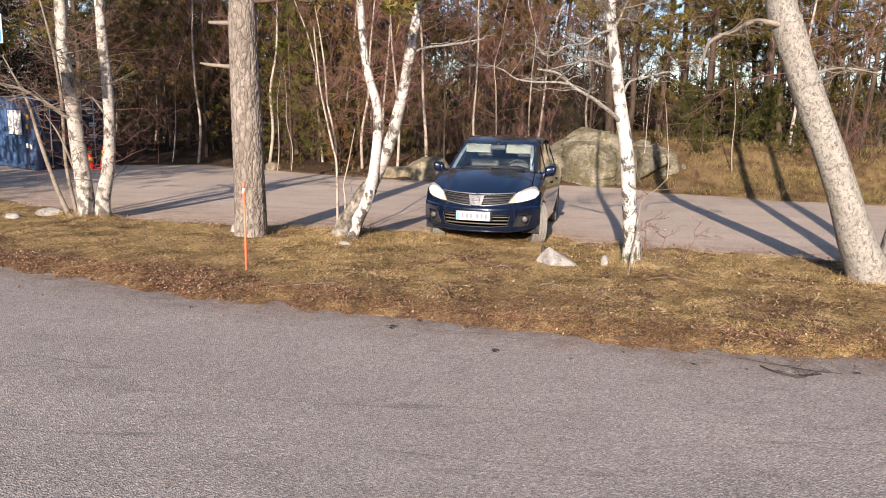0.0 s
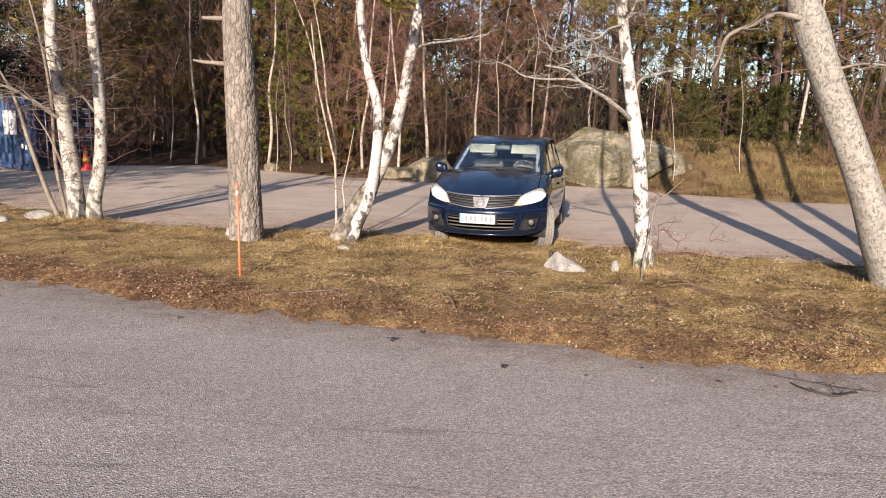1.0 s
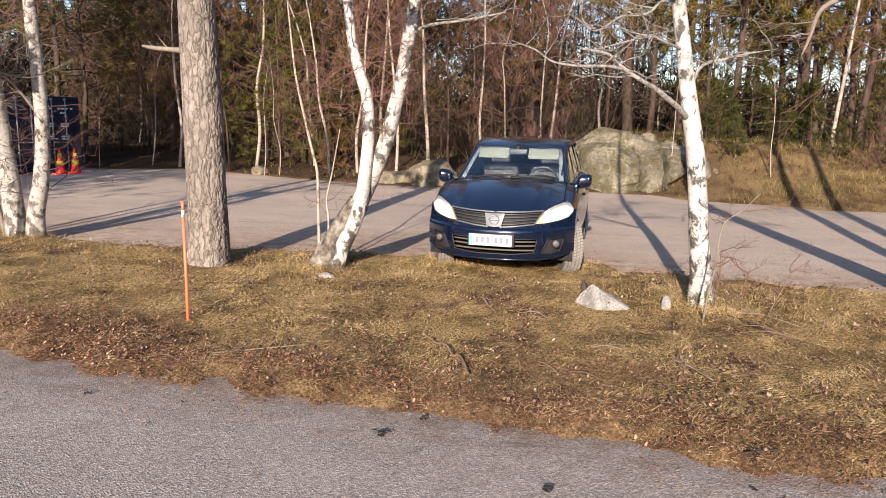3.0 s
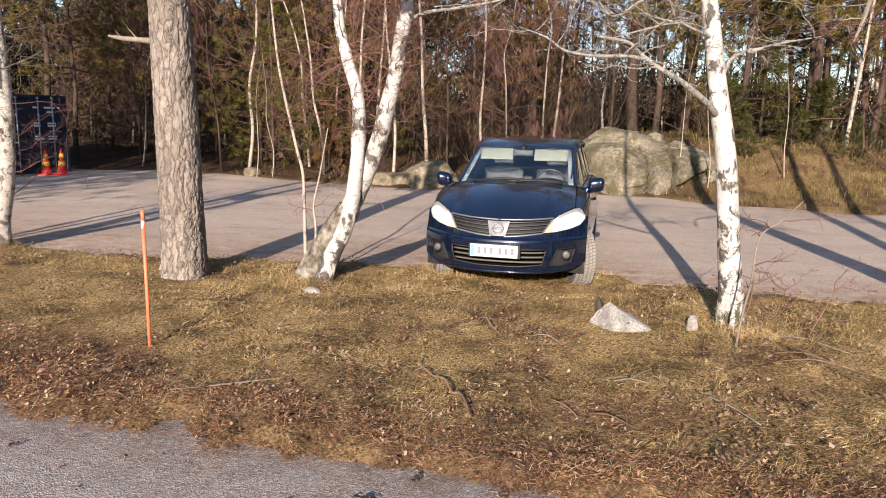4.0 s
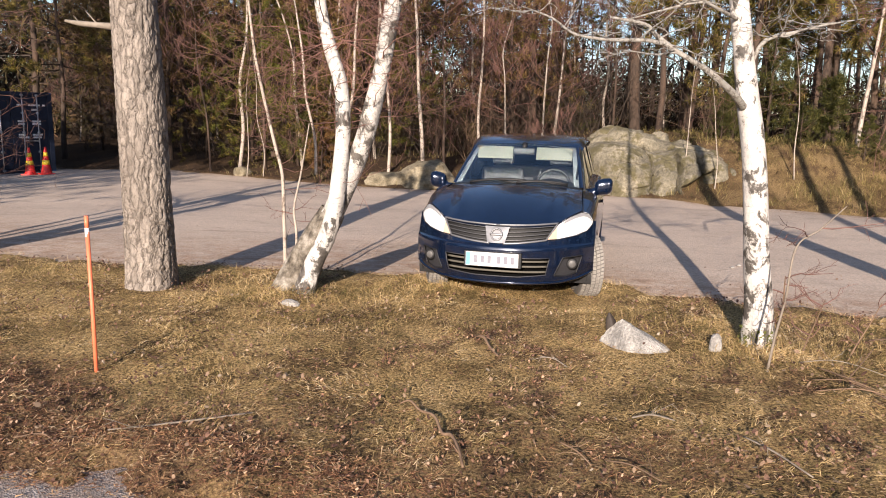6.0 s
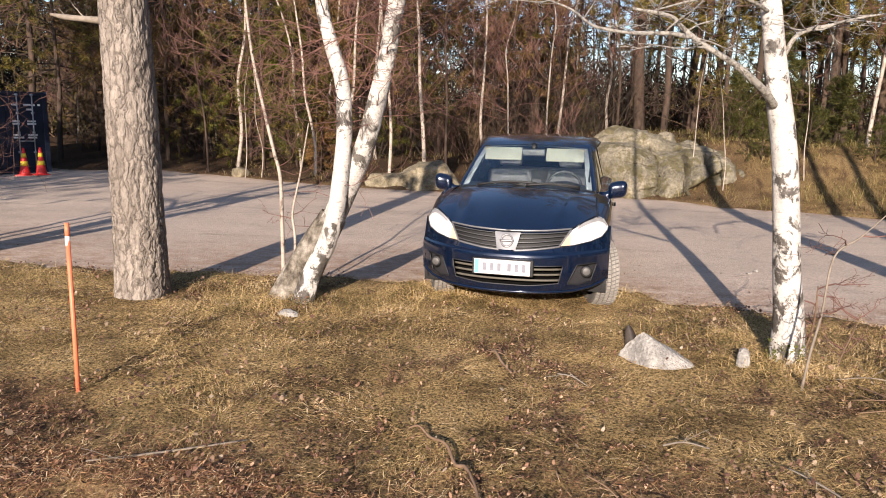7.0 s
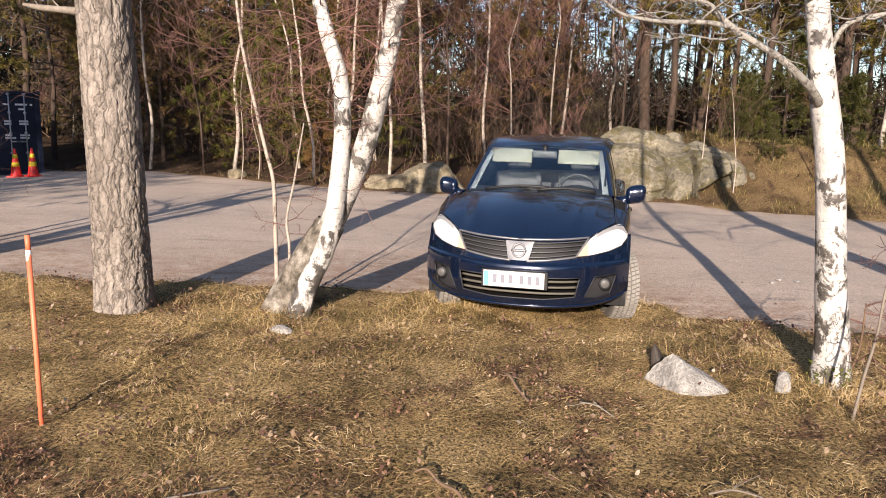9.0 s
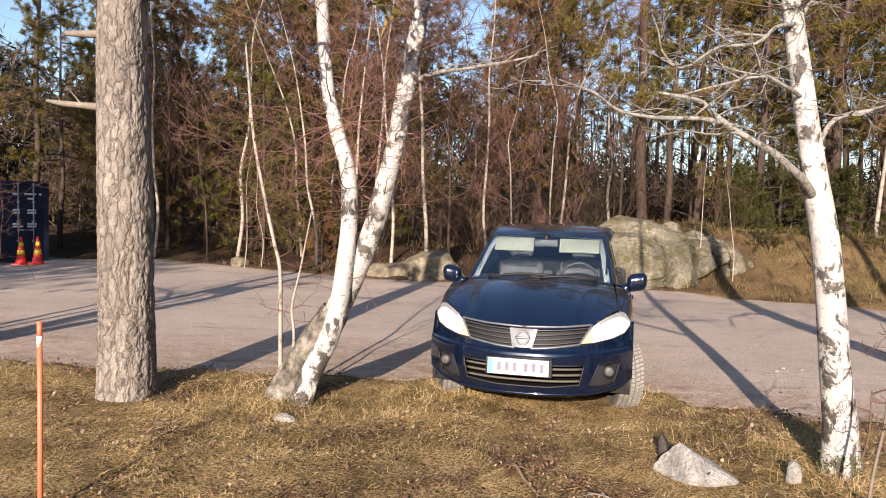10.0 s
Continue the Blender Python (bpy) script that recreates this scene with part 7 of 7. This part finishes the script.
        # headlamp
        low, high = [(s * x, z) for x, z in LAMP_LOW], [(s * x, z) for x, z in LAMP_HIGH]
        lamp = part("headlamp", nose_patch(low, high, 0.006, 10, 24, 0.0), LAMP_BOWL, t, "bright headlamp with clear lens")
        ind = [(s * x, z) for x, z in [(0.430, 0.6515), (0.48, 0.654), (0.515, 0.657)]], [(s * x, z) for x, z in [(0.436, 0.661), (0.47, 0.71), (0.51, 0.755)]]
        part("indicator", nose_patch(*ind, 0.0085, 6, 10), AMBER, lamp, "pale amber indicator")
        roof = [(s * x, z) for x, z in ((0.56, 0.778), (0.64, 0.815), (0.715, 0.832), (0.765, 0.815), (0.795, 0.785))], [(s * x, z) for x, z in ((0.565, 0.802), (0.62, 0.835), (0.70, 0.862), (0.76, 0.848), (0.80, 0.79))]
        part("upper_bowl", nose_patch(*roof, 0.0085, 6, 24), LAMP_TOP, lamp, "upper part of the reflector, its shade put into grey")
        lens = part("lens", nose_patch(low[::s], high[::s], 0.022, 10, 24, 0.014), LENS, lamp, "clear plastic lens")
        lens.visible_shadow = False
        part("lamp_edge", outline_rim(low + high[::-1], 0.004, 0.006), BLACK, lamp)


def hood_edge(x):
    return np.interp(np.abs(x), [0, 0.3, 0.515, 0.61, 0.70], [0.775, 0.783, 0.795, 0.845, 0.885])


def car_top(t):
    # bonnet
    x = np.linspace(-0.70, 0.70, 50)
    e = hood_edge(x)
    y0 = nose(x, np.minimum(e, 0.88)) - 0.01
    y1 = 1.0 + 0.14 * (x / 0.66) ** 2
    zr = 1.055 - 0.045 * (np.abs(x) / 0.68) ** 2.2
    xr = x * (0.665 / 0.70)
    rows = []
    for q in np.linspace(0, 1, 30):
        k = 1 - (1 - q) ** 1.55
        crest = 0.014 * np.exp(-((np.abs(x) - 0.40 - 0.1 * q) / 0.06) ** 2) * np.sin(np.pi * min(1, q * 1.2))
        rows.append(np.stack([x + (xr - x) * q, y0 + (y1 - y0) * q, e + (zr - e) * k + crest], -1))
    g = Geo()
    g.grid(np.array(rows))
    front = rows[0] + np.array((0, 0.012, -0.03))
    g.grid(np.array([front, rows[0]]))
    part("bonnet", g, PAINT, t, "glossy dark blue bonnet")
    # black scuttle and wipers
    c = Geo()
    s = np.linspace(-0.66, 0.66, 24)
    yy, zz = 1.0 + 0.14 * (s / 0.66) ** 2, 1.05 - 0.045 * (np.abs(s) / 0.68) ** 2.2
    c.grid(np.array([np.stack([s, yy - 0.02, zz - 0.01], -1), np.stack([s, yy + 0.02, zz + 0.002], -1), np.stack([s, yy + 0.09, zz + 0.012], -1)]))
    part("scuttle", c, BLACK, t)
    for x0, x1, z in ((-0.46, 0.12, 0.045), (0.02, 0.52, 0.05)):
        w = Geo()
        s = np.linspace(x0, x1, 12)
        f = np.linspace(0, 1, 12)
        w.tube(np.stack([s, 1.03 + 0.14 * (s / 0.66) ** 2 + 0.01 * f, 1.062 - 0.045 * (np.abs(s) / 0.68) ** 2.2 + 0.028 * np.sin(f * np.pi * 0.75) + 0.006], -1), np.full(12, 0.013), 5)
        w.tube([(x1, 1.06 + 0.1 * (x1 / 0.66) ** 2, 1.05), ((x0 + x1) / 2, 1.05, 1.085)], [0.012, 0.008], 5)
        part("wiper", w, BLACK, t)
    # windscreen
    def screen(u, v, back=0.0):
        """u from -1 to 1 across, v from 0 at the scuttle to 1 at the roof."""
        x = u * (0.645 + (0.552 - 0.645) * v)
        y = (1.03 + 0.17 * u * u) + (1.80 + 0.10 * u * u - 1.03 - 0.17 * u * u) * v + back
        z = (1.055 - 0.035 * u * u) + (1.432 - 0.03 * u * u - 1.055 + 0.035 * u * u) * (v + 0.10 * v * (1 - v)) - back * 0.5
        return np.stack([x, y, z], -1)

    u, v = np.meshgrid(np.linspace(-1, 1, 30), np.linspace(0, 1, 16))
    g = Geo()
    g.grid(screen(u, v))
    g.grid(screen(u, v, 0.006)[::-1])
    part("windscreen", g, WINDOW, t, "clear curved windscreen").visible_shadow = False
    for s in (-1, 1):
        a = Geo()
        uu, vv = np.meshgrid(s * np.linspace(0.90, 1.02, 4), np.linspace(0.02, 1, 16))
        a.grid(screen(uu, vv, 0.03))
        part("pillar_trim", a, PALE_TRIM, t, "pale inner pillar trim")
        a = Geo()
        edge = screen(np.full(16, s * 1.0), np.linspace(0, 1, 16))
        outer = edge + np.array((s * 0.035, 0.055, -0.005))
        outer2 = edge + np.array((s * 0.05, 0.13, -0.02))
        a.grid(np.array([edge + np.array((-s * 0.012, 0, 0.003)), edge + np.array((s * 0.012, 0.01, 0.012)), outer, outer2]))
        part("windscreen_pillar", a, PAINT, t)
    # roof
    ys_ = np.array([1.80, 1.95, 2.2, 2.6, 3.0, 3.4, 3.75])
    zs_ = np.array([1.432, 1.478, 1.517, 1.535, 1.525, 1.495, 1.44])
    ws = np.array([0.552, 0.575, 0.59, 0.60, 0.60, 0.585, 0.55])
    q = spline(np.stack([ys_, zs_, ws], -1), 5)
    u = np.linspace(-1.08, 1.08, 25)
    g = Geo()
    bow = np.where(np.abs(u) < 1, 0.035 * u * u, 0.035 + 0.55 * (np.abs(u) - 1))
    g.grid(np.array([np.stack([u * w, np.full(25, y) + 0.10 * u * u * max(0, 1 - (y - 1.8) / 0.5), z - bow], -1) for y, z, w in q]))
    part("roof", g, PAINT, t, "dark blue roof")
    # hatch and rear glass
    g = Geo()
    g.grid(np.array([[(u_ * w, y, z) for u_ in np.linspace(-1, 1, 9)] for y, z, w in ((3.75, 1.43, 0.56), (4.0, 1.25, 0.62), (4.18, 1.02, 0.68), (4.26, 0.8, 0.72), (4.27, 0.5, 0.72), (4.2, 0.25, 0.70))]))
    part("tailgate", g, PAINT, t)


def car_sides(t):
    ys_ = [0.44, 0.6, 0.85, 1.1, 1.5, 2.5, 3.4, 3.9, 4.2, 4.29]
    edge = np.interp
    top_x = [0.72, 0.70, 0.69, 0.675, 0.70, 0.70, 0.68, 0.62, 0.58, 0.55]
    top_z = [0.83, 0.885, 0.965, 1.015, 0.99, 1.0, 1.03, 1.03, 1.02, 0.95]
    wide = [0.80, 0.825, 0.843, 0.8475, 0.8475, 0.8475, 0.8475, 0.82, 0.74, 0.66]

    def section(y):
        x0, z0, w = (float(edge(y, ys_, a)) for a in (top_x, top_z, wide))
        return spline([(x0, z0), (w - 0.045, z0 - 0.045), (w - 0.012, z0 - 0.17), (w, 0.60), (w - 0.006, 0.42), (w - 0.03, 0.24)], 9)

    wheels = ((0.87, 0.31), (3.47, 0.31))
    for s in (-1, 1):
        for name, a, b in (("wing", 0.44, 1.22), ("front_door", 1.228, 2.28), ("rear_door", 2.288, 3.12), ("rear_wing", 3.128, 4.28)):
            st = np.linspace(a, b, max(8, int((b - a) / 0.022)))
            p = np.array([[(s * x, y, z) for x, z in section(y)] for y in st])
            r, c = p.shape[:2]
            g = Geo()
            mid = (p[:-1, :-1] + p[1:, 1:]) / 2
            out = np.zeros(mid.shape[:2], bool)
            for wy, wz in wheels:
                out |= (mid[..., 1] - wy) ** 2 + (mid[..., 2] - wz) ** 2 < 0.345 ** 2
            out |= mid[..., 1] < nose(np.minimum(np.abs(mid[..., 0]), 0.832), mid[..., 2]) + 0.004
            i = (np.arange(r - 1)[:, None] * c + np.arange(c - 1)[None])[~out]
            g.add(p.reshape(-1, 3), [tuple(k) for k in np.stack([i, i + 1, i + c + 1, i + c], -1)])
            panel = part(name, g, PAINT, t)
            if "door" in name:
                h = Geo()
                h.box((s * 0.85 - 0.012, b - 0.24, 0.80), (s * 0.85 + 0.012, b - 0.06, 0.83), 0.008)
                part("handle", h, PAINT, panel)
        for wy, wz in wheels:
            a = np.linspace(-0.25, np.pi + 0.25, 30)
            g = Geo()
            x = np.interp(wy + 0.345 * np.cos(a), ys_, wide)
            g.tube(np.stack([s * (x - 0.012), wy + 0.345 * np.cos(a), wz + 0.345 * np.sin(a)], -1), np.full(30, 0.014), 6)
            part("arch_lip", g, PAINT, t)
            g = Geo()
            g.grid(np.array([[(s * xx, wy + 0.36 * np.cos(q), wz + 0.36 * np.sin(q)) for q in np.linspace(-0.3, np.pi + 0.3, 20)] for xx in (0.45, 0.82)]))
            part("wheel_housing", g, BLACK, t)
        # side glass, in two panes with a black post
        for a, b in ((1.35, 2.25), (2.33, 3.3)):
            p = []
            for y in np.linspace(a, b, 8):
                zt = float(np.interp(y, [1.25, 1.8, 2.2, 2.8, 3.3, 3.5], [1.06, 1.40, 1.455, 1.455, 1.40, 1.33])) - 0.02
                p.append([(s * (0.698 - 0.115 * q), y, 0.995 + (max(zt, 1.02) - 0.995) * q) for q in np.linspace(0, 1, 6)])
            g = Geo()
            g.grid(np.array(p))
            pane = part("side_window", g, SIDE_GLASS, t)
            pane.visible_shadow = False
        g = Geo()
        g.grid(np.array([[(s * (0.701 - 0.115 * q), y, 0.99 + 0.47 * q) for q in np.linspace(0, 1, 6)] for y in (2.24, 2.34)]))
        part("door_post", g, BLACK, t)
        g = Geo()
        g.grid(np.array([[(s * (0.70 - 0.115 * q), y, 0.995 + (z - 0.995) * q) for q in np.linspace(0, 1, 6)] for y, z in ((3.28, 1.42), (3.55, 1.42), (3.85, 1.36), (4.15, 1.03))]))
        part("rear_pillar", g, PAINT, t)
        # mirror
        m = Geo()
        bm = bmesh.new()
        bmesh.ops.create_uvsphere(bm, u_segments=24, v_segments=16, radius=1.0)
        for v in bm.verts:
            p = v.co
            sx = math.copysign(abs(p.x) ** 0.6, p.x)
            sz = math.copysign(abs(p.z) ** 0.65, p.z)
            v.co = Vector((s * (0.868 + 0.09 * sx), 1.43 + 0.07 * p.y - 0.03 * abs(sx), 1.03 + 0.085 * sz + 0.016 * sx))
        m.bm(bm)
        mir = part("mirror", m, PAINT, t, "dark blue door mirror")
        m = Geo()
        m.tube([(s * 0.70, 1.42, 0.96), (s * 0.77, 1.41, 0.97), (s * 0.83, 1.42, 1.01)], [0.045, 0.04, 0.045], 10)
        part("mirror_foot", m, PAINT, mir)
    under = Geo()
    under.box((-0.48, 0.4, 0.235), (0.48, 4.1, 0.31), 0.02)
    under.box((-0.78, 1.25, 0.2), (0.78, 3.05, 0.32), 0.02)
    part("underbody", under, BLACK, t)
    bulk = Geo()
    bulk.box((-0.60, 0.42, 0.28), (0.60, 1.05, 0.72), 0.05)
    part("engine_bay", bulk, BLACK, t)


def car_wheel(t, x, y, steer, name="wheel"):
    s = 1 if x > 0 else -1
    m = pose(x, y, 0.312, 0, 0, steer)
    a = np.linspace(0, 2 * np.pi, 72, endpoint=False)
    prof = [(-0.085, 0.205), (-0.1, 0.235), (-0.1, 0.275), (-0.09, 0.298), (-0.07, 0.303), (0.07, 0.303), (0.09, 0.298), (0.1, 0.275), (0.1, 0.235), (0.085, 0.205)]
    g = Geo()
    g.grid(np.array([[(w, r * math.cos(q), r * math.sin(q)) for q in a] for w, r in prof]), True)
    tyre = part(name, g.turn(m), RUBBER, t, "dusty winter tyre on a steel wheel")
    tr = Geo()
    for k in range(54):
        for j, w in enumerate((-0.078, -0.040, 0.0, 0.040, 0.078)):
            q = 2 * np.pi * (k + 0.5 * (j % 2) + 0.12 * j) / 54
            half, hw = np.pi / 54 * 0.80, 0.0165
            skew = 0.25 * (1 if j < 2 else -1 if j > 2 else 0) / 54 * np.pi
            ring = []
            for r, f in ((0.299 if abs(w) < 0.07 else 0.294, 1.0), (0.312 if abs(w) < 0.07 else 0.3055, 0.92)):
                ring.append([(w + hw * f * a_, r * math.cos(q + half * f * b_ + skew * a_), r * math.sin(q + half * f * b_ + skew * a_)) for a_, b_ in ((-1, -1), (1, -1), (1, 1), (-1, 1))])
            tr.add(np.array(ring).reshape(-1, 3), [(4, 5, 6, 7), (0, 1, 5, 4), (1, 2, 6, 5), (2, 3, 7, 6), (3, 0, 4, 7)])
    tagged(part("tread", tr.turn(m), TREAD, tyre, "pale dusty tread blocks", False), kind="stuff")
    rim = Geo()
    rim.grid(np.array([[(s * w, r * math.cos(q), r * math.sin(q)) for q in a] for w, r in ((0.09, 0.208), (0.075, 0.19), (0.03, 0.185), (0.04, 0.12), (0.07, 0.06), (0.07, 0.0))]), True)
    part("rim", rim.turn(m), TRIM, tyre, "silver wheel rim")


def car_inside(t):
    d = Geo()
    s = np.linspace(-0.62, 0.62, 20)
    rows = [np.stack([s, np.full(20, y) + 0.1 * (s / 0.62) ** 2, np.full(20, z) + h * np.exp(-((s - 0.33) / 0.16) ** 2)], -1) for y, z, h in ((1.1, 1.03, 0), (1.3, 1.04, 0.01), (1.5, 1.035, 0.05), (1.58, 0.99, 0.05), (1.6, 0.8, 0), (1.62, 0.5, 0))]
    d.grid(np.array(rows))
    part("dashboard", d, BLACK, t)
    f = Geo()
    f.box((-0.66, 1.2, 0.3), (0.66, 3.9, 0.34))
    part("cabin_floor", f, BLACK, t, "", False)
    h = Geo()
    h.grid(np.array([[(x, y, z - 0.03 * (x / 0.55) ** 2) for x in np.linspace(-0.55, 0.55, 8)] for y, z in ((1.86, 1.41), (2.2, 1.475), (3.0, 1.485), (3.6, 1.42))]))
    part("headliner", h, PALE_TRIM, t)
    w = Geo()
    a = np.linspace(0, 2 * np.pi, 40)
    c, e1, e2 = np.array((0.33, 1.70, 1.0)), np.array((1.0, 0, 0)), np.array((0, 0.38, 0.92))
    w.tube(c + 0.175 * (np.cos(a)[:, None] * e1 + np.sin(a)[:, None] * e2), np.full(40, 0.015), 8)
    w.tube([c - 0.17 * e1, c - 0.05 * e1, c + 0.05 * e1, c + 0.17 * e1], [0.016, 0.04, 0.04, 0.016], 8)
    w.tube([c, c - 0.17 * e2], [0.04, 0.016], 8)
    part("steering_wheel", w, BLACK, t)
    for x0, x1, k in ((-0.515, -0.125, 0), (0.125, 0.515, 1)):
        v = Geo()
        v.box((x0, -0.008, -0.075), (x1, 0.008, 0.075), 0.007)
        part("sun_visor", v.turn(pose(0, 1.79, 1.325, -30, 0, 0)), CREAM, t, "cream sun visor folded down")
    r = Geo()
    r.box((-0.12, 1.70, 1.31), (0.12, 1.735, 1.385), 0.015)
    r.tube([(0, 1.72, 1.39), (0, 1.77, 1.425)], [0.02, 0.03], 8)
    part("rear_view_mirror", r, BLACK, t)
    for x in (-0.34, 0.34):
        g = Geo()
        g.box((x - 0.25, 2.38, 0.55), (x + 0.25, 2.55, 1.13), 0.06)
        g.box((x - 0.25, 1.95, 0.45), (x + 0.25, 2.45, 0.62), 0.06)
        seat = part("front_seat", g, GREY_CLOTH, t, "grey cloth front seat")
        g = Geo()
        g.box((x - 0.13, 2.44, 1.16), (x + 0.13, 2.54, 1.33), 0.04)
        part("headrest", g, GREY_CLOTH, seat)
    g = Geo()
    g.box((-0.62, 3.25, 0.5), (0.62, 3.45, 1.1), 0.06)
    part("rear_seat", g, GREY_CLOTH, t)


def car():
    t = thing("car", (-0.54, 9.66, 0.0), "glossy dark blue hatchback parked nose to the verge", "car", turn=-7.9)
    car_front(t)
    car_top(t)
    car_sides(t)
    car_inside(t)
    car_wheel(t, 0.745, 0.87, 19)
    car_wheel(t, -0.735, 0.87, 19)
    car_wheel(t, 0.735, 3.47, 0)
    car_wheel(t, -0.735, 3.47, 0)


car()
